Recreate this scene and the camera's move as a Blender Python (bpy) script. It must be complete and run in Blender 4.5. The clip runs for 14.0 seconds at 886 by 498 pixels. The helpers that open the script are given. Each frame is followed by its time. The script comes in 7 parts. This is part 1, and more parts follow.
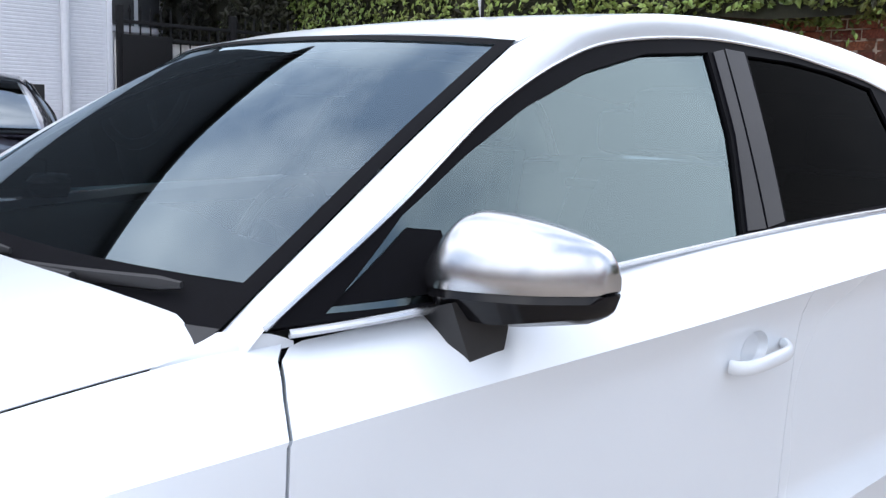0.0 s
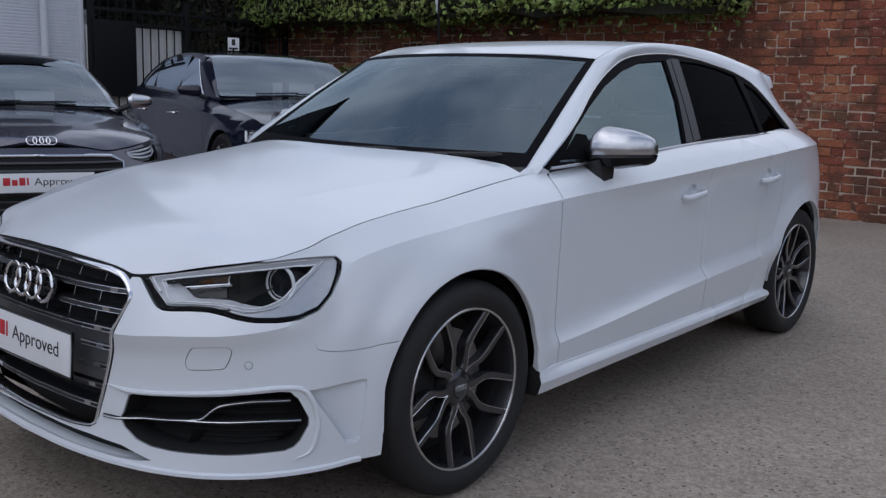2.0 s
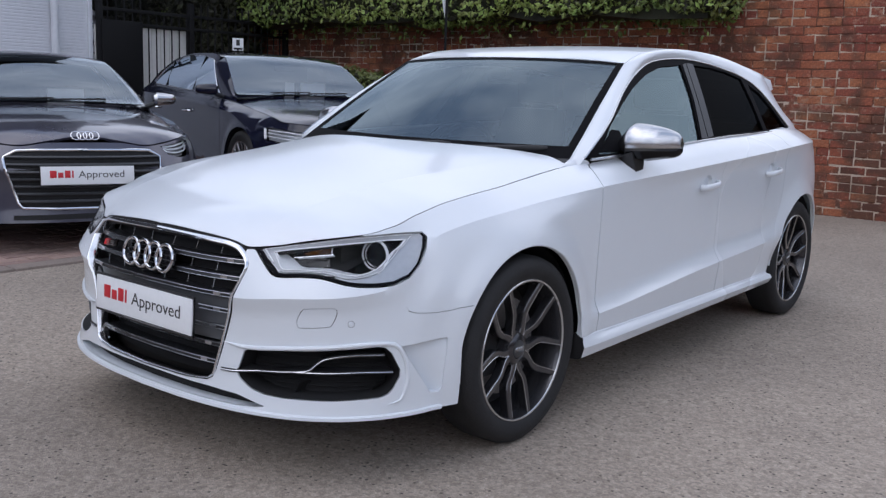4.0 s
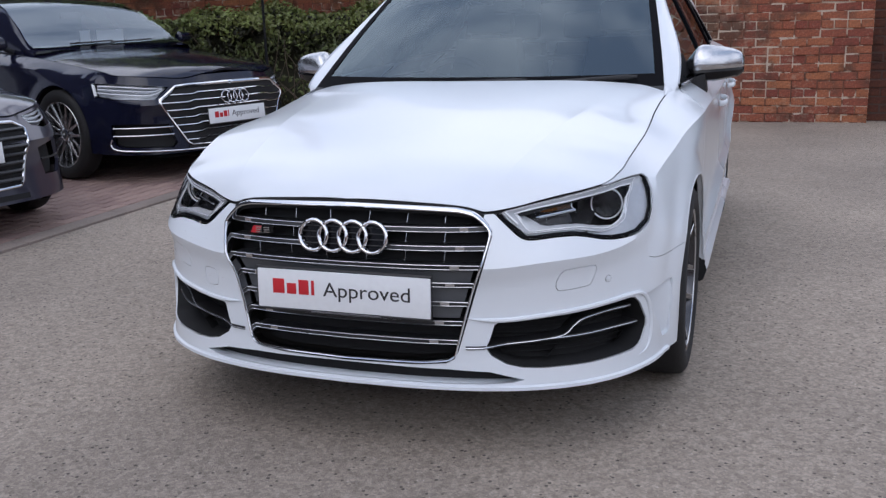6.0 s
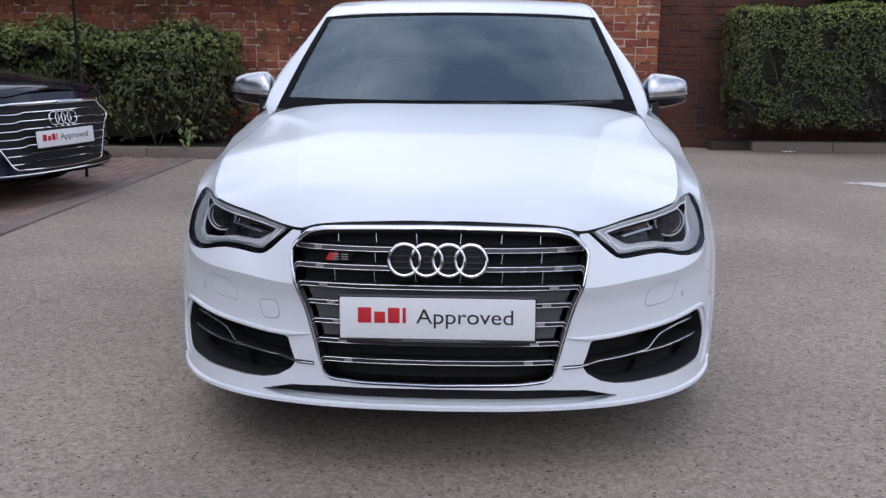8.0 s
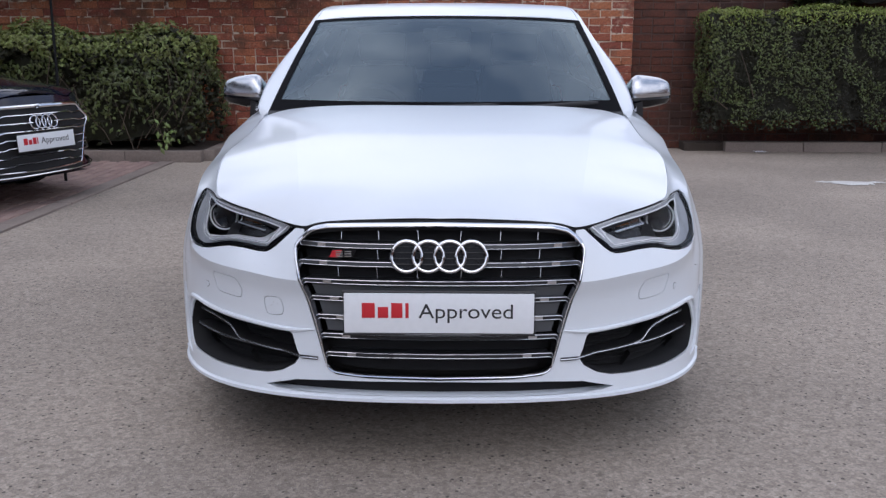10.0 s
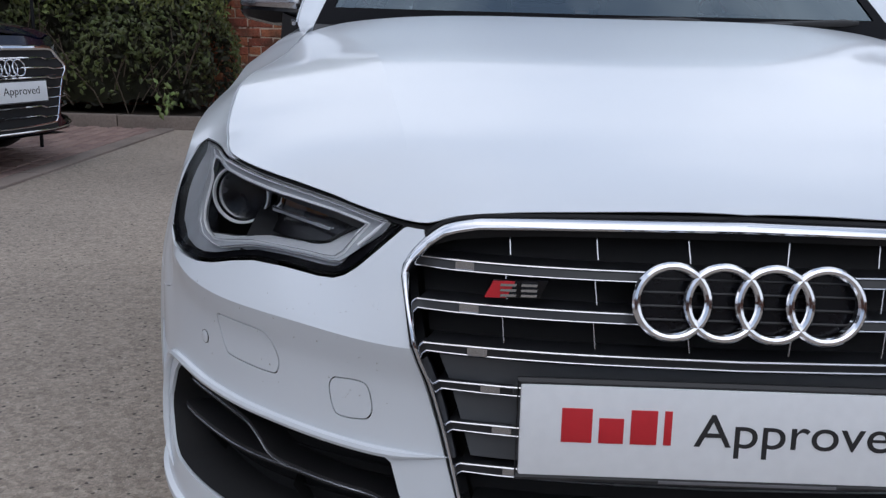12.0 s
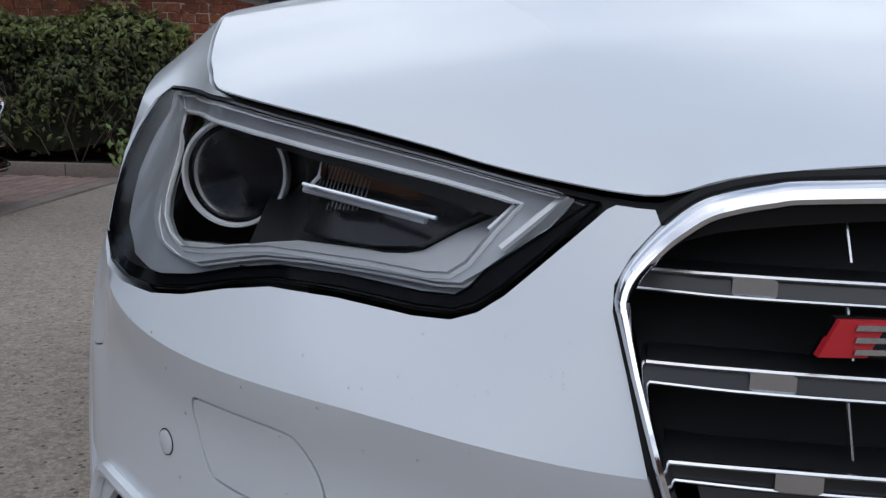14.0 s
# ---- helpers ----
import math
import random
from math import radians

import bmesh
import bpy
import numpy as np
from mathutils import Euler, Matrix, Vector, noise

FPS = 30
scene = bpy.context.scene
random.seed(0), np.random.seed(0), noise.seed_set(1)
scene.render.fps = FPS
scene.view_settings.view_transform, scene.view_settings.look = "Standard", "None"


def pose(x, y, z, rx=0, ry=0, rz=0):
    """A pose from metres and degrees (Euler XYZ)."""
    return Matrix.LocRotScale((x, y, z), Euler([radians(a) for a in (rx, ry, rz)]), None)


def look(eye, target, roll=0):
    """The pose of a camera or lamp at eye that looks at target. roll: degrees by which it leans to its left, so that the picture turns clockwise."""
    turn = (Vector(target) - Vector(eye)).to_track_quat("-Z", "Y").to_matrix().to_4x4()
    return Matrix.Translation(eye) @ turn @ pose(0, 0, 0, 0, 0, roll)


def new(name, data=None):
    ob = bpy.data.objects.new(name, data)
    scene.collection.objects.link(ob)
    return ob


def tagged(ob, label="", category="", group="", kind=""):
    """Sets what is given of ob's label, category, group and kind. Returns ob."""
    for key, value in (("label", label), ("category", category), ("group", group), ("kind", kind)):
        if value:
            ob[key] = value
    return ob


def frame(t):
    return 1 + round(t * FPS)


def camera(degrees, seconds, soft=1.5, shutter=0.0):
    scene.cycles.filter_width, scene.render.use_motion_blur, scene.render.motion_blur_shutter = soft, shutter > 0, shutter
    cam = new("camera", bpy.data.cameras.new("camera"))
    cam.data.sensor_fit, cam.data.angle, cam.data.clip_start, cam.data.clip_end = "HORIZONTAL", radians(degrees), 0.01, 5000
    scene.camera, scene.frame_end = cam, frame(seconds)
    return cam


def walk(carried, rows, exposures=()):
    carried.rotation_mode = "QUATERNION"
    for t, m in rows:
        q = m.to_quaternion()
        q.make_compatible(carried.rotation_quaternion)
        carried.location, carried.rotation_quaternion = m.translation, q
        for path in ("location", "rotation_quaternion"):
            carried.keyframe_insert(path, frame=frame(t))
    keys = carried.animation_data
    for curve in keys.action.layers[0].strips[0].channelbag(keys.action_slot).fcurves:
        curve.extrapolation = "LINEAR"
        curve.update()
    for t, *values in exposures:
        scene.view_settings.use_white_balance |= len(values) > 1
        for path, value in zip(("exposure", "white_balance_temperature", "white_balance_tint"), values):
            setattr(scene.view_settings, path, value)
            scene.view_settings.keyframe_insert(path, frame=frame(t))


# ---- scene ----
cam = camera(51.1, 14.0, soft=1.35)
PATH = [
    (0, (1.657, -1.344, 1.185), (0.179, -0.029, 0.89), 2.0),
    (0.5, (1.911, -1.895, 1.2), (0.508, -0.501, 0.907), 1.6),
    (1, (2.134, -2.43, 1.172), (0.793, -0.973, 0.892), 1.4),
    (1.5, (2.324, -2.923, 1.166), (1.032, -1.426, 0.867), 1.2),
    (2, (2.465, -3.319, 1.172), (1.193, -1.814, 0.832), 1.7),
    (2.2, (2.534, -3.457, 1.174), (1.263, -1.954, 0.822), 1.8),
    (4.3, (2.507, -3.904, 1.161), (1.288, -2.355, 0.823), 2.1),
    (4.5, (2.354, -4.003, 1.193), (1.182, -2.423, 0.829), 2.1),
    (5, (1.96, -4.19, 1.185), (0.939, -2.519, 0.78), 0.3),
    (5.5, (1.524, -4.285, 1.186), (0.69, -2.524, 0.735), -0.9),
    (6, (1.087, -4.398, 1.192), (0.438, -2.568, 0.71), -1.7),
    (6.5, (0.715, -4.406, 1.179), (0.238, -2.522, 0.703), -1.7),
    (7, (0.416, -4.393, 1.172), (0.129, -2.466, 0.72), -0.5),
    (7.2, (0.317, -4.421, 1.176), (0.096, -2.482, 0.736), -0.2),
    (9.5, (0.048, -4.635, 1.188), (0.014, -2.682, 0.759), 0.3),
    (10, (0.046, -4.627, 1.183), (0.018, -2.673, 0.756), 0.1),
    (10.5, (0.031, -4.439, 1.143), (-0.011, -2.49, 0.697), -0.1),
    (11, (-0.045, -4.069, 1.095), (-0.125, -2.129, 0.613), 0.4),
    (11.5, (-0.194, -3.624, 1.028), (-0.273, -1.687, 0.537), 0.2),
    (12, (-0.336, -3.196, 0.923), (-0.375, -1.25, 0.462), 1.5),
    (12.5, (-0.432, -2.848, 0.806), (-0.466, -0.897, 0.366), 1.3),
    (13, (-0.486, -2.638, 0.748), (-0.452, -0.672, 0.385), 1.1),
    (13.5, (-0.513, -2.596, 0.733), (-0.462, -0.621, 0.418), 1.5),
    (14, (-0.515, -2.59, 0.742), (-0.469, -0.618, 0.413), 1.5),
]
walk(cam, [(t, look(eye, target, roll)) for t, eye, target, roll in PATH], exposures=[(0.0, 1.11, 6300, 12), (0.3, 0.58, 6100, 12), (0.6, -0.02, 5950, 12), (1.0, -0.54, 5850, 12), (1.5, -0.72, 5800, 12), (2.0, -0.26, 6050, 14), (4.5, 0.26, 6100, 15), (9.5, 0.32, 6100, 16), (10.5, 0.3, 6100, 16), (11.5, 0.20, 6080, 13), (12.5, -0.06, 6150, 11), (13.0, -0.04, 6150, 10), (14.0, -0.04, 6150, 10)])

# ---- world and sun: bright overcast afternoon ----
world = bpy.data.worlds.new("overcast")
scene.world = world
world.use_nodes = True
wn = world.node_tree.nodes
wl = world.node_tree.links
wn.clear()
w_out = wn.new("ShaderNodeOutputWorld")
w_bg = wn.new("ShaderNodeBackground")
w_sky = wn.new("ShaderNodeTexSky")
w_sky.sky_type = 'NISHITA'
w_sky.sun_disc = False
w_sky.sun_elevation = radians(62)
w_sky.sun_rotation = radians(215)
w_sky.air_density, w_sky.dust_density, w_sky.ozone_density = 1.0, 4.0, 1.0
w_cloud = wn.new("ShaderNodeTexNoise")
w_cloud.inputs["Scale"].default_value = 2.0
w_cloud.inputs["Detail"].default_value = 6.0
w_cloud.inputs["Roughness"].default_value = 0.55
w_ramp = wn.new("ShaderNodeValToRGB")
w_ramp.color_ramp.elements[0].position, w_ramp.color_ramp.elements[1].position = 0.40, 0.62
w_ramp.color_ramp.elements[0].color = (2.9, 3.6, 4.8, 1)
w_ramp.color_ramp.elements[1].color = (9.6, 9.8, 10.2, 1)
w_mix = wn.new("ShaderNodeMixRGB")
w_mix.inputs[0].default_value = 0.85
wl.new(w_cloud.outputs["Fac"], w_ramp.inputs[0])
wl.new(w_sky.outputs[0], w_mix.inputs[1])
wl.new(w_ramp.outputs[0], w_mix.inputs[2])
# an overcast dome: the zenith about three times as bright as the horizon
w_tc, w_sep, w_dome, w_mul = wn.new("ShaderNodeTexCoord"), wn.new("ShaderNodeSeparateXYZ"), wn.new("ShaderNodeMapRange"), wn.new("ShaderNodeMixRGB")
wl.new(w_tc.outputs["Generated"], w_sep.inputs[0])
wl.new(w_sep.outputs["Z"], w_dome.inputs[0])
w_dome.inputs["To Min"].default_value, w_dome.inputs["To Max"].default_value = 1.02, 1.16
w_mul.blend_type = 'MULTIPLY'
w_mul.inputs[0].default_value = 1.0
wl.new(w_mix.outputs[0], w_mul.inputs[1])
wl.new(w_dome.outputs[0], w_mul.inputs[2])
wl.new(w_mul.outputs[0], w_bg.inputs[0])
w_bg.inputs[1].default_value = 0.125
wl.new(w_bg.outputs[0], w_out.inputs[0])

sun = new("sun", bpy.data.lights.new("sun", 'SUN'))
sun.data.energy, sun.data.angle, sun.data.color = 0.4, radians(50), (1.0, 0.96, 0.90)
sun.matrix_world = look((1.5, -7, 7.5), (0, 0, 0))

# ---- materials ----
def rgb(c):
    return (*c, 1.0) if len(c) == 3 else c


def mat(name, base, rough=0.5, metal=0.0, vary=None, grain=6.0, stain=0.6, bump=0.0, bump_scale=60.0, coat=0.0, rand=0.0, island=0.0, rough_vary=0.06, spec=0.5, coat_rough=0.03):
    """A principled material with fine grain and large stains between base and vary."""
    m = bpy.data.materials.new(name)
    m.use_nodes = True
    nt = m.node_tree
    n, l = nt.nodes, nt.links
    b = n["Principled BSDF"]
    b.inputs["Metallic"].default_value = metal
    b.inputs["Roughness"].default_value = rough
    b.inputs["Coat Weight"].default_value = coat
    b.inputs["Coat Roughness"].default_value = coat_rough
    b.inputs["Specular IOR Level"].default_value = spec
    vary = vary or tuple(0.82 * c for c in base)
    tc = n.new("ShaderNodeTexCoord")
    fine, wide = n.new("ShaderNodeTexNoise"), n.new("ShaderNodeTexNoise")
    fine.inputs["Scale"].default_value, wide.inputs["Scale"].default_value = grain * 10, grain * 0.25
    fine.inputs["Detail"].default_value = wide.inputs["Detail"].default_value = 4
    for t in (fine, wide):
        l.new(tc.outputs["Object"], t.inputs["Vector"])
    add = n.new("ShaderNodeMath")
    add.operation = 'MULTIPLY_ADD'
    add.inputs[1].default_value = stain
    l.new(wide.outputs["Fac"], add.inputs[0])
    sc = n.new("ShaderNodeMath")
    sc.operation = 'MULTIPLY'
    sc.inputs[1].default_value = 1 - stain
    l.new(fine.outputs["Fac"], sc.inputs[0])
    l.new(sc.outputs[0], add.inputs[2])
    ramp = n.new("ShaderNodeValToRGB")
    ramp.color_ramp.elements[0].position, ramp.color_ramp.elements[1].position = 0.36, 0.64
    ramp.color_ramp.elements[0].color, ramp.color_ramp.elements[1].color = rgb(vary), rgb(base)
    l.new(add.outputs[0], ramp.inputs[0])
    col = ramp.outputs[0]
    if rand or island:
        hsv = n.new("ShaderNodeHueSaturation")
        src = n.new("ShaderNodeObjectInfo").outputs["Random"] if rand else n.new("ShaderNodeNewGeometry").outputs["Random Per Island"]
        mr = n.new("ShaderNodeMapRange")
        k = rand or island
        mr.inputs["To Min"].default_value, mr.inputs["To Max"].default_value = 1 - k, 1 + k
        l.new(src, mr.inputs[0])
        l.new(mr.outputs[0], hsv.inputs["Value"])
        mh = n.new("ShaderNodeMapRange")
        mh.inputs["To Min"].default_value, mh.inputs["To Max"].default_value = 0.5 - 0.04 * k, 0.5 + 0.04 * k
        l.new(src, mh.inputs[0])
        l.new(mh.outputs[0], hsv.inputs["Hue"])
        l.new(col, hsv.inputs["Color"])
        col = hsv.outputs[0]
    l.new(col, b.inputs["Base Color"])
    if rough_vary:
        rr = n.new("ShaderNodeMapRange")
        rr.inputs["To Min"].default_value, rr.inputs["To Max"].default_value = max(rough - rough_vary, 0.0), min(rough + rough_vary, 1.0)
        l.new(wide.outputs["Fac"], rr.inputs[0])
        l.new(rr.outputs[0], b.inputs["Roughness"])
    if bump:
        bt, bn = n.new("ShaderNodeTexNoise"), n.new("ShaderNodeBump")
        bt.inputs["Scale"].default_value, bt.inputs["Detail"].default_value = bump_scale, 5
        l.new(tc.outputs["Object"], bt.inputs["Vector"])
        bn.inputs["Strength"].default_value, bn.inputs["Distance"].default_value = bump, 0.01
        l.new(bt.outputs["Fac"], bn.inputs["Height"])
        l.new(bn.outputs[0], b.inputs["Normal"])
    return m


def pane(name, tint, gloss=0.0, ior=1.5, sheen=(.8, .8, .8)):
    """Thin glass: a tinted view through, with a mirror that strengthens at low angles."""
    m = bpy.data.materials.new(name)
    m.use_nodes = True
    n, l = m.node_tree.nodes, m.node_tree.links
    n.clear()
    out, mix = n.new("ShaderNodeOutputMaterial"), n.new("ShaderNodeMixShader")
    tr, gl, fr = n.new("ShaderNodeBsdfTransparent"), n.new("ShaderNodeBsdfGlossy"), n.new("ShaderNodeFresnel")
    tr.inputs[0].default_value = rgb(tint)
    gl.inputs["Roughness"].default_value = gloss
    gl.inputs[0].default_value = rgb(sheen)
    fr.inputs["IOR"].default_value = ior
    l.new(fr.outputs[0], mix.inputs[0])
    l.new(tr.outputs[0], mix.inputs[1])
    l.new(gl.outputs[0], mix.inputs[2])
    l.new(mix.outputs[0], out.inputs[0])
    return m


def asphalt(name):
    """Worn asphalt: stones of many greys in a darker binder, with stains."""
    m = mat(name, (.362, .305, .250), 0.88, vary=(.248, .209, .172), grain=2.2, stain=.8, bump=.5, bump_scale=170)
    n, l = m.node_tree.nodes, m.node_tree.links
    b = n["Principled BSDF"]
    src = b.inputs["Base Color"].links[0].from_socket
    tc = n.new("ShaderNodeTexCoord")
    for scale, lo, hi in ((70, .80, 1.18), (150, .80, 1.18)):
        v, r, x, sep = n.new("ShaderNodeTexVoronoi"), n.new("ShaderNodeMapRange"), n.new("ShaderNodeMixRGB"), n.new("ShaderNodeSeparateColor")
        v.inputs["Scale"].default_value = scale
        l.new(tc.outputs["Object"], v.inputs["Vector"])
        l.new(v.outputs["Color"], sep.inputs[0])
        l.new(sep.outputs[0], r.inputs[0])
        r.inputs["To Min"].default_value, r.inputs["To Max"].default_value = lo, hi
        x.blend_type = 'MULTIPLY'
        x.inputs[0].default_value = 1.0
        l.new(src, x.inputs[1])
        l.new(r.outputs[0], x.inputs[2])
        src = x.outputs[0]
    for scale, lo, hi, c, most in ((11, .08, .16, (.080, .066, .058, 1), .35), (30, .13, .18, (.045, .038, .034, 1), .85), (46, .07, .12, (.58, .54, .50, 1), .5)):
        v, r, x = n.new("ShaderNodeTexVoronoi"), n.new("ShaderNodeMapRange"), n.new("ShaderNodeMixRGB")
        v.inputs["Scale"].default_value = scale
        r.inputs["From Min"].default_value, r.inputs["From Max"].default_value = lo, hi
        r.inputs["To Min"].default_value, r.inputs["To Max"].default_value = most, 0.0
        l.new(tc.outputs["Object"], v.inputs["Vector"])
        l.new(v.outputs["Distance"], r.inputs[0])
        l.new(r.outputs[0], x.inputs[0])
        l.new(src, x.inputs[1])
        x.inputs[2].default_value = c
        src = x.outputs[0]
    l.new(src, b.inputs["Base Color"])
    return m


def weathered(m, pale, dark, scale=1.0):
    """Lime smears and sooty or mossy stains that run across the bricks."""
    n, l = m.node_tree.nodes, m.node_tree.links
    b = n["Principled BSDF"]
    src = b.inputs["Base Color"].links[0].from_socket
    pos = n.new("ShaderNodeNewGeometry")
    for s1, s2, lo, hi, c, most in ((1.4, 22, .56, .63, pale, .45), (.75, 5, .50, .60, dark, .75), (26, 90, .57, .66, pale, .4)):
        a, d, mul, r, x = n.new("ShaderNodeTexNoise"), n.new("ShaderNodeTexNoise"), n.new("ShaderNodeMath"), n.new("ShaderNodeMapRange"), n.new("ShaderNodeMixRGB")
        a.inputs["Scale"].default_value, d.inputs["Scale"].default_value = s1 * scale, s2 * scale
        d.inputs["Detail"].default_value = 6
        for t in (a, d):
            l.new(pos.outputs["Position"], t.inputs["Vector"])
        mul.operation = 'ADD'
        l.new(a.outputs["Fac"], mul.inputs[0])
        l.new(d.outputs["Fac"], mul.inputs[1])
        r.inputs["From Min"].default_value, r.inputs["From Max"].default_value = lo * 2, hi * 2
        r.inputs["To Max"].default_value = most
        l.new(mul.outputs[0], r.inputs[0])
        l.new(r.outputs[0], x.inputs[0])
        l.new(src, x.inputs[1])
        x.inputs[2].default_value = rgb(c)
        src = x.outputs[0]
    l.new(src, b.inputs["Base Color"])
    return m


def repointed(m, pale):
    """Old joints of brick dust and dirt, with fresh pale lime left in runs here and there."""
    n, l = m.node_tree.nodes, m.node_tree.links
    b = n["Principled BSDF"]
    src = b.inputs["Base Color"].links[0].from_socket
    pos = n.new("ShaderNodeNewGeometry")
    a, d, add, r, x = n.new("ShaderNodeTexNoise"), n.new("ShaderNodeTexNoise"), n.new("ShaderNodeMath"), n.new("ShaderNodeMapRange"), n.new("ShaderNodeMixRGB")
    a.inputs["Scale"].default_value, d.inputs["Scale"].default_value = 1.6, 9.0
    for t in (a, d):
        l.new(pos.outputs["Position"], t.inputs["Vector"])
    add.operation = 'ADD'
    l.new(a.outputs["Fac"], add.inputs[0])
    l.new(d.outputs["Fac"], add.inputs[1])
    r.inputs["From Min"].default_value, r.inputs["From Max"].default_value = .96, 1.04
    l.new(add.outputs[0], r.inputs[0])
    l.new(r.outputs[0], x.inputs[0])
    l.new(src, x.inputs[1])
    x.inputs[2].default_value = rgb(pale)
    l.new(x.outputs[0], b.inputs["Base Color"])
    return m


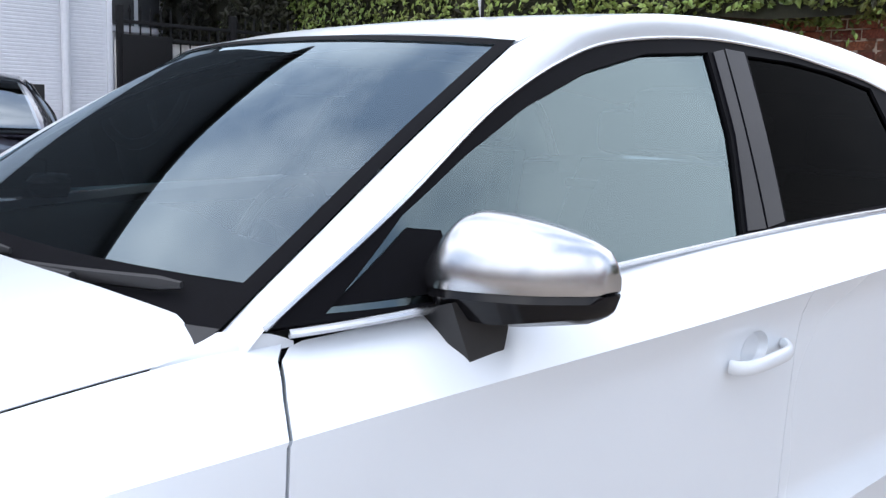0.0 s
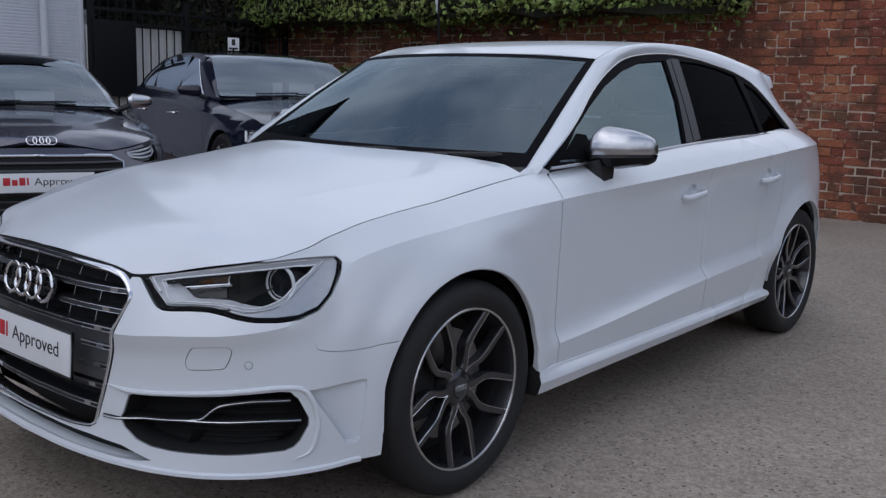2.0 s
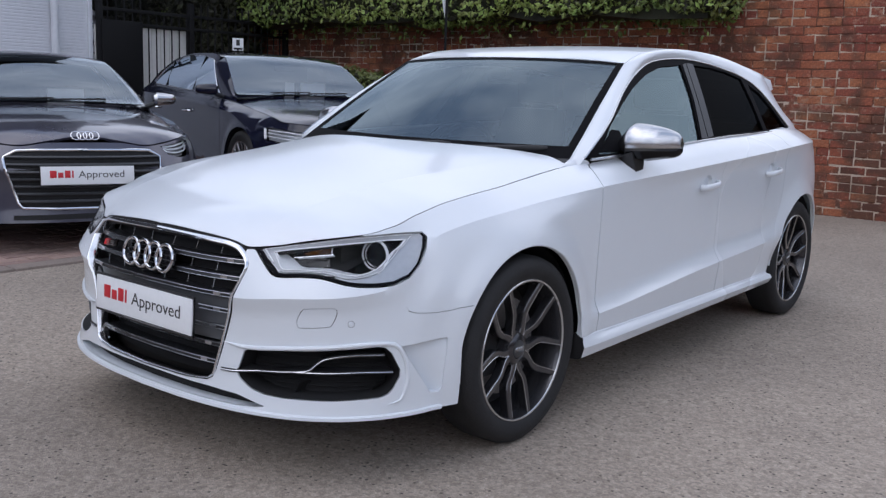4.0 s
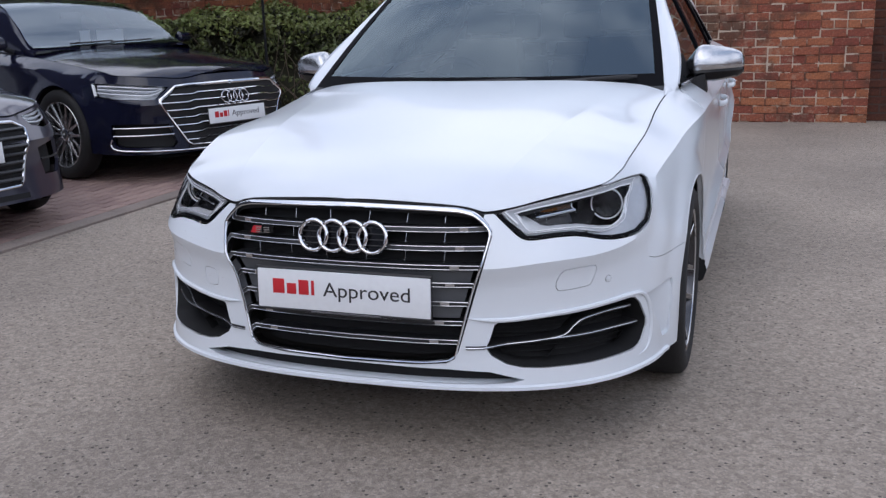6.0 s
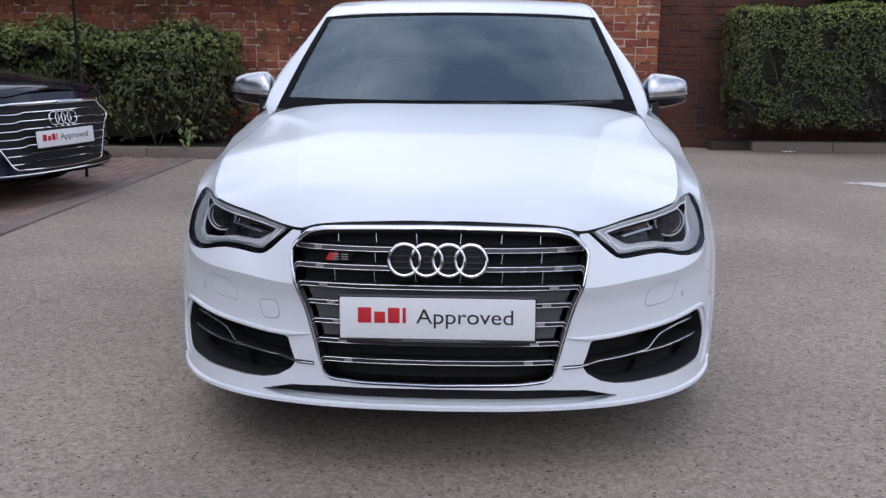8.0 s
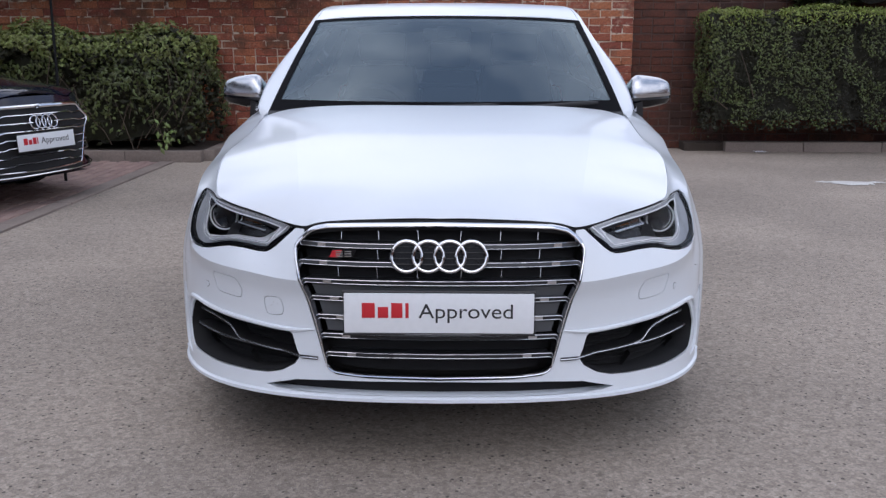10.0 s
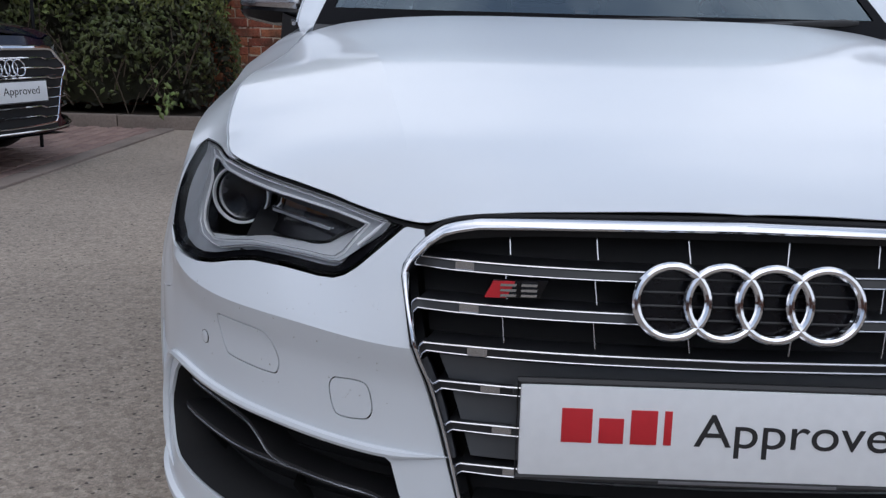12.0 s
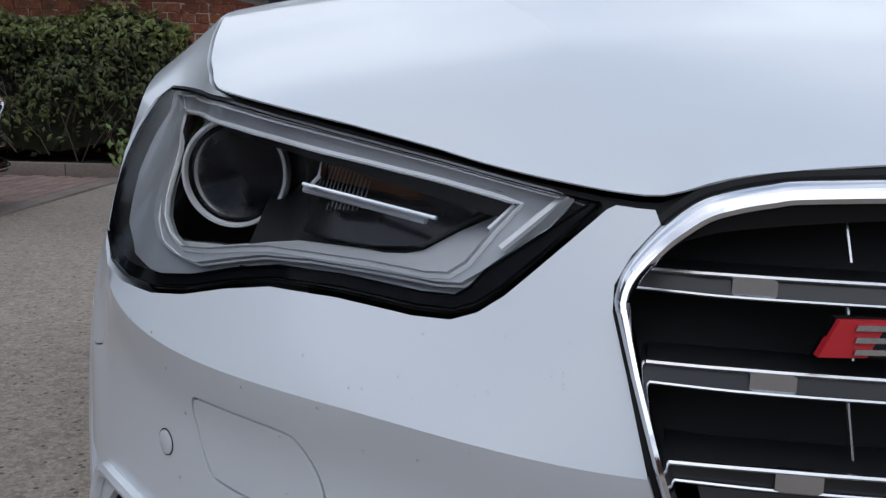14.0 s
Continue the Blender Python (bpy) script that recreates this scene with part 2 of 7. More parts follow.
M = dict(
    asphalt=asphalt("worn_asphalt"),
    brick=weathered(mat("red_brick", (.38, .118, .060), .88, vary=(.17, .052, .032), grain=6, stain=.35, bump=.7, bump_scale=55, rand=.30), (.40, .27, .19), (.060, .036, .024)),
    brick_far=weathered(mat("red_brick_joined", (.38, .118, .060), .88, vary=(.17, .052, .032), grain=6, stain=.35, bump=.7, bump_scale=55, island=.30), (.40, .27, .19), (.060, .036, .024)),
    brick_dark=weathered(mat("dark_red_brick", (.135, .040, .024), .9, vary=(.050, .020, .014), grain=5, bump=.5, bump_scale=70, island=.3), (.12, .07, .045), (.026, .016, .012)),
    mortar=repointed(mat("old_lime_mortar", (.20, .085, .052), .95, vary=(.10, .045, .03), grain=5, bump=.6, bump_scale=90), (.52, .43, .34)),
    mortar_dark=mat("dark_mortar", (.10, .06, .05), .95, vary=(.06, .04, .035), grain=4, bump=.6, bump_scale=90),
    paver=mat("block_paver", (.34, .235, .20), .88, vary=(.24, .165, .145), grain=6, bump=.4, bump_scale=120, rand=.16),
    paver_far=mat("block_paver_joined", (.34, .235, .20), .88, vary=(.24, .165, .145), grain=6, bump=.4, bump_scale=120, island=.16),
    kerb=mat("concrete_kerb", (.27, .22, .19), .9, vary=(.17, .14, .12), grain=6, bump=.4, bump_scale=120),
    soil=mat("bed_soil", (.06, .045, .035), .95, vary=(.035, .026, .02), grain=6, bump=.8, bump_scale=40),
    leaf=mat("hedge_leaf", (.095, .115, .030), .45, vary=(.030, .040, .011), grain=3, island=.45, spec=.4),
    leaf_dark=mat("bush_leaf", (.088, .106, .030), .45, vary=(.026, .034, .011), grain=3, island=.45, spec=.4),
    leaf_crown=mat("lighter_shrub_leaf", (.19, .215, .060), .42, vary=(.07, .09, .024), grain=3, island=.45, spec=.4),
    leaf_top=mat("lighter_hedge_leaf", (.20, .24, .05), .45, vary=(.10, .13, .025), grain=3, island=.4, spec=.4),
    leaf_pale=mat("pale_leaf", (.19, .25, .08), .42, vary=(.10, .14, .04), grain=3, island=.3, spec=.4),
    ivy=mat("ivy_leaf", (.25, .31, .075), .42, vary=(.08, .12, .028), grain=2, island=.5, spec=.4),
    twig=mat("twig", (.10, .075, .055), .9, vary=(.06, .045, .03)),
    slate=mat("dark_slate", (.030, .030, .034), .6, vary=(.018, .018, .020), grain=4, bump=.4, bump_scale=30),
    clad=mat("white_cladding", (.66, .68, .72), .5, vary=(.58, .60, .64), grain=2),
    iron=mat("black_iron", (.010, .010, .011), .7, vary=(.007, .007, .008), spec=.2),
    cream=mat("cream_board", (.70, .69, .66), .7, vary=(.58, .57, .54), grain=2),
    cloth=mat("flag_cloth", (.66, .67, .70), .8, vary=(.55, .56, .60)),
    paper=mat("white_card", (.78, .80, .82), .6, vary=(.72, .74, .76)),
    white=mat("white_paint", (.695, .735, .775), .28, vary=(.68, .722, .765), grain=1, coat=.6, rough_vary=.03, coat_rough=.07),
    grey=mat("grey_paint", (.056, .055, .082), .28, vary=(.050, .050, .074), metal=.35, coat=1.0, rough_vary=.03),
    navy=mat("black_paint", (.007, .008, .022), .14, vary=(.006, .007, .019), coat=.25, rough_vary=.02, spec=.45),
    gloss=mat("gloss_black", (.007, .007, .009), .16, vary=(.005, .005, .006), rough_vary=.03, spec=.25),
    pillar=mat("pillar_black", (.009, .009, .013), .16, vary=(.007, .007, .010), rough_vary=.03, spec=.14),
    surround=mat("window_surround_black", (.006, .006, .008), .55, vary=(.005, .005, .006), rough_vary=.03, spec=.03),
    paint_old=mat("worn_road_paint", (.74, .73, .70), .8, vary=(.48, .46, .43), grain=8),
    plastic=mat("black_plastic", (.018, .018, .02), .5, vary=(.013, .013, .014), bump=.03, bump_scale=400),
    # near-black for liners and trays, and for shade painted into gaps
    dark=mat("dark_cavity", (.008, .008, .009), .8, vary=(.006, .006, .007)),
    slat=mat("satin_black_slat", (.022, .023, .026), .35, vary=(.016, .017, .019)),
    water=pane("water_bead", (.97, .98, .98), ior=1.33, sheen=(1, 1, 1)),
    mesh_grey=mat("grey_grille_panel", (.055, .058, .064), .45, vary=(.045, .047, .05), metal=.2),
    rubber=mat("tyre_rubber", (.013, .013, .014), .75, vary=(.009, .009, .010), bump=.2, bump_scale=150),
    chrome=mat("chrome", (.78, .79, .82), .10, metal=1.0, vary=(.72, .73, .76), rough_vary=.04),
    alu=mat("brushed_aluminium", (.60, .61, .63), .26, metal=1.0, vary=(.52, .53, .55), rough_vary=.06),
    rim=mat("anthracite_rim", (.060, .060, .066), .24, metal=.6, vary=(.045, .045, .05), coat=.5),
    disc=mat("brake_disc", (.30, .29, .28), .4, metal=1.0, vary=(.2, .19, .18)),
    lampsilver=mat("lamp_reflector", (.86, .88, .90), .28, metal=.15, vary=(.74, .76, .79)),
    lampgrey=mat("lamp_light_guide", (.62, .64, .67), .25, vary=(.55, .57, .60), coat=.5),
    lampguide=mat("lamp_light_guide_bar", (.48, .495, .52), .25, vary=(.42, .435, .46), coat=.4),
    lampgrey2=mat("lamp_rib_grey", (.16, .16, .17), .4, vary=(.12, .12, .13)),
    # white of the markers, also used as a painted glint on chrome lines
    lampwhite=mat("lamp_marker_glint", (.94, .95, .96), .18, vary=(.90, .91, .92), spec=.8),
    lampdark=mat("lamp_floor_black", (.013, .013, .015), .22, vary=(.008, .008, .010), spec=.35, coat=.1),
    carrier=mat("plate_carrier_grey", (.085, .09, .098), .45, vary=(.075, .08, .087)),
    lampsatin=mat("lamp_satin", (.52, .535, .56), .30, metal=.3, vary=(.45, .465, .49)),
    # leaf green darkened to carry shade inside hedges and under trees
    leaf_shade=mat("shaded_leaf", (.026, .027, .012), .55, vary=(.011, .010, .006), grain=3, island=.45, spec=.3),
    amber=mat("amber_lens", (.20, .075, .02), .2, vary=(.10, .035, .012), coat=.5),
    red=mat("red_print", (.55, .02, .03), .4, vary=(.5, .018, .026)),
    ink=mat("black_print", (.02, .02, .022), .5, vary=(.016, .016, .018)),
    seat=mat("black_leather", (.02, .02, .022), .5, vary=(.014, .014, .015), bump=.15, bump_scale=200),
    tail=mat("tail_lamp_red", (.28, .01, .012), .15, vary=(.22, .008, .01), coat=1.0),
    glass=pane("windscreen_glass", (.26, .31, .33), ior=2.25, sheen=(.70, .84, .92)),
    glass_parked=pane("parked_car_side_glass", (.06, .065, .075), ior=1.9, sheen=(.70, .80, .90)),
    glass_far=pane("parked_car_glass", (.72, .76, .78), ior=2.6, sheen=(.78, .88, .96)),
    glass_side=pane("side_glass", (.24, .31, .33), ior=2.1, sheen=(.70, .88, .92)),
    glass_dark=pane("privacy_glass", (.015, .015, .018), ior=1.04),
    lens=pane("lamp_lens", (.97, .98, .99), ior=1.17),
)
from mathutils.geometry import delaunay_2d_cdt


# ---- tools ----
def ob_mesh(name, verts, faces, material, parent=None, label="", smooth=True, angle=35.0, creases=()):
    """One mesh object, under a thing where one is given."""
    me = bpy.data.meshes.new(name)
    me.from_pydata([tuple(map(float, v)) for v in verts], [], faces)
    me.update()
    if smooth:
        me.shade_smooth()
        if angle:
            me.set_sharp_from_angle(angle=radians(angle))
    if creases:
        want = {tuple(sorted(q)) for q in creases}
        for e in me.edges:
            if tuple(sorted(e.vertices)) in want:
                e.use_edge_sharp = True
    for mt in material if isinstance(material, (list, tuple)) else (material,):
        me.materials.append(mt)
    ob = new(name, me)
    if parent is not None:
        ob.parent = parent
    if label:
        ob["label"] = label
    return ob


def part(name, bm, material, parent=None, label="", smooth=True, angle=35.0):
    """Links a bmesh as one mesh object under a thing or a part."""
    me = bpy.data.meshes.new(name)
    bm.normal_update()
    bm.to_mesh(me)
    bm.free()
    if smooth:
        me.shade_smooth()
        if angle:
            me.set_sharp_from_angle(angle=radians(angle))
    me.materials.append(material)
    ob = new(name, me)
    if parent is not None:
        ob.parent = parent
    if label:
        ob["label"] = label
    return ob


def thing(name, at, label, category, group="", kind=""):
    return tagged(set_at(new(name), at), label, category, group, kind)


def set_at(ob, at):
    ob.matrix_basis = at if isinstance(at, Matrix) else Matrix.Translation(at)
    return ob


def box_bm(bm, lo, hi, bevel=0.0):
    """A box between two corners, its edges rounded off."""
    c, d = [(a + b) / 2 for a, b in zip(lo, hi)], [abs(b - a) for a, b in zip(lo, hi)]
    r = bmesh.ops.create_cube(bm, size=1.0, matrix=Matrix.Translation(c) @ Matrix.Diagonal((*d, 1)))
    if bevel:
        edges = list({e for v in r["verts"] for e in v.link_edges})
        bmesh.ops.bevel(bm, geom=edges, offset=bevel, segments=2, affect='EDGES', profile=0.6)
    return bm


def box(name, lo, hi, material, parent=None, bevel=0.0, label=""):
    return part(name, box_bm(bmesh.new(), lo, hi, bevel), material, parent, label)


def tube_data(path, radius, sides=8, closed=False, flat=1.0):
    """A round bar along points; flat squeezes it along its second axis."""
    p = np.asarray(path, float)
    n = len(p)
    tang = np.roll(p, -1, 0) - np.roll(p, 1, 0) if closed else np.gradient(p, axis=0)
    tang /= np.linalg.norm(tang, axis=1)[:, None] + 1e-12
    rad = np.full(n, radius, float) if np.isscalar(radius) else np.asarray(radius, float)
    up = np.array([0, 0, 1.0]) if abs(tang[0][2]) < .9 else np.array([1.0, 0, 0])
    verts, faces = [], []
    for i in range(n):
        a = np.cross(tang[i], up)
        a /= np.linalg.norm(a) + 1e-12
        b = np.cross(a, tang[i])
        up = b
        for k in range(sides):
            q = 2 * math.pi * k / sides
            verts.append(p[i] + rad[i] * (math.cos(q) * a * flat + math.sin(q) * b))
    for i in range(n if closed else n - 1):
        j = (i + 1) % n
        for k in range(sides):
            m = (k + 1) % sides
            faces.append((i * sides + k, i * sides + m, j * sides + m, j * sides + k))
    if not closed:
        faces += [tuple(range(sides))[::-1], tuple((n - 1) * sides + k for k in range(sides))]
    return verts, faces


def tube(name, path, radius, material, parent=None, sides=8, closed=False, flat=1.0, label=""):
    v, f = tube_data(path, radius, sides, closed, flat)
    return ob_mesh(name, v, f, material, parent, label)


def lathe(name, profile, material, parent=None, steps=48, axis="x", label="", closed=False):
    """Turns (across, radius) pairs round the x axis."""
    verts, faces = [], []
    n = len(profile)
    for k in range(steps):
        q = 2 * math.pi * k / steps
        for a, r in profile:
            verts.append((a, r * math.cos(q), r * math.sin(q)))
    for k in range(steps):
        m = (k + 1) % steps
        for i in range(n if closed else n - 1):
            j = (i + 1) % n
            faces.append((k * n + i, k * n + j, m * n + j, m * n + i))
    return ob_mesh(name, verts, faces, material, parent, label)


def loft_data(sections, closed=False, caps=False):
    """A skin over sections of equal point count."""
    m = len(sections[0])
    verts = [v for s in sections for v in s]
    faces = []
    for i in range(len(sections) - 1):
        for k in range(m if closed else m - 1):
            j = (k + 1) % m
            faces.append((i * m + k, i * m + j, (i + 1) * m + j, (i + 1) * m + k))
    if caps:
        faces += [tuple(range(m))[::-1], tuple((len(sections) - 1) * m + k for k in range(m))]
    return verts, faces


def inside(pts, poly):
    """Which of the points lie in a polygon."""
    pts, poly = np.asarray(pts, float), np.asarray(poly, float)
    x, y = pts[:, 0], pts[:, 1]
    hit = np.zeros(len(pts), bool)
    a, b = poly, np.roll(poly, -1, 0)
    for (x0, y0), (x1, y1) in zip(a, b):
        if y0 != y1:
            hit ^= ((y0 > y) != (y1 > y)) & (x < (x1 - x0) * (y - y0) / (y1 - y0) + x0)
    return hit


def dense(poly, step):
    """A closed outline with points no further apart than step."""
    out = []
    for a, b in zip(poly, np.roll(poly, -1, 0)):
        n = max(1, int(math.ceil(np.linalg.norm(b - a) / step)))
        out += [a + (b - a) * k / n for k in range(n)]
    return np.array(out)


def away(pts, edge):
    """Distance of each point to the nearest outline point."""
    best = np.full(len(pts), 9.0)
    for i in range(0, len(edge), 64):
        d = np.linalg.norm(pts[:, None, :] - edge[None, i:i + 64, :], axis=2).min(1)
        best = np.minimum(best, d)
    return best


HARD = []


def sheet(outline, lift, step=0.02, holes=(), flange=0.02, shut=0.0, open_at=None, lines=()):
    """A panel: the region inside an outline (less holes) of a surface lift(u, v), with edges turned in by the flange."""
    rings = [dense(np.asarray(o, float), step) for o in (outline, *holes)]
    edge = np.concatenate(rings)
    lo, hi = rings[0].min(0), rings[0].max(0)
    gu, gv = np.meshgrid(np.arange(lo[0] + step / 2, hi[0], step), np.arange(lo[1] + step / 2, hi[1], step))
    gu = gu + (np.arange(gu.shape[0])[:, None] % 2) * step * 0.5
    pts = np.stack([gu.ravel(), gv.ravel()], 1)
    extra = [np.asarray(l, float) for l in lines]
    ok = inside(pts, rings[0])
    for r in rings[1:]:
        ok &= ~inside(pts, r)
    pts = pts[ok]
    if len(pts):
        pts = pts[away(pts, edge) > step * 0.45]
    if extra and len(pts):
        pts = pts[away(pts, np.concatenate(extra)) > step * 0.45]
    all_pts = np.concatenate([edge, *extra, pts]) if extra else np.concatenate([edge, pts])
    cons, k = [], 0
    for r in rings:
        cons += [(k + i, k + (i + 1) % len(r)) for i in range(len(r))]
        k += len(r)
    hard_from = len(cons)
    for e in extra:
        cons += [(k + i, k + i + 1) for i in range(len(e) - 1)]
        k += len(e)
    from_uv = delaunay_2d_cdt([Vector(p) for p in all_pts], cons, [], 0, 1e-6)
    vs, tris = np.array([tuple(v) for v in from_uv[0]]), from_uv[2]
    cen = np.array([vs[list(f)].mean(0) for f in tris])
    ok = inside(cen, rings[0])
    for r in rings[1:]:
        ok &= ~inside(cen, r)
    tris = [tuple(f) for f, o in zip(tris, ok) if o]
    pos = np.array([lift(u, v) for u, v in vs])
    used = sorted({i for f in tris for i in f})
    remap = {i: k for k, i in enumerate(used)}
    HARD[:] = [(remap[a], remap[b]) for (a, b), src in zip(from_uv[1], from_uv[4]) if a in remap and b in remap and any(q >= hard_from for q in src)]
    verts = [pos[i] for i in used]
    tris = [tuple(remap[i] for i in f) for f in tris]
    if flange:
        count = {}
        for f in tris:
            for a, b in zip(f, f[1:] + f[:1]):
                count[(a, b)] = count.get((a, b), 0) + 1
        border = [(a, b) for (a, b) in count if (b, a) not in count]
        nrm = np.zeros((len(verts), 3))
        for f in tris:
            fn = np.cross(verts[f[1]] - verts[f[0]], verts[f[2]] - verts[f[0]])
            for i in f:
                nrm[i] += fn
        nrm /= np.linalg.norm(nrm, axis=1)[:, None] + 1e-12
        twin = {}
        for a, b in border:
            if open_at and open_at(verts[a]) and open_at(verts[b]):
                continue
            for i in (a, b):
                if i not in twin:
                    twin[i] = len(verts)
                    verts.append(verts[i] - nrm[i] * flange)
            tris.append((b, a, twin[a], twin[b]))
    return verts, tris


def mirrored(verts, faces):
    return [np.array([-v[0], v[1], v[2]]) for v in verts], [tuple(reversed(f)) for f in faces]


def joined(*parts):
    verts, faces = [], []
    for v, f in parts:
        k = len(verts)
        verts += list(v)
        faces += [tuple(i + k for i in q) for q in f]
    return verts, faces


def leaves(name, centres, normals, size, material, parent=None, seed=3, droop=0.0, label=""):
    """A mass of small folded leaves at the given centres, turned about the given normals."""
    rng = np.random.default_rng(seed)
    c, n = np.asarray(centres, float), np.asarray(normals, float)
    m = len(c)
    n = n + rng.normal(0, .55, (m, 3))
    n /= np.linalg.norm(n, axis=1)[:, None]
    a = np.cross(n, rng.normal(0, 1, (m, 3)))
    a[:, 2] -= droop
    a /= np.linalg.norm(a, axis=1)[:, None]
    b = np.cross(n, a)
    s = size * rng.uniform(.6, 1.35, m)[:, None]
    tip, base, mid = c + a * s, c - a * s, c + n * s * .18
    l, r = c + b * s * .52, c - b * s * .52
    verts = np.stack([base, l, tip, r, mid], 1).reshape(-1, 3)
    k = np.arange(m) * 5
    f = np.concatenate([np.stack([k, k + 1, k + 4], 1), np.stack([k + 1, k + 2, k + 4], 1), np.stack([k + 2, k + 3, k + 4], 1), np.stack([k + 3, k, k + 4], 1)])
    return ob_mesh(name, verts, f.tolist(), material, parent, label, smooth=False)

# ---- car surfaces ----
def hermite(ts, vs):
    """A smooth curve through values vs at ts that does not overshoot."""
    ts, vs = np.asarray(ts, float), np.asarray(vs, float)
    h, dlt = np.diff(ts), np.diff(vs) / np.diff(ts)
    m = np.zeros_like(vs)
    m[0], m[-1] = dlt[0], dlt[-1]
    for i in range(1, len(ts) - 1):
        if dlt[i - 1] * dlt[i] > 0:
            w1, w2 = 2 * h[i] + h[i - 1], h[i] + 2 * h[i - 1]
            m[i] = (w1 + w2) / (w1 / dlt[i - 1] + w2 / dlt[i])

    def at(t):
        t = np.clip(t, ts[0], ts[-1])
        i = np.clip(np.searchsorted(ts, t) - 1, 0, len(ts) - 2)
        u = (t - ts[i]) / h[i]
        return ((2 * u**3 - 3 * u**2 + 1) * vs[i] + (u**3 - 2 * u**2 + u) * h[i] * m[i]
                + (-2 * u**3 + 3 * u**2) * vs[i + 1] + (u**3 - u**2) * h[i] * m[i + 1])
    return at


def spline(points, per=12, closed=False):
    """Catmull-Rom through points of any dimension, as an array of points."""
    p = np.asarray(points, float)
    n = len(p)
    out = []
    for i in range(n if closed else n - 1):
        if closed:
            a, b, c, d = p[i - 1], p[i], p[(i + 1) % n], p[(i + 2) % n]
        else:
            a, b, c, d = p[max(i - 1, 0)], p[i], p[i + 1], p[min(i + 2, n - 1)]
            if i == 0:
                a = 2 * b - c
            if i == n - 2:
                d = 2 * c - b
        for k in range(per):
            u = k / per
            out.append(0.5 * (2 * b + (c - a) * u + (2 * a - 5 * b + 4 * c - d) * u**2 + (3 * b - a - 3 * c + d) * u**3))
    if not closed:
        out.append(p[-1])
    return np.array(out)


class Shell:
    """A car's lower body: an outline in plan, and insets from it at six heights that vary along it."""

    def __init__(self, plan, rows, arches=(), flare=0.020):
        dense = spline(plan, 40)
        self.path = dense
        self.run = np.concatenate([[0], np.cumsum(np.linalg.norm(np.diff(dense, axis=0), axis=1))])
        st = self.run[::40]
        tang = np.gradient(dense, self.run, axis=0)
        tang /= np.linalg.norm(tang, axis=1)[:, None]
        self.norm = np.stack([tang[:, 1], -tang[:, 0]], 1)
        self.end = self.run[-1]
        self.f = {k: hermite(*v) if isinstance(v, tuple) else hermite(st, v) for k, v in rows.items()}
        self.arches, self.flare = arches, flare
        self.table = np.linspace(0, self.end, 900)
        self.cache = {}

    def section(self, s):
        key = round(s, 4)
        if key not in self.cache:
            g = {k: float(f(s)) for k, f in self.f.items()}
            low = hermite([g["z0"], g["zl"]], [g["i0"], g["il"]])
            mid = hermite([g["zl"], g["zm"], g["zc"] - 0.060, g["zc"]], [g["il"], g["im"], g["ih"], g["ic"]])
            top = hermite([g["zc"], g["zc"] + 0.5 * (g["zt"] - g["zc"]), g["zt"]], [g["ic"], g["ic"] + g["cu"] * (g["it"] - g["ic"]), g["it"]])
            self.cache[key] = (g, low, mid, top)
        return self.cache[key]

    def at(self, s, z, out=0.0):
        s = min(max(s, 0.0), self.end)
        g, low, mid, top = self.section(s)
        def inset_at(h):
            return float(low(h) if h < g["zl"] else mid(h) if h < g["zc"] else top(h))
        inset = inset_at(z)
        if s < 1.0:
            # the bumper's ridge is softly rounded
            k = min(1.0, (1.0 - s) / .1)
            inset += k * (.25 * (inset_at(max(z - .004, g["z0"])) + inset_at(min(z + .004, g["zt"]))) - .5 * inset)
        if z > g["zt"]:
            inset += (z - g["zt"]) * 1.5
        x, y = np.interp(s, self.run, self.path[:, 0]), np.interp(s, self.run, self.path[:, 1])
        nx, ny = np.interp(s, self.run, self.norm[:, 0]), np.interp(s, self.run, self.norm[:, 1])
        for ay, az, ar in self.arches:
            if z < g["zc"]:
                r = math.hypot(y - ay, z - az)
                k = max(0.0, 1 - abs(r - ar) / 0.10)
                # the doors' lower rear corner is tucked in towards the rear arch
                tuck = float(np.clip((z - .36) / .12 - 1, -1, 1)) if y < ay and ay > 0 else 1.0
                inset -= self.flare * tuck * k * k * (3 - 2 * k) * min(1.0, (g["zc"] - z) / 0.05)
        return np.array([x - nx * (inset - out), y - ny * (inset - out), z])

    def s_of_y(self, y):
        """Along the side, where the outline passes y."""
        i = np.searchsorted(self.path[:, 1], y)
        return float(np.interp(y, self.path[:, 1], self.run))

    def s_of_x(self, x):
        """Round the front, where the outline passes x."""
        n = int(np.argmax(self.path[:, 0] > 0.86))
        return float(np.interp(x, self.path[:n, 0], self.run[:n]))

    def top(self, s):
        return self.at(s, self.section(s)[0]["zt"])


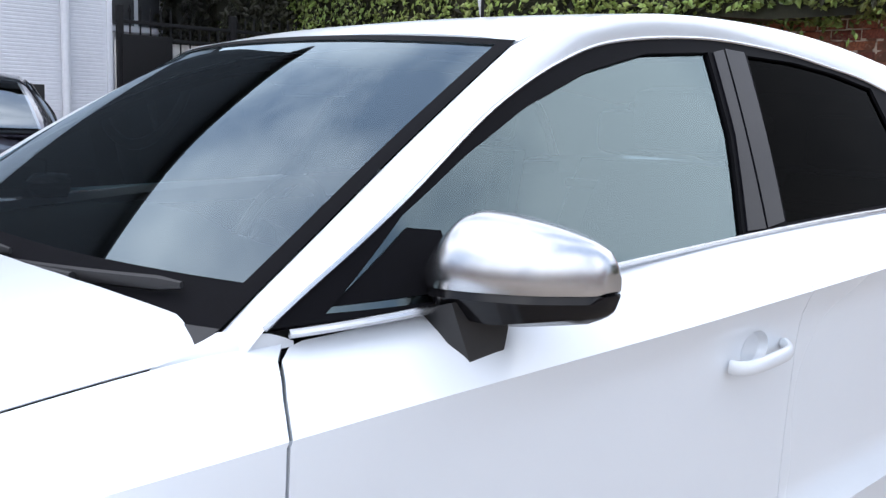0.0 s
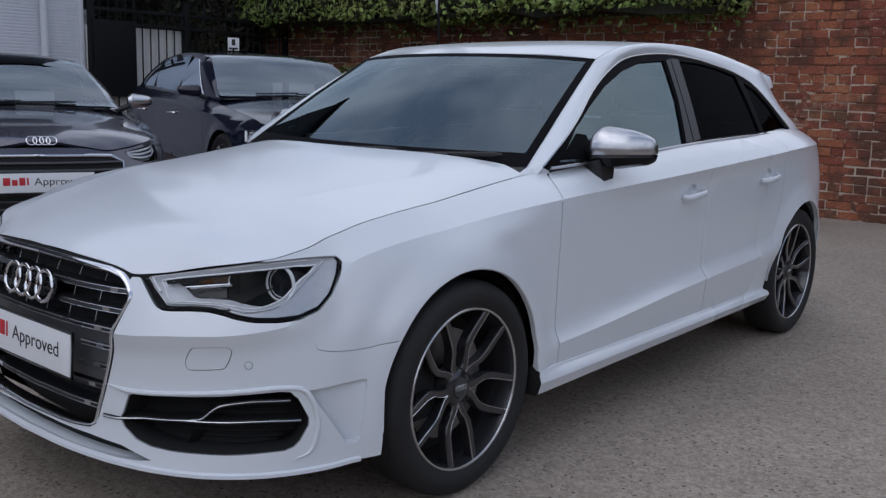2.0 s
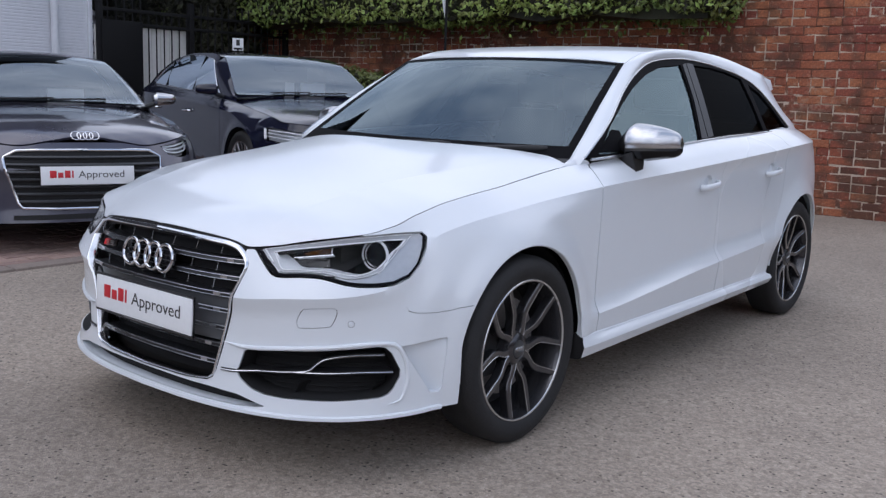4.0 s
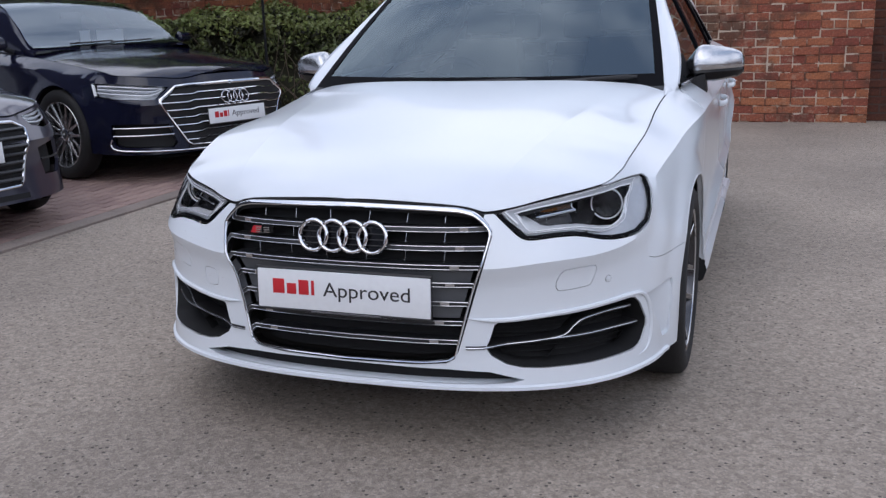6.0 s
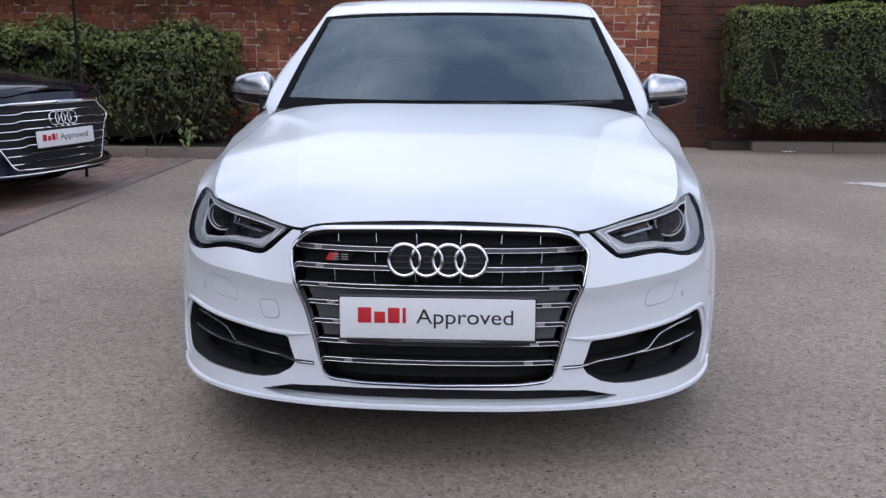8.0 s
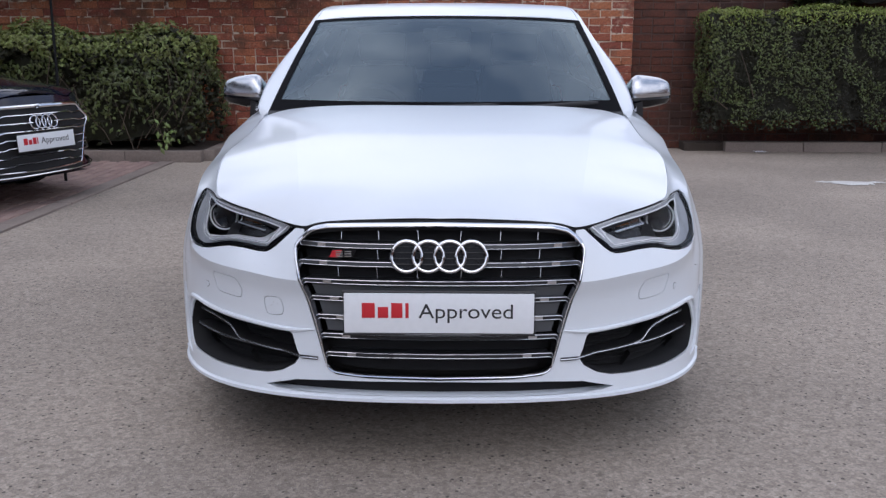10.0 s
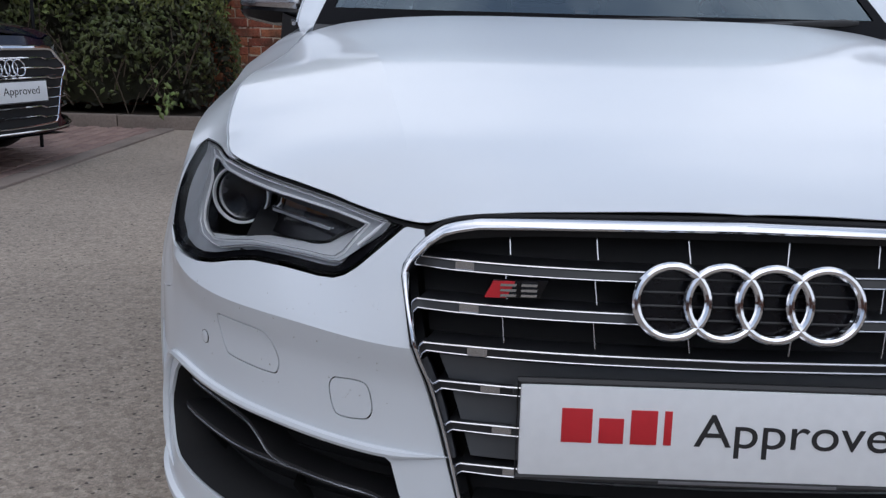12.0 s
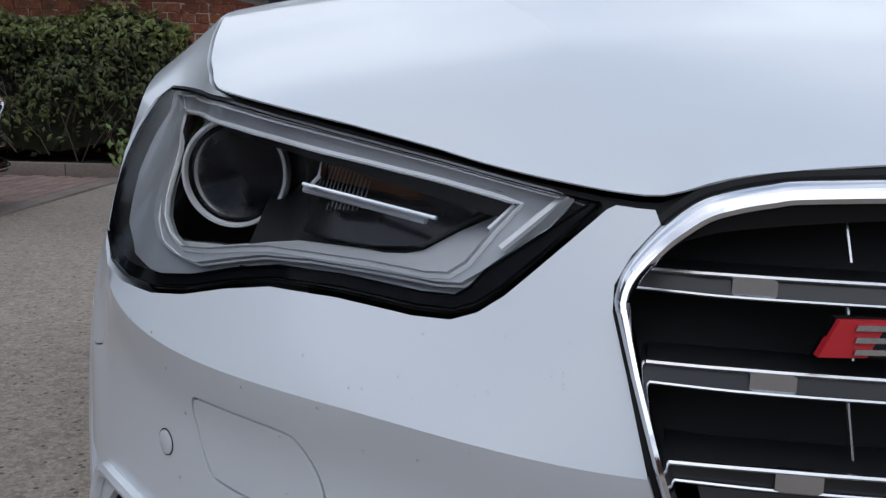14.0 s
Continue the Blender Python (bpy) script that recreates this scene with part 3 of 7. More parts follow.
PLAN = [(0, -2.170), (.22, -2.160), (.40, -2.128), (.55, -2.072), (.68, -1.985), (.78, -1.855), (.845, -1.68), (.882, -1.30),
        (.884, -.88), (.888, 0), (.888, .80), (.885, 1.33), (.828, 1.70), (.71, 1.92), (.45, 2.06), (0, 2.10)]
TOP_AT = [0, .22, .36, .385, .403, .42, .466, .513, .561, .616, .671, .742, .80, .847, .914, .993, 1.073, 1.136, 1.20, 1.29, 1.445, 1.572, 1.875, 1.960, 2.105, 2.755, 3.555, 4.085, 4.499, 4.769, 5.069, 5.52]
ROWS_BODY = dict(
    z0=[.211, .211, .210, .209, .210, .212, .216, .25, .245, .25, .255, .26, .26, .26, .26, .26],
    i0=[-.012, -.012, -.012, -.012, -.010, -.004, .012, .014, .012, .012, .02, .03, .03, .02, .02, .02],
    zl=[.30, .30, .30, .30, .31, .33, .36, .36, .372, .430, .470, .50, .50, .45, .45, .45],
    il=([0.0, 0.22, 0.403, 0.564, 0.721, 0.885, 1.073, 1.455, 1.825, 1.91, 2.755, 3.555, 4.085, 4.461, 4.714, 5.012, 5.465],
        [0.003, 0.003, 0.003, 0.003, 0.002, 0.002, 0.01, 0.008, 0.012, -0.002, -0.008, -0.006, 0.004, 0.01, 0, 0, 0]),
    zm=[.45, .45, .45, .45, .45, .48, .52, .50, .425, .492, .540, .64, .66, .65, .6, .6],
    im=[.013, .013, .013, .013, .013, .012, .008, .012, .020, .024, .021, .013, .01, .005, 0, 0],
    ih=[.012, .012, .012, .012, .013, .015, .038, .027, .016, .018, .017, .017, .032, .04, .04, .04],
    zc=[.545, .545, .546, .559, .569, .596, .736, .792, .836, .882, .922, .95, .955, .95, .94, .94],
    ic=[-.005, -.005, -.005, -.004, -.002, .011, .058, .060, .020, 0, 0, .006, .052, .08, .08, .08],
    zt=(TOP_AT, [.716, .7120, .6995, .6920, .686, .687, .692, .698, .706, .716, .725, .734, .740, .746, .760, .782, .800, .815, .825, .836, .850, .865, .905, .9130, .9255, .975, 1.005, 1.03, 1.04, 1.04, 1.03, 1.03]),
    it=(TOP_AT, [.058, .058, .060, .0612, .062, .0635, .0718, .0821, .0886, .0869, .0820, .0797, .0815, .0900, .1061, .1200, .1266, .1290, .1322, .1398, .1548, .1622, .150, .126, .112, .106, .121, .148, .205, .195, .17, .16]),
    cu=[.42, .42, .45, .53, .54, .52, .52, .50, .38, .36, .36, .36, .36, .36, .36, .36])
ARCHES = [(-1.30, .32, .350), (1.331, .32, .362)]

# ---- the yard: ground, paving, walls ----
ground = tagged(ob_mesh("ground", [(-400, -400, 0), (400, -400, 0), (400, 400, 0), (-400, 400, 0)], [(0, 1, 2, 3)], M["asphalt"], smooth=False),
                "worn grey asphalt yard with pale and dark speckles", "ground", kind="structure")


def brick_mesh(name, l, d, h, material, seed):
    """A brick with worn, slightly uneven corners; its front face is at y = 0."""
    rng = np.random.default_rng(seed)
    e = min(l, h) * .10
    verts = []
    for y, k in ((0.0, e), (e * .6, 0.0), (d, 0.0)):
        for x, z in ((-l / 2 + k, -h / 2 + k), (l / 2 - k, -h / 2 + k), (l / 2 - k, h / 2 - k), (-l / 2 + k, h / 2 - k)):
            verts.append((x + rng.normal(0, e * .34), y, z + rng.normal(0, e * .34)))
    faces = [(0, 1, 2, 3)]
    for r in (0, 4):
        faces += [(r + (k + 1) % 4, r + k, r + 4 + k, r + 4 + (k + 1) % 4) for k in range(4)]
    me = bpy.data.meshes.new(name)
    me.from_pydata(verts, [], faces)
    me.materials.append(material)
    return me


def brick_field(parent, place, spots, near, piece, rest_name, kinds, mats, label):
    """Lays pieces at spots (u, v, kind, push): the near ones as objects, the rest joined into one mesh."""
    lone = [brick_mesh(piece, *k, mats[0], 5 + i) for i, k in enumerate(kinds)]
    data = [(np.array([tuple(v.co) for v in me.vertices]), [tuple(p.vertices) for p in me.polygons]) for me in lone]
    verts, faces, count = [], [], 0
    for u, v, k, push in spots:
        m = place(u, v, push)
        if count < 300 and near(u, v):
            ob = new(piece, lone[k])
            ob.parent = parent
            ob.matrix_basis = m
            count += 1
        else:
            r = np.array(m.to_3x3())
            q = data[k][0] @ r.T + np.array(m.translation)
            base = len(verts)
            verts += q.tolist()
            faces += [tuple(i + base for i in f) for f in data[k][1]]
    if verts:
        rest = ob_mesh(rest_name, verts, faces, mats[1], parent, smooth=False)
        tagged(rest, label, kind="stuff")


def bond(x0, x1, z0, z1, rng, header_every=4, l=.245, h=.078, j=.011, mirror=False):
    """Courses of stretchers with a course of headers now and then."""
    z, row, spots = z0, 0, []
    while z + h < z1:
        head = row % header_every == header_every - 1
        w = l * .477 if head else l
        x, first = x0, row % 2 == 1
        while x < x1:
            half = head or first or x + w > x1
            first = False
            size = l * .477 if half else l
            if x + size < x1 + .03:
                u = x + size / 2
                spots.append((x0 + x1 - u if mirror else u, z + h / 2 + rng.normal(0, .0020) + .007 * noise.noise(Vector((u * .7, row * .31, 0))), 1 if half else 0, float(np.clip(rng.normal(-.001, .0048), -.012, .0042))))
            x += size + j
        z += h + j
        row += 1
    return spots


def brick_wall(name, x0, x1, y, height, near, mats, mortar, label, seed):
    rng = np.random.default_rng(seed)
    wall = tagged(box(name, (x0, y + .007, 0), (x1, y + .34, height), mortar), label, "wall", kind="structure")
    spots = bond(x0, x1, .004, height, rng, mirror=x0 < -5)
    return wall, spots, mats, (lambda u, v, p: pose(u, y + p, v, rng.normal(0, .9), rng.normal(0, .7), rng.normal(0, .9)))


WALL_Y, PIER_X, FRONT_Y = 6.30, 2.06, 6.50
walls = [
    (brick_wall("wall_north", -13.0, PIER_X, WALL_Y, 2.55, None, (M["brick"], M["brick_far"]), M["mortar"],
                "old weathered red brick garden wall with pale worn mortar", 11), lambda u, v: u > -.9 and v < 1.9),
    (brick_wall("wall_north_2", PIER_X + .01, 9.0, FRONT_Y, 2.55, None, (M["brick_dark"], M["brick_dark"]), M["mortar_dark"],
                "darker red brick wall set back behind its neighbour", 12), lambda u, v: u < 3.0 and v < 2.2),
]
for (wall, spots, mats, place), near in walls:
    brick_field(wall, place, spots, near, "brick", "brick_courses", [(.245, .10, .078), (.1169, .10, .078)], mats, "weathered red bricks in old courses")
# walls out of view, added to darken reflections and light from the sides
tagged(box("wall_east", (14.0, -15, 0), (14.3, 6.6, 2.6), M["brick_dark"]), "unseen plain dark brick wall added to darken low reflections", "wall", kind="structure")
tagged(box("wall_south", (-16, -15.3, 0), (14.3, -15, 2.6), M["brick_dark"]), "unseen plain dark brick wall added to darken low reflections", "wall", kind="structure")

# block paving of the parking bays, with an edging course
paving = tagged(box("pavement", (-9.0, -9.0, -.05), (-2.99, 4.93, .006), M["soil"]), "parking bays of pinkish block paving, dusty and worn", "paving", kind="structure")
rng = np.random.default_rng(21)
pave_spots = []
row = 0
x = -3.09
while x > -8.9:
    y = -9.0 + (.105 if row % 2 else 0)
    while y < 4.80:
        pave_spots.append((x, y + .1, 0, rng.normal(0, .0015)))
        y += .204
    x -= .104
    row += 1


brick_field(paving, lambda u, v, p: pose(u, v, .014 + p, 0, 0, 90) @ pose(0, 0, 0, -90, 0, 0) , pave_spots, lambda u, v: u > -4.35 and 1.2 < v < 4.75, "paver", "paver_rows",
            [(.200, .05, .100)], (M["paver"], M["paver_far"]), "pinkish concrete block pavers")
kerbs = tagged(new("kerb"), "flush concrete edging stones along the parking bays", "kerb", kind="structure")
for i in range(16):
    y0 = -9.0 + i * .87
    box("kerb_stone", (-3.03, y0, -.05), (-2.885, y0 + .862, .016), M["kerb"], kerbs, bevel=.006)
bed = tagged(new("bed_kerb"), "raised grey-brown edging of the planting bed", "kerb", kind="structure")
for i in range(8):
    x0 = -9.0 + i * .80
    box("kerb_stone", (x0, 4.94, -.05), (x0 + .792, 5.06, .115), M["kerb"], bed, bevel=.008)
box("kerb_stone", (-2.62, 5.07, -.05), (-2.50, 6.28, .115), M["kerb"], bed, bevel=.008)
tagged(box("bed_soil", (-9.0, 5.05, -.05), (-2.62, 6.29, .09), M["soil"]), "dark bare soil under the bushes", "soil", kind="structure")
bed2 = tagged(new("bed_kerb_2"), "low concrete kerb under the clipped hedge", "kerb", kind="structure")
for i in range(6):
    x0 = 3.15 + i * .9
    box("kerb_stone", (x0, 6.12, -.05), (x0 + .89, 6.24, .11), M["kerb"], bed2, bevel=.008)
tagged(box("bed_soil_2", (2.7, 6.22, -.05), (8.6, 6.49, .09), M["soil"]), "strip of dark soil along the wall", "soil", kind="structure")

# a worn pale patch of paint on the yard
rng = np.random.default_rng(5)
v, f = [], []
for cx, cy, lx, ly in ((3.36, 3.66, .10, .06), (3.52, 3.62, .17, .15), (3.66, 3.58, .10, .12), (3.78, 3.64, .11, .05), (3.90, 3.60, .08, .05), (4.06, 3.80, .14, .05), (4.25, 3.74, .12, .07)):
    k = len(v)
    v += [(cx + lx * rng.uniform(.55, 1.1) * math.cos(q), cy + ly * rng.uniform(.5, 1.2) * math.sin(q), .004 + k * .00004) for q in np.linspace(0, 6.28, 15)[:-1]]
    f.append(tuple(range(k, k + 14)))
tagged(ob_mesh("road_marking", v, f, M["paint_old"], smooth=False), "worn patch of pale paint on the asphalt", "marking", kind="structure")

# ---- white clad shed, railings, house behind ----
shed = thing("clad_building", (0, 0, 0), "white ribbed metal-clad building with an added unseen dark upper storey", "building")
prof = []
for i in range(72):
    z = i * .04
    prof += [(-9.02, z), (-9.02, z + .026), (-9.024, z + .030), (-9.024, z + .038)]
v, f = loft_data([[(x, y, z) for x, z in prof] for y in (2.93, -14.0)])
ob_mesh("cladding", v, f, M["clad"], shed, smooth=False)
box("wall", (-15, -14, 0), (-9.05, 2.93, 2.86), M["clad"], shed)
box("corner_trim", (-9.06, 2.90, 0), (-8.985, 2.96, 2.86), M["clad"], shed, .004)
tube("downpipe", [(-8.96, 2.42, 0), (-8.96, 2.42, 2.84)], .045, M["clad"], shed, 14)
for y in (1.2, -.6, -2.4):
    box("joint_strip", (-9.03, y, 0), (-8.998, y + .06, 2.86), M["clad"], shed, .004)
box("base_strip", (-9.04, -14, 0), (-8.99, 2.9, .14), M["kerb"], shed, .004)

# storey, roof and gutter are out of view, added to darken the windscreen's reflection
box("upper_wall", (-15, -14, 2.86), (-8.98, 2.93, 6.7), M["slate"], shed, label="unseen dark upper storey added for the windscreen's reflection")
v, f = loft_data([[(-8.72, y, 6.68), (-8.72, y, 6.78), (-12.0, y, 8.1), (-15.3, y, 6.78), (-15.3, y, 6.68)] for y in (-14.2, 3.10)], True, True)
ob_mesh("roof", v, f, M["slate"], shed, "unseen dark roof added above the upper storey", smooth=False)
tube("gutter", [(-8.68, -14.1, 6.70), (-8.68, 3.0, 6.70)], .05, M["plastic"], shed, 10)

house = thing("house", (0, 0, 0), "white rendered house with a grey window behind railings", "house")
box("wall", (-16, 3.3, 0), (-13, 5.85, 5.2), M["clad"], house)
box("roof", (-16.2, 3.1, 5.2), (-12.8, 6.05, 5.45), M["plastic"], house, .03)
box("window", (-13.02, 4.55, 2.35), (-12.96, 5.35, 3.7), M["mesh_grey"], house, .01)
box("window_frame", (-13.03, 4.92, 2.3), (-12.94, 4.98, 3.75), M["clad"], house, .005)
box("window_sill", (-13.05, 4.45, 2.24), (-12.88, 5.45, 2.32), M["clad"], house, .008)

fence = thing("railing_gate", (0, 0, 0), "black iron railings with spear tips and pale boards", "fence")
for i in range(26):
    y = 3.02 + i * .124
    zt = 2.16 if y < 3.7 or y > 4.5 else 1.96
    v, f = tube_data([(-8.93, y, .05), (-8.93, y, zt)], .011, 6)
    v2, f2 = tube_data([(-8.93, y, zt), (-8.93, y, zt + .03), (-8.93, y, zt + .10)], [.011, .018, .002], 6)
    ob_mesh("bar", *joined((v, f), (v2, f2)), M["iron"], fence)
for z in (.25, 1.87, 2.05):
    box("rail", (-8.95, 2.98, z), (-8.91, 6.24, z + .04), M["iron"], fence, .004)
for y in (2.99, 4.42, 6.20):
    box("post", (-8.97, y, 0), (-8.90, y + .07, 2.25), M["iron"], fence, .006)
box("dark_panel", (-8.91, 3.03, .95), (-8.88, 3.64, 1.93), M["iron"], fence, .004)
for i in range(10):
    y = 2.99 + i * .143
    box("board", (-9.02, y, .08), (-8.985, y + .137, 1.86), M["cream"], fence, .004)

sign = thing("notice_sign", (-8.0, 4.56, 0), "small white notice on a thin post", "sign")
tube("post", [(0, 0, 0), (0, 0, 1.62)], .014, M["iron"], sign)
box("board", (-.012, -.075, 1.60), (.004, .075, 1.77), M["paper"], sign, .004)
box("print", (.005, -.024, 1.67), (.008, .024, 1.75), M["ink"], sign, .002)
box("print", (.005, -.058, 1.615), (.008, .058, 1.64), M["ink"], sign, .002)
sign.matrix_basis = pose(-8.0, 4.56, 0, 0, 0, -35)

flag = thing("feather_flag", pose(-3.41, 3.47, 0, 0, 0, 0), "pale grey feather flag on a thin black pole", "flag")
tube("pole", [(0, 0, 0), (0, 0, 2.0), (.0, 0, 3.4), (-.06, 0, 4.2)], [.014, .012, .010, .008], M["iron"], flag)
cross_pts = []
for i in range(25):
    z = 1.80 + i * .1
    w = .30 * min(1.0, (i / 14)) ** .8
    cross_pts.append([(-.012 - k / 6 * w, .012 * math.sin(i * .7 + k), z + .10 * k / 6 * (1 - i / 25)) for k in range(7)])
v, f = loft_data(cross_pts)
ob_mesh("cloth", v, f, M["cloth"], flag, "pale grey cloth")

# ---- planting ----
def block_points(lo, hi, n, seed, rough=.06, faces="fblrt", lump=1.6):
    """Points and outward directions all over an uneven block of foliage."""
    rng = np.random.default_rng(seed)
    lo, hi = np.array(lo, float), np.array(hi, float)
    d = hi - lo
    area = dict(f=d[0] * d[2], b=d[0] * d[2], l=d[1] * d[2], r=d[1] * d[2], t=d[0] * d[1], u=d[0] * d[1])
    tot = sum(area[k] for k in faces)
    ps, ns = [], []
    for k in faces:
        m = int(n * area[k] / tot)
        u = rng.random((m, 3))
        p = lo + u * d
        ax, side, nv = dict(f=(1, 0, (0, -1, 0)), b=(1, 1, (0, 1, 0)), l=(0, 0, (-1, 0, 0)), r=(0, 1, (1, 0, 0)), t=(2, 1, (0, 0, 1)), u=(2, 0, (0, 0, -1)))[k]
        p[:, ax] = (hi if side else lo)[ax]
        ps.append(p)
        ns.append(np.tile(nv, (m, 1)))
    p, nn = np.concatenate(ps), np.concatenate(ns).astype(float)
    mid, half = (lo + hi) / 2, d / 2
    q = (p - mid) / half
    corner = np.clip(np.linalg.norm(np.clip(np.abs(q) - .75, 0, 1) / .25, axis=1) - 1, 0, 1)
    for i in range(len(p)):
        w = noise.noise(Vector(p[i] * lump)) + .5 * noise.noise(Vector(p[i] * lump * 3.1))
        p[i] += nn[i] * (w * rough * 1.6 - abs(rng.normal(0, rough * .5)))
    p -= q * (corner * .10)[:, None] * np.minimum(half, .8)
    return p, nn + np.array([0, -.20, .18])


def hedge(name, lo, hi, n, size, material, seed, label, rough=.06, faces="flrt", core=.10, twigs=0, lump=1.6, skirt=0.0, thin=0.0, fresh=None, crown=.13):
    ob = thing(name, ((lo[0] + hi[0]) / 2, (lo[1] + hi[1]) / 2, lo[2]), label, "hedge")
    o = np.array(ob.location)
    p, nn = block_points(lo, hi, n, seed, rough, faces, lump)
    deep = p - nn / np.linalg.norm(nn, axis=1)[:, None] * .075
    if skirt:
        # a ragged lower edge, with gaps and hanging tufts
        low = np.array([lo[2] + skirt * (.75 + 1.3 * noise.noise(Vector((q[0] * 1.9, 3.0, 0.0))) + .6 * noise.noise(Vector((q[0] * 6.0, 1.0, 0.0)))) for q in p])
        gap = np.array([noise.noise(Vector(q * 3.3)) for q in p]) < .48 - .50 * (1 - (p[:, 2] - lo[2]) / (hi[2] - lo[2]))
        p, nn = p[(p[:, 2] > low) & gap], nn[(p[:, 2] > low) & gap]
        deep = deep[deep[:, 2] > lo[2] + skirt * .55]
    if thin:
        # sparser low down, where bare wood shows
        up = (p[:, 2] - lo[2]) / (hi[2] - lo[2])
        keep = np.random.default_rng(seed + 3).random(len(p)) > thin * np.clip(1.02 - up * 1.15, 0, 1)
        p, nn = p[keep], nn[keep]
        deep = deep[np.random.default_rng(seed + 8).random(len(deep)) > thin * .75 * np.clip(1.1 - (deep[:, 2] - lo[2]) / (hi[2] - lo[2]), 0, 1)]
    if fresh:
        # lighter leaves along the top
        topmost = p[:, 2] + np.random.default_rng(seed + 4).normal(0, .05, len(p)) > hi[2] - crown
        leaves("new_growth", p[topmost] - o, nn[topmost], size, fresh, ob, seed + 6, .2)
        p, nn = p[~topmost], nn[~topmost]
    leaves("foliage", p - o, nn, size, material, ob, seed, .35)
    # inner leaves and core: the hedge's shade is put into a darker colour
    leaves("inner_foliage", deep[::2] - o, np.tile((0, -1, .3), (len(deep[::2]), 1)), size * 1.25, M["leaf_shade"], ob, seed + 5, .35)
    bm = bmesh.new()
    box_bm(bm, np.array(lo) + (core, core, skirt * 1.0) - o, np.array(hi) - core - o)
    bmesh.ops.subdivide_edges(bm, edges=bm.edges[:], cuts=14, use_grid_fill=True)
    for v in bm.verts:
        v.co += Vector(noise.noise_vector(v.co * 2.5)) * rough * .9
    part("inner_growth", bm, M["leaf_shade"], ob)
    rng2 = np.random.default_rng(seed + 1)
    for i in range(twigs):
        a = np.array([rng2.uniform(lo[0] + .2, hi[0] - .2), lo[1] + .05, lo[2] + rng2.uniform(0, .5)]) - o
        b = a + np.array([rng2.normal(0, .25), -.06, rng2.uniform(.2, .6)])
        tube("twig", [a, (a + b) / 2 + rng2.normal(0, .02, 3), b], [.006, .005, .003], M["twig"], ob, 5)
    return ob


hedge("shrub_bed", (-8.9, 5.12, .10), (-2.62, 6.22, 1.31), 30000, .031, M["leaf_dark"], 31, "dense dark green evergreen shrubs in the raised bed", .14, twigs=110, core=.24, lump=1.5, skirt=.10, thin=1.08, fresh=M["leaf_crown"], crown=.26)
hedge("clipped_hedge", (2.78, 5.78, .12), (8.4, 6.40, 1.60), 34000, .018, M["leaf"], 32, "neatly clipped small-leaved green hedge against the wall", .055, faces="flrt", core=.17, twigs=4, lump=2.2, skirt=.26, thin=.35, fresh=M["leaf_top"])
ivy = hedge("ivy", (-12.4, 5.50, 2.05), (-1.50, 6.75, 3.4), 14000, .040, M["ivy"], 33, "bright green ivy tumbling over the wall top", .12, faces="fru", core=.16, lump=1.1)
rng = np.random.default_rng(7)
hang = np.stack([rng.uniform(-12.2, -1.6, 1500), rng.uniform(5.72, 6.26, 1500), 2.17 - np.abs(rng.normal(0, .14, 1500))], 1)
leaves("trailing_leaves", hang - np.array(ivy.location), np.tile((0, -1, .2), (1500, 1)), .038, M["ivy"], ivy, 9, .8)
# the shade behind the railings is painted into this shrub's leaves
hedge("shaded_shrub", (-13.2, 5.2, 1.55), (-9.3, 6.15, 3.3), 5000, .055, M["leaf_shade"], 34, "large-leaved shrub above the railings, shade painted into its leaf colour", .16, faces="frtu", core=.2, lump=1.4)
hedge("wall_creeper", (3.85, 6.05, 1.72), (9.2, 6.9, 2.9), 5000, .045, M["leaf_dark"], 37, "dark leafy creeper over the top of the dark wall", .12, faces="flu", core=.2, lump=1.3)
weed = thing("broadleaf_plant", (-2.97, 5.02, .09), "pale green broad-leaved plant at the bed's edge", "plant")
rng = np.random.default_rng(41)
spots = rng.normal(0, 1, (30, 3)) * (.06, .04, .09) + (0, -.02, .19)
leaves("foliage", spots, np.tile((0, -1, .4), (30, 1)), .036, M["leaf_pale"], weed, 42, .5)
for k in range(6):
    tube("stem", [(rng.normal(0, .02), .02, 0), (rng.normal(0, .04), 0, .14), (rng.normal(0, .09), -.02, .28)], [.004, .003, .002], M["twig"], weed, 5)
scrap = thing("paper_scrap", pose(3.52, 6.02, .003, 0, 0, 12), "crumpled scrap of white paper by the kerb", "litter")
v, f = loft_data([[(x * .022, y * .03, .004 + .014 * abs(math.sin(x * 1.7 + y * 1.1))) for x in range(-3, 4)] for y in range(-2, 3)])
ob_mesh("sheet", v, f, M["paper"], scrap, smooth=False)
for i, (bx, by, bz, br) in enumerate(((-17.5, 7.5, 3.4, 2.6), (-19.5, 10.0, 4.2, 3.2), (-14.8, 8.6, 3.0, 2.0))):
    tree = thing("tree", (bx, by, 0), "leafy tree behind the railings, canopy shade painted into its leaves", "tree", "trees behind the railings")
    tube("trunk", [(0, 0, 0), (.1, 0, bz * .5), (0, .1, bz)], [.22, .17, .08], M["twig"], tree, 10)
    rr = np.random.default_rng(50 + i)
    d = rr.normal(0, 1, (4200, 3))
    d /= np.linalg.norm(d, axis=1)[:, None]
    rad = br * (.55 + .45 * rr.random(4200)) * np.array([1 + .35 * noise.noise(Vector(q * 2.2)) for q in d])
    # crown leaves darkened in colour for the shade under the canopy
    leaves("crown", d * rad[:, None] * (1, 1, 1.15) + (0, 0, bz), d, .12, M["leaf_shade"], tree, 60 + i)
    for k in range(5):
        q = k * 1.25
        tube("limb", [(0, 0, bz * .55), (.6 * math.cos(q), .6 * math.sin(q), bz * .8), (1.5 * math.cos(q), 1.5 * math.sin(q), bz * 1.15)], [.09, .06, .02], M["twig"], tree, 6)

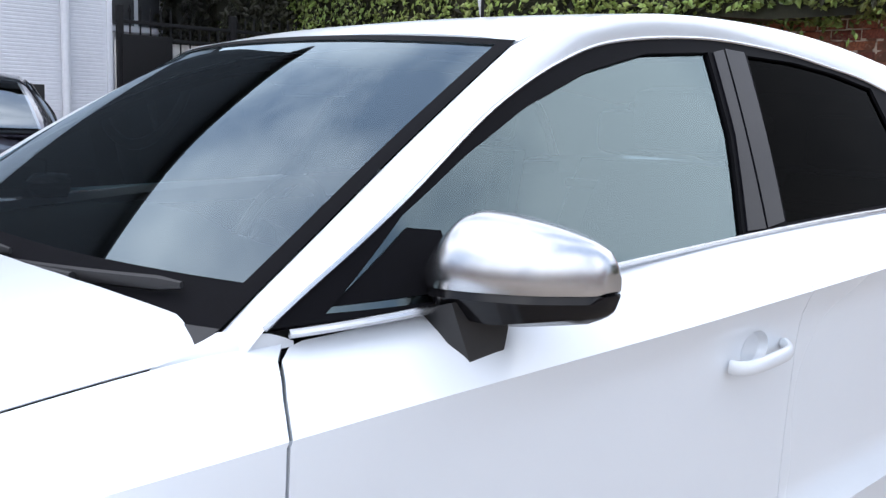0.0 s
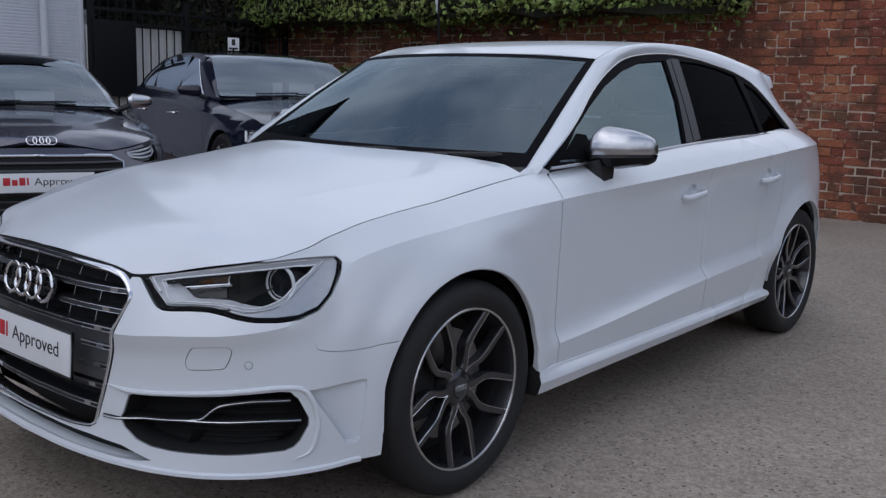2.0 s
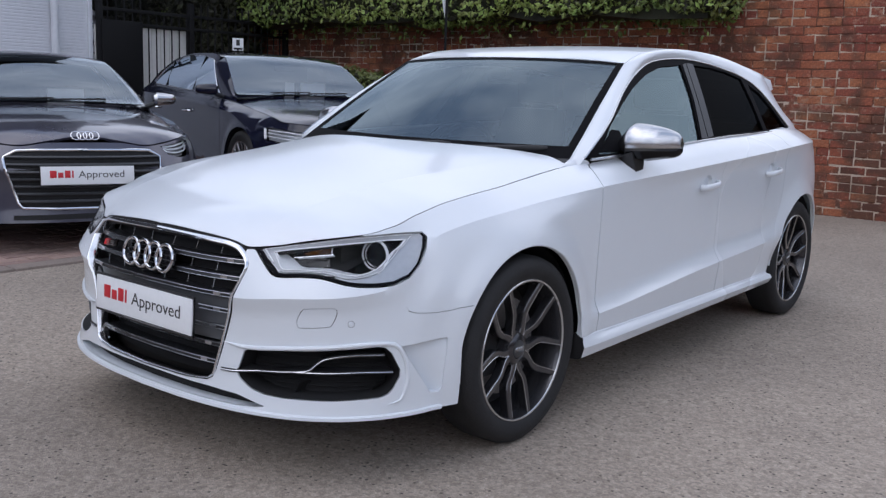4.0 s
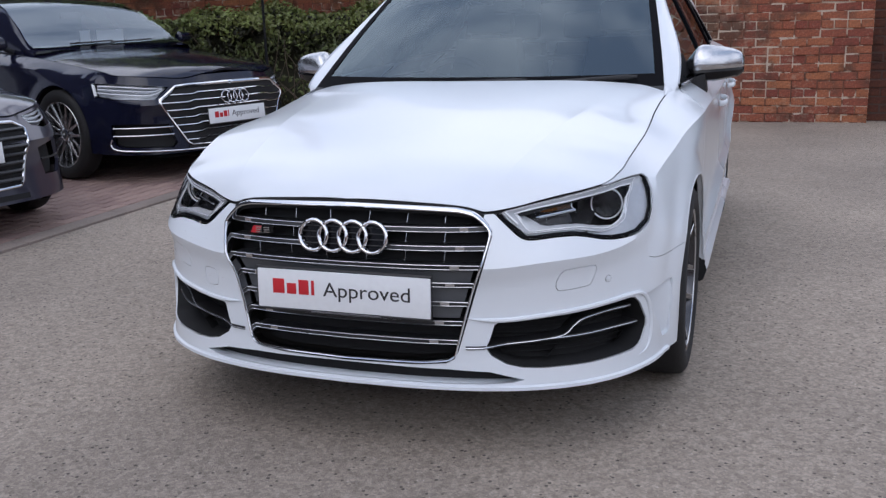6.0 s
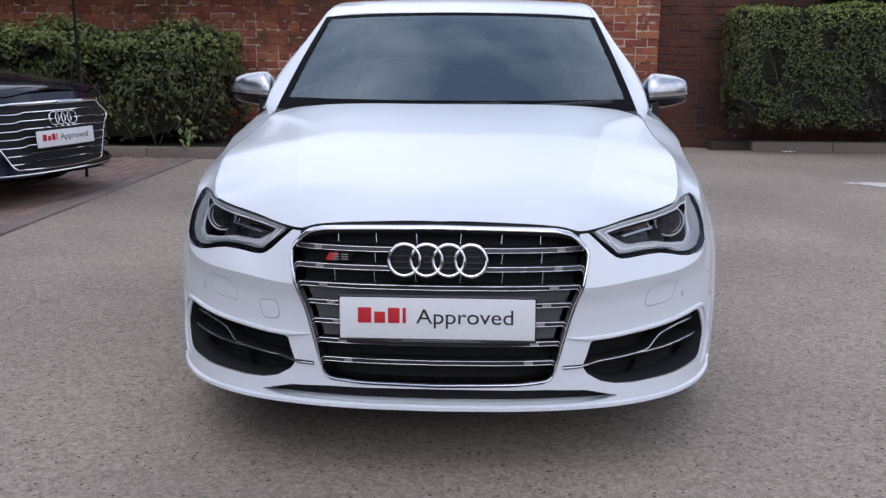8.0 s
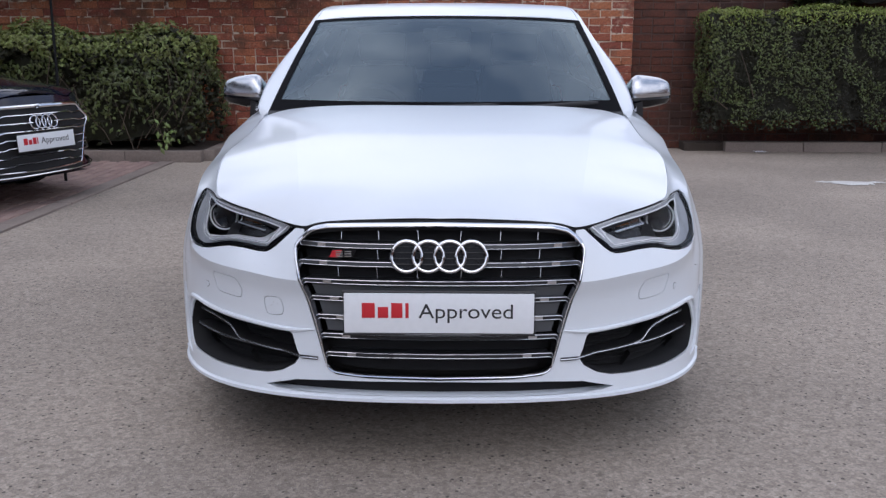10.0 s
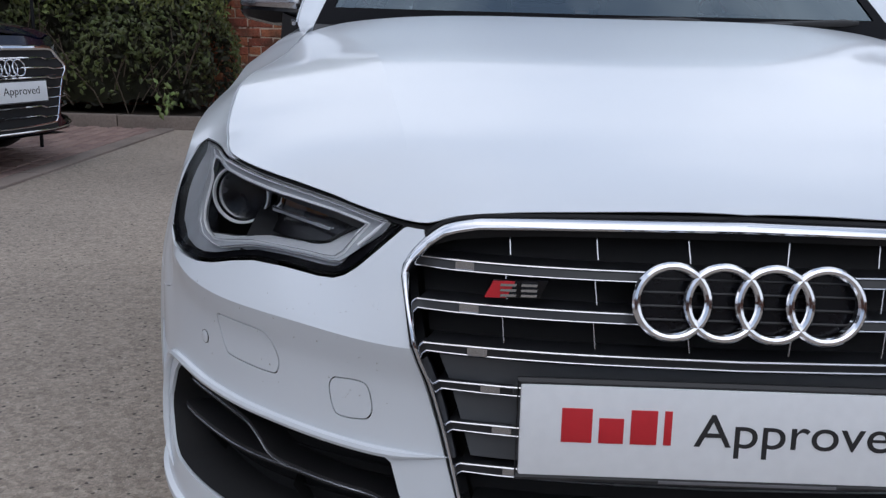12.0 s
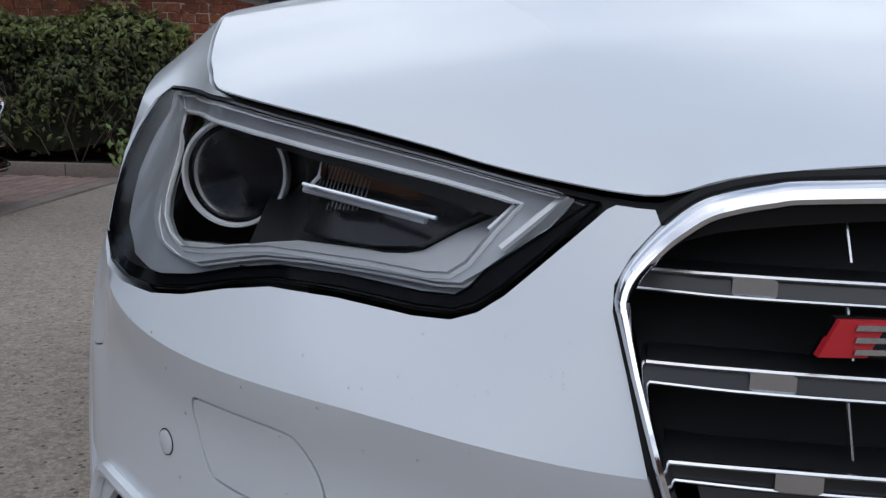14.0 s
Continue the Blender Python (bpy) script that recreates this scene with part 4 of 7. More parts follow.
# ---- the white hatchback ----
BODY = Shell(PLAN, ROWS_BODY, ARCHES)
car = thing("white_car", (0, 0, 0), "white five-door hatchback parked on the asphalt", "car")


def body_panel(name, outline, step, holes=(), side=1, material=None, parent=None, flange=.022, out=0.0, label="", lines=()):
    """A panel of the body shell from an outline in (run, height)."""
    v, f = sheet(outline, lambda s, z: BODY.at(s, z, out), step, holes, flange, lines=lines)
    hard = list(HARD)
    f = orient(v, f, car_axis)
    if side < 0:
        v, f = mirrored(v, f)
    return ob_mesh(name, v, f, material or M["white"], parent or car, label, angle=32.0, creases=hard)


def car_axis(p):
    return np.array([p[0], p[1] - np.clip(p[1], -1.2, 1.2), 0.0])


def orient(verts, faces, away_from):
    """Turns the whole sheet so that its largest part faces outward."""
    tot = 0.0
    for f in faces[:len(faces) // 2]:
        n = np.cross(verts[f[1]] - verts[f[0]], verts[f[2]] - verts[f[0]])
        tot += n @ away_from(verts[f[0]])
    return faces if tot > 0 else [tuple(reversed(f)) for f in faces]


def both(make):
    for side in (1, -1):
        make(side)


def S_Y(y):
    return BODY.s_of_y(y)


def front_arch_r(a):
    """The front arch hugs the tyre more closely behind the wheel."""
    return float(np.interp(a, [-12, 15, 60, 90, 145, 190], [.330, .335, .352, .356, .351, .350]))


def arc(cy, cz, r, a0, a1, n=24):
    """Part of a wheel arch in (run, height); angles in degrees from straight back, upwards."""
    rad = r if callable(r) else lambda a: r
    return [(S_Y(cy + rad(a) * min(max(math.cos(radians(a)), -.975), .985)), cz + rad(a) * math.sin(radians(a))) for a in np.linspace(a0, a1, n)]


def under_top(s, gap=.005):
    return BODY.section(s)[0]["zt"] - gap


# outlines that neighbours share, in (run, height)
LAMP_TOP = [(.434, .681), (.466, .6855), (.513, .692), (.561, .6995), (.608, .7075), (.671, .7175), (.742, .7265), (.79, .732), (.90, .737), (.96, .739), (1.016, .740)]
LAMP_OUT = [(1.024, .732), (1.008, .702), (.975, .657), (.935, .622), (.885, .604)]
LAMP_LOW = [(.83, .600), (.775, .601), (.735, .606), (.695, .615), (.655, .621), (.60, .620), (.545, .6155), (.520, .616), (.505, .621), (.490, .631)]
LAMP = LAMP_TOP + LAMP_OUT + LAMP_LOW
GRILLE = [(0, .709), (.20, .705), (.312, .699), (.350, .694), (.378, .684), (.396, .671), (.411, .654), (.4190, .639), (.4185, .627), (.408, .596), (.322, .312), (.312, .293), (.290, .281), (.20, .274), (0, .272)]


def grow(poly, d):
    """An outline moved outward by d."""
    p = np.asarray(poly, float)
    t = np.roll(p, -1, 0) - np.roll(p, 1, 0)
    t /= np.linalg.norm(t, axis=1)[:, None] + 1e-9
    area = 0.5 * np.sum(p[:, 0] * np.roll(p[:, 1], -1) - np.roll(p[:, 0], -1) * p[:, 1])
    n = np.stack([t[:, 1], -t[:, 0]], 1) * (1 if area > 0 else -1)
    return p + n * d


LAMP_HOLE = grow(LAMP, .004)
INTAKE = dense(np.array([(.400, .322), (.411, .345), (.424, .385), (.434, .392), (.50, .397), (.62, .405), (.74, .415), (.835, .422), (.860, .419), (.880, .402), (.907, .350), (.906, .330), (.884, .292), (.868, .278), (.845, .270), (.70, .263), (.56, .262), (.50, .266), (.455, .277), (.415, .300)]), .03)
FLAP = spline([(.613, .474), (.684, .480), (.700, .488), (.713, .517), (.712, .531), (.699, .5350), (.628, .531), (.611, .523), (.597, .497), (.599, .479)], 5, True)
TOW = spline([(.466, .4375), (.495, .4365), (.507, .444), (.513, .470), (.509, .484), (.498, .487), (.471, .487), (.459, .481), (.453, .457), (.456, .443)], 5, True)
VENT = dense(np.array([(.905, .419), (.985, .427), (1.060, .433), (1.066, .428), (1.050, .275), (1.040, .265), (1.014, .264), (1.008, .270)]), .02)
SEAM = [(1.116, .517), (1.07, .511), (1.027, .510), (.96, .514), (.932, .521), (.925, .536), (.922, .57), (.921, .604)]
ARCH_F, ARCH_R, RAD = (-1.30, .320), (1.331, .320), .350


def front_bumper():
    bottom = [(s, float(BODY.f["z0"](s))) for s in np.linspace(0, S_Y(-1.645), 30)]
    arch = arc(*ARCH_F, RAD, 190, 145.5, 8)
    lamp = [tuple(q) for q in LAMP_HOLE]
    k_out = int(np.argmin([abs(q[0] - .925) + abs(q[1] - .615) for q in lamp]))
    k_in = int(np.argmin([q[0] - .2 * q[1] for q in lamp]))
    low = lamp[k_out:k_in + 1] if k_out < k_in else lamp[k_out:] + lamp[:k_in + 1]
    lip = [(s, under_top(s, .0055)) for s in (.425, .412, .4015)]
    grille = [tuple(q) for q in grow(GRILLE, .0030)][5:-1] + [(0, .268)]
    slot = [(0, .265), (.30, .262), (.41, .256), (.505, .233), (.47, .226), (.40, .2225), (0, .2225)]
    outline = bottom + arch + SEAM + low + lip + grille + slot
    v, f = sheet(outline, BODY.at, .016, [INTAKE, grow(FLAP, .0020), grow(TOW, .0019), VENT], .03, open_at=lambda p: abs(p[0]) < 1e-4, lines=[[(s, float(BODY.f["zc"](s))) for s in np.linspace(.36, .86, 44)]])
    f = orient(v, f, car_axis)
    v, f = joined((v, f), mirrored(v, f))
    bm = bmesh.new()
    vs = [bm.verts.new(q) for q in v]
    for q in f:
        try:
            bm.faces.new([vs[i] for i in q])
        except ValueError:
            pass
    bmesh.ops.remove_doubles(bm, verts=[w for w in bm.verts if abs(w.co.x) < 2e-4], dist=4e-4)
    return part("front_bumper", bm, M["white"], car, "white painted bumper", angle=27.0)


bumper = front_bumper()


def bumper_details(side):
    body_panel("washer_flap", FLAP, .014, side=side, parent=bumper, flange=.012)
    # the towing eye's cover is on one side only; the skin runs on across the other
    body_panel("tow_eye_cover" if side < 0 else "bumper_infill", TOW if side < 0 else grow(TOW, .0024), .014, side=side, parent=bumper, flange=.012 if side < 0 else 0)
    # black tubes laid in the seams paint in their shade
    for ring in (FLAP, TOW) if side < 0 else (FLAP,):
        tube("seam_seal", [BODY.at(s, z, -.007) * (side, 1, 1) for s, z in grow(ring, .0010)], .0036, M["dark"], bumper, 5, closed=True)
    v, f = sheet(grow(VENT, .012), lambda s, z: BODY.at(s, z, -.003 - .034 * float(np.clip((1.066 - s) / (.161 - .68 * (.42 - z)), 0, 1)) - .008 * float(np.clip((z - .40) / .03, 0, 1))) * (side, 1, 1), .016, flange=.0)
    ob_mesh("side_blister", v, f, M["white"], bumper)
    # parking sensor
    p, q = BODY.at(.757, .490), BODY.at(.757, .490, .01)
    n = (q - p) / np.linalg.norm(q - p)
    m = Matrix.Translation((p[0] * side, p[1], p[2])) @ Vector((n[0] * side, n[1], n[2])).to_track_quat('X', 'Z').to_matrix().to_4x4()
    ob = lathe("parking_sensor", [(-.012, .0090), (.0010, .0090), (.0016, .0075), (.0018, 0.0)], M["white"], bumper, 24)
    ob.matrix_basis = m
    ob = lathe("sensor_ring", [(-.006, .0100), (.0005, .0100), (.0005, .0092), (-.006, .0092)], M["plastic"], bumper, 24)
    ob.matrix_basis = m
    # lower intake: dark mesh behind a forked blade
    body_panel("intake_grille", grow(INTAKE, .015), .03, side=side, material=M["dark"], parent=bumper, out=-.085, flange=0)
    duct = [[BODY.at(s, z, o) * (side, 1, 1) for s, z in grow(INTAKE, -.0025)] for o in (-.004, -.04, -.088)]
    ob_mesh("intake_duct", *loft_data(duct, True), M["dark"], bumper)
    rows_v, rows_f = [], []
    for zz in np.arange(.285, .415, .014):
        pts = [BODY.at(s, zz, -.075) for s in np.linspace(.40, .885, 26)]
        a, b = tube_data([(p[0] * side, p[1], p[2]) for p in pts], .0022, 5)
        rows_v, rows_f = joined((rows_v, rows_f), (a, b))
    ob_mesh("intake_mesh", rows_v, rows_f, M["dark"], bumper)
    for nm, pts in (("intake_blade", [(.345, .322), (.42, .324), (.52, .330), (.600, .337), (.632, .345), (.658, .366), (.690, .381), (.77, .391), (.865, .391)]),
                    ("intake_blade", [(.58, .3345), (.64, .336), (.70, .338), (.80, .341), (.892, .338)])):
        crv = spline(pts, 8)
        face = lambda s: -.022 + .026 * float(np.clip((.46 - s) / .07, 0, 1))
        hi = [BODY.at(s, z + .0045, face(s)) for s, z in crv]
        lo = [BODY.at(s, z - .0045, face(s)) for s, z in crv]
        hb = [BODY.at(s, z + .0035, -.070) for s, z in crv]
        lb = [BODY.at(s, z - .0035, -.070) for s, z in crv]
        secs = [[np.array([p[0] * side, p[1], p[2]]) for p in q] for q in zip(hi, lo, lb, hb)]
        vv, ff = loft_data(secs, True, True)
        ob_mesh(nm, vv, ff, M["plastic"], bumper, "black blade with a bright edge")
        tube("blade_edge", [((h + l) / 2 - (0, .001, 0)) * (side, 1, 1) for h, l in zip(hi, lo)], .0019, M["alu"], bumper, 6)
    # white lip of the intake
    rim_pts = [BODY.at(s, z, .002) * (side, 1, 1) for s, z in spline([(.348, .404), (.44, .399), (.60, .412), (.74, .424), (.84, .431), (.900, .418), (.929, .345), (.913, .268), (.868, .248)], 6)]
    n_r = len(rim_pts)
    tube("intake_rim", rim_pts, [.0062 * min(1, k / 5, (n_r - 1 - k) / 9) + .0006 for k in range(n_r)], M["white"], bumper, 8)


both(bumper_details)


def water_drops():
    """Beads of rain left on the bumper beside the grille."""
    rng = np.random.default_rng(77)
    verts, faces = [], []
    for _ in range(46):
        s, z, r = rng.uniform(.43, .43 + .45 * rng.random()), rng.uniform(.45, .61), rng.uniform(.0008, .0017)
        c, q = BODY.at(s, z) * (-1, 1, 1), BODY.at(s, z, .01) * (-1, 1, 1)
        n = (q - c) / np.linalg.norm(q - c)
        a = np.cross(n, (0, 0, 1.0))
        a /= np.linalg.norm(a)
        b = np.cross(a, n)
        k = len(verts)
        for w, h in ((1.0, 0.0), (.8, .45), (.4, .68)):
            verts += [c + n * (h * r + .0003) + (a * math.cos(u) + b * math.sin(u) * 1.15) * w * r for u in np.linspace(0, 2 * math.pi, 9)[:-1]]
        for row_ in (0, 8):
            faces += [(k + row_ + i, k + row_ + (i + 1) % 8, k + row_ + 8 + (i + 1) % 8, k + row_ + 8 + i) for i in range(8)]
        faces.append(tuple(k + 16 + i for i in range(8)))
    ob = ob_mesh("water_drops", verts, faces, M["water"], bumper)
    ob["label"], ob["kind"] = "small beads of rain water", "stuff"


water_drops()


def splitter():
    """Body-coloured lip under the bumper, with a dark slot above it."""
    secs = []
    for s in np.linspace(-1.05, 1.05, 71):
        q = abs(s)
        z0 = float(BODY.f["z0"](q))
        rows_ = [BODY.at(q, z0 + .0095, .001), BODY.at(q, z0 + .006, .008), BODY.at(q, z0 + .001, .008), BODY.at(q, z0, -.06), BODY.at(q, z0 + .01, -.06)]
        for w in (2, 3):
            rows_[w] = rows_[w] * (1, 1, 0) + (0, 0, z0 - .003)
        secs.append([r * (1 if s >= 0 else -1, 1, 1) for r in rows_])
    v, f = loft_data(secs, True, True)
    ob_mesh("front_lip", v, f, M["white"], bumper)
    v, f = sheet([(0, .214), (.52, .214), (.52, .266), (0, .270)], lambda s, z: BODY.at(s, z, -.05), .05, flange=0)
    ob_mesh("lower_slot", *joined((v, f), mirrored(v, f)), M["dark"], bumper)


splitter()


# ---- radiator grille ----
def grille():
    frame_mesh, gap_line = grille_frame()
    g = ob_mesh("grille", *frame_mesh, M["chrome"], car, "black slatted grille in a chrome frame")
    # black tube added round the frame to paint the shut line's shade
    tube("grille_seal", gap_line, .0036, M["dark"], g, 6, closed=True)
    v, f = sheet(GRILLE, lambda s, z: BODY.at(s, z, -.075), .05, flange=0)
    ob_mesh("grille_backing", *joined((v, f), mirrored(v, f)), M["dark"], g)

    def half(z):
        pts = np.array([(a, b) for a, b in GRILLE[4:-2]])[::-1]
        return float(np.interp(z, pts[:, 1], pts[:, 0])) - .014
    zs = [.641, .593, .544, .491, .437, .383, .330]
    for i, z in enumerate(zs):
        w = half(z)
        cut = .272 if i in (3, 4) else 0.0
        for side in (1, -1):
            for dz in (.0056, -.0056):
                crv = [(cut, dz), (w - .135, dz), (w - .11, dz), (w - .07, dz), (w - .045, dz), (w - .02, dz * .95), (w + .008, dz * .9)]
                pts = [BODY.at(x, z + d, -.020) * (side, 1, 1) for x, d in spline(crv, 5)]
                tube("slat", pts, .0015 if dz > 0 else .0011, M["alu"], g, 6, flat=1.4)
            link = [(w - .074, .0040), (w - .071, .0056), (w - .053, .0056), (w - .049, .0042)]
            hi = []
            for x, h in link:
                p = BODY.at(x, z, -.0195) * (side, 1, 1)
                hi.append([p + (0, 0, h), p + (0, .008, h), p + (0, .008, -h), p + (0, 0, -h)])
            v, f = loft_data(hi, True, True)
            ob_mesh("slat_link", v, f, M["alu"], g)
            body = [[BODY.at(x, z + h * k, -o) * (side, 1, 1) for h, o in ((.0054, .0215), (.0045, .07), (-.0045, .07), (-.0054, .0215))] for x, k in zip(np.linspace(cut, w + .008, 14), [1] * 13 + [.9])]
            v, f = loft_data(body, True, True)
            ob_mesh("slat_body", v, f, M["slat"], g)
    # short upright ribs between the slats
    for x in (.064, .177, .290):
        for side in (1, -1):
            for z0, z1 in ((.604, .636), (.553, .586), (.655, .690)):
                if x < .15 and z0 > .59 and z0 < .65:
                    continue
                tube("rib", [BODY.at(x - .004, z0, -.034) * (side, 1, 1), BODY.at(x, z1, -.030) * (side, 1, 1)], .0011, M["alu"], g, 5)
    # grey carrier behind the plate
    v, f = sheet([(0, .395), (.325, .395), (.368, .531), (0, .531)], lambda s, z: BODY.at(s, z, -.031), .04, flange=.01)
    ob_mesh("plate_carrier", *joined((v, f), mirrored(v, f)), M["carrier"], g)
    # four rings over dark slatted discs
    lean = math.atan2(.018, .09)
    for k in range(4):
        cx = (k - 1.5) * .0592
        o = np.array([cx, -2.1555, .6215])
        ax, up = np.array([1, 0, 0]), np.array([0, math.sin(lean), math.cos(lean)])
        pts = [o + (math.cos(q) * ax + math.sin(q) * up) * .0415 for q in np.linspace(0, 2 * math.pi, 41)[:-1]]
        tube("ring", pts, .0056, M["chrome"], g, 10, closed=True, flat=1.0)
        disc = [o + (0, .014, 0) + (math.cos(q) * ax + math.sin(q) * up) * .039 for q in np.linspace(0, 2 * math.pi, 33)[:-1]]
        ob_mesh("ring_backing", disc, [tuple(range(32))], M["gloss"], g, smooth=False)
        for h in (-.024, -.008, .008, .024):
            ww = math.sqrt(.038 ** 2 - h ** 2)
            tube("ring_slat", [o + (0, .011, 0) + ax * -ww + up * h, o + (0, .011, 0) + ax * ww + up * h], .0018, M["plastic"], g, 5)
    # badge: red slanted block with two bright blocks beside it
    def block(nm, x0, x1, mt, dy, z0=.610, z1=.632, slant=.010):
        a = BODY.at(.27, .616, -.014)[1] + dy
        vv = [(-x, a + d, z) for d in (0, .006) for x, z in ((x0, z0), (x1, z0), (x1 - slant, z1), (x0 - slant, z1))]
        ff = [(0, 1, 2, 3), (7, 6, 5, 4), (0, 4, 5, 1), (1, 5, 6, 2), (2, 6, 7, 3), (3, 7, 4, 0)]
        ob_mesh(nm, vv, ff, mt, g, smooth=False)
    block("badge_base", .306, .240, M["gloss"], .003)
    block("badge_mark", .306, .280, M["red"], -.001, .611, .631)
    for x0, z0, z1 in ((.288, .613, .616), (.288, .6195, .6225), (.288, .626, .629), (.263, .613, .616), (.263, .6195, .6225), (.263, .626, .629)):
        block("badge_bar", x0, x0 - .019, M["alu"], -.003, z0, z1, .001)
    return g


def grille_frame():
    """Chrome surround: a rounded band that follows the grille's outline."""
    top = [(0, .711), (.20, .707), (.311, .702), (.339, .6985), (.363, .6930), (.379, .6865), (.397, .673), (.412, .656), (.4185, .6455), (.4210, .636), (.4205, .628)]
    low = [(.4145, .611), (.370, .479), (.332, .345), (.3245, .317), (.3195, .301), (.309, .290), (.292, .283), (.25, .278), (.20, .2755), (0, .273)]
    crv = spline(top + low, 6)
    full = np.concatenate([crv, (crv * (-1, 1))[::-1][1:-1]])
    n = len(full)
    t = np.roll(full, -1, 0) - np.roll(full, 1, 0)
    t /= np.linalg.norm(t, axis=1)[:, None]
    inn = np.stack([t[:, 1], -t[:, 0]], 1)
    cen = full.mean(0)
    inn *= np.sign(np.sum(inn * (cen - full), axis=1))[:, None]
    secs = []
    for i, (x, z) in enumerate(full):
        upper = np.clip((z - .60) / .08, 0, 1)
        w = .0076 + .0067 * upper
        sec = []
        for k, o in ((0, -.012), (.0, .000), (.14, .004), (.40, .0063), (.70, .0058), (.90, .003), (1, -.001), (1.05, -.03)):
            q = np.array([x, z]) + inn[i] * w * k
            p = BODY.at(abs(q[0]), q[1], o)
            sec.append(np.array([math.copysign(p[0], q[0]) if abs(q[0]) > 1e-6 else 0.0, p[1], p[2]]))
        secs.append(sec)
    secs.append(secs[0])
    edge = grow(full, .0016)
    gap_line = [BODY.at(abs(x), z, -.0045) * (1 if x >= 0 else -1, 1, 1) for x, z in edge]
    return loft_data(secs), gap_line


grille()


def text_mesh(name, body, size, m, material, parent, depth=.0006):
    cu = bpy.data.curves.new(name, 'FONT')
    cu.body, cu.size, cu.extrude = body, size, depth
    cu.align_x, cu.align_y = 'LEFT', 'BOTTOM_BASELINE'
    tmp = bpy.data.objects.new("tmp", cu)
    scene.collection.objects.link(tmp)
    dg = bpy.context.evaluated_depsgraph_get()
    me = bpy.data.meshes.new_from_object(tmp.evaluated_get(dg))
    bpy.data.objects.remove(tmp)
    me.materials.clear()
    me.materials.append(material)
    ob = new(name, me)
    ob.parent = parent
    ob.matrix_basis = m
    return ob


def show_plate(parent, y, z, width=.522, height=.112, tilt=3.0, scale=1.0):
    """White dealer's plate: red bars, then a word in black."""
    pl = box("show_plate", (-width / 2, -.004, -height / 2), (width / 2, .004, height / 2), M["paper"], parent, .003, "white show plate with red and black print")
    pl.matrix_basis = pose(0, y, z, -tilt, 0, 0)
    k = width / .522
    v, f = tube_data([(sx * (width / 2 + .003), .002, sz * (height / 2 + .003)) for sx, sz in ((-1, -1), (1, -1), (1, 1), (-1, 1))], .005, 6, True)
    ob_mesh("plate_holder", v, f, M["plastic"], pl)
    box("holder_print", (-width * .18, -.0046, -height / 2 - .0052), (width * .22, -.0030, -height / 2 - .0022), M["lampgrey2"], pl)
    x = -.212 * k
    for w, h0, h1 in ((.036, -.013, .029), (.029, -.013, .018), (.031, -.013, .029), (.009, -.013, .029)):
        box("print_bar", (x, -.0052, h0 * k), (x + w * k, -.0038, h1 * k), M["red"], pl, .0006)
        x += (w + .008) * k
    text_mesh("print_word", "Approved", .0575 * k, pose(-.056 * k, -.0042, -.013 * k, 90, 0, 0) @ Matrix.Diagonal((1.13, 1, 1, 1)), M["ink"], pl)
    return pl


show_plate(car, -2.178, .467)


# ---- headlamps ----
GUIDE_OUT = [(.452, .6828), (.50, .6898), (.561, .6990), (.608, .7068), (.671, .7168), (.742, .7255), (.79, .7305), (.90, .7345), (.978, .7350), (.948, .712), (.918, .694), (.896, .674), (.872, .654), (.850, .639),
             (.815, .627), (.774, .6205), (.742, .619), (.707, .626), (.676, .631), (.636, .632), (.586, .630), (.539, .627), (.519, .628), (.506, .636), (.473, .660)]
GUIDE_MID = [(.489, .6775), (.512, .6815), (.564, .6890), (.616, .6965), (.705, .7080), (.771, .7145), (.828, .7180), (.881, .7205), (.952, .7215), (.930, .706), (.900, .690), (.878, .672), (.856, .655), (.836, .643),
             (.805, .633), (.774, .6265), (.740, .629), (.705, .634), (.676, .637), (.640, .6365), (.590, .635), (.548, .632), (.531, .633), (.520, .640), (.505, .660)]
GUIDE_IN = [(.500, .6770), (.520, .6830), (.572, .6920), (.624, .6995), (.705, .7100), (.771, .7160), (.828, .7190), (.881, .7200), (.940, .7190), (.922, .705), (.902, .688), (.886, .672), (.872, .655), (.862, .642),
            (.845, .630), (.820, .626), (.763, .628), (.719, .634), (.690, .637), (.638, .637), (.605, .636), (.585, .637), (.574, .639), (.550, .652), (.512, .668)]


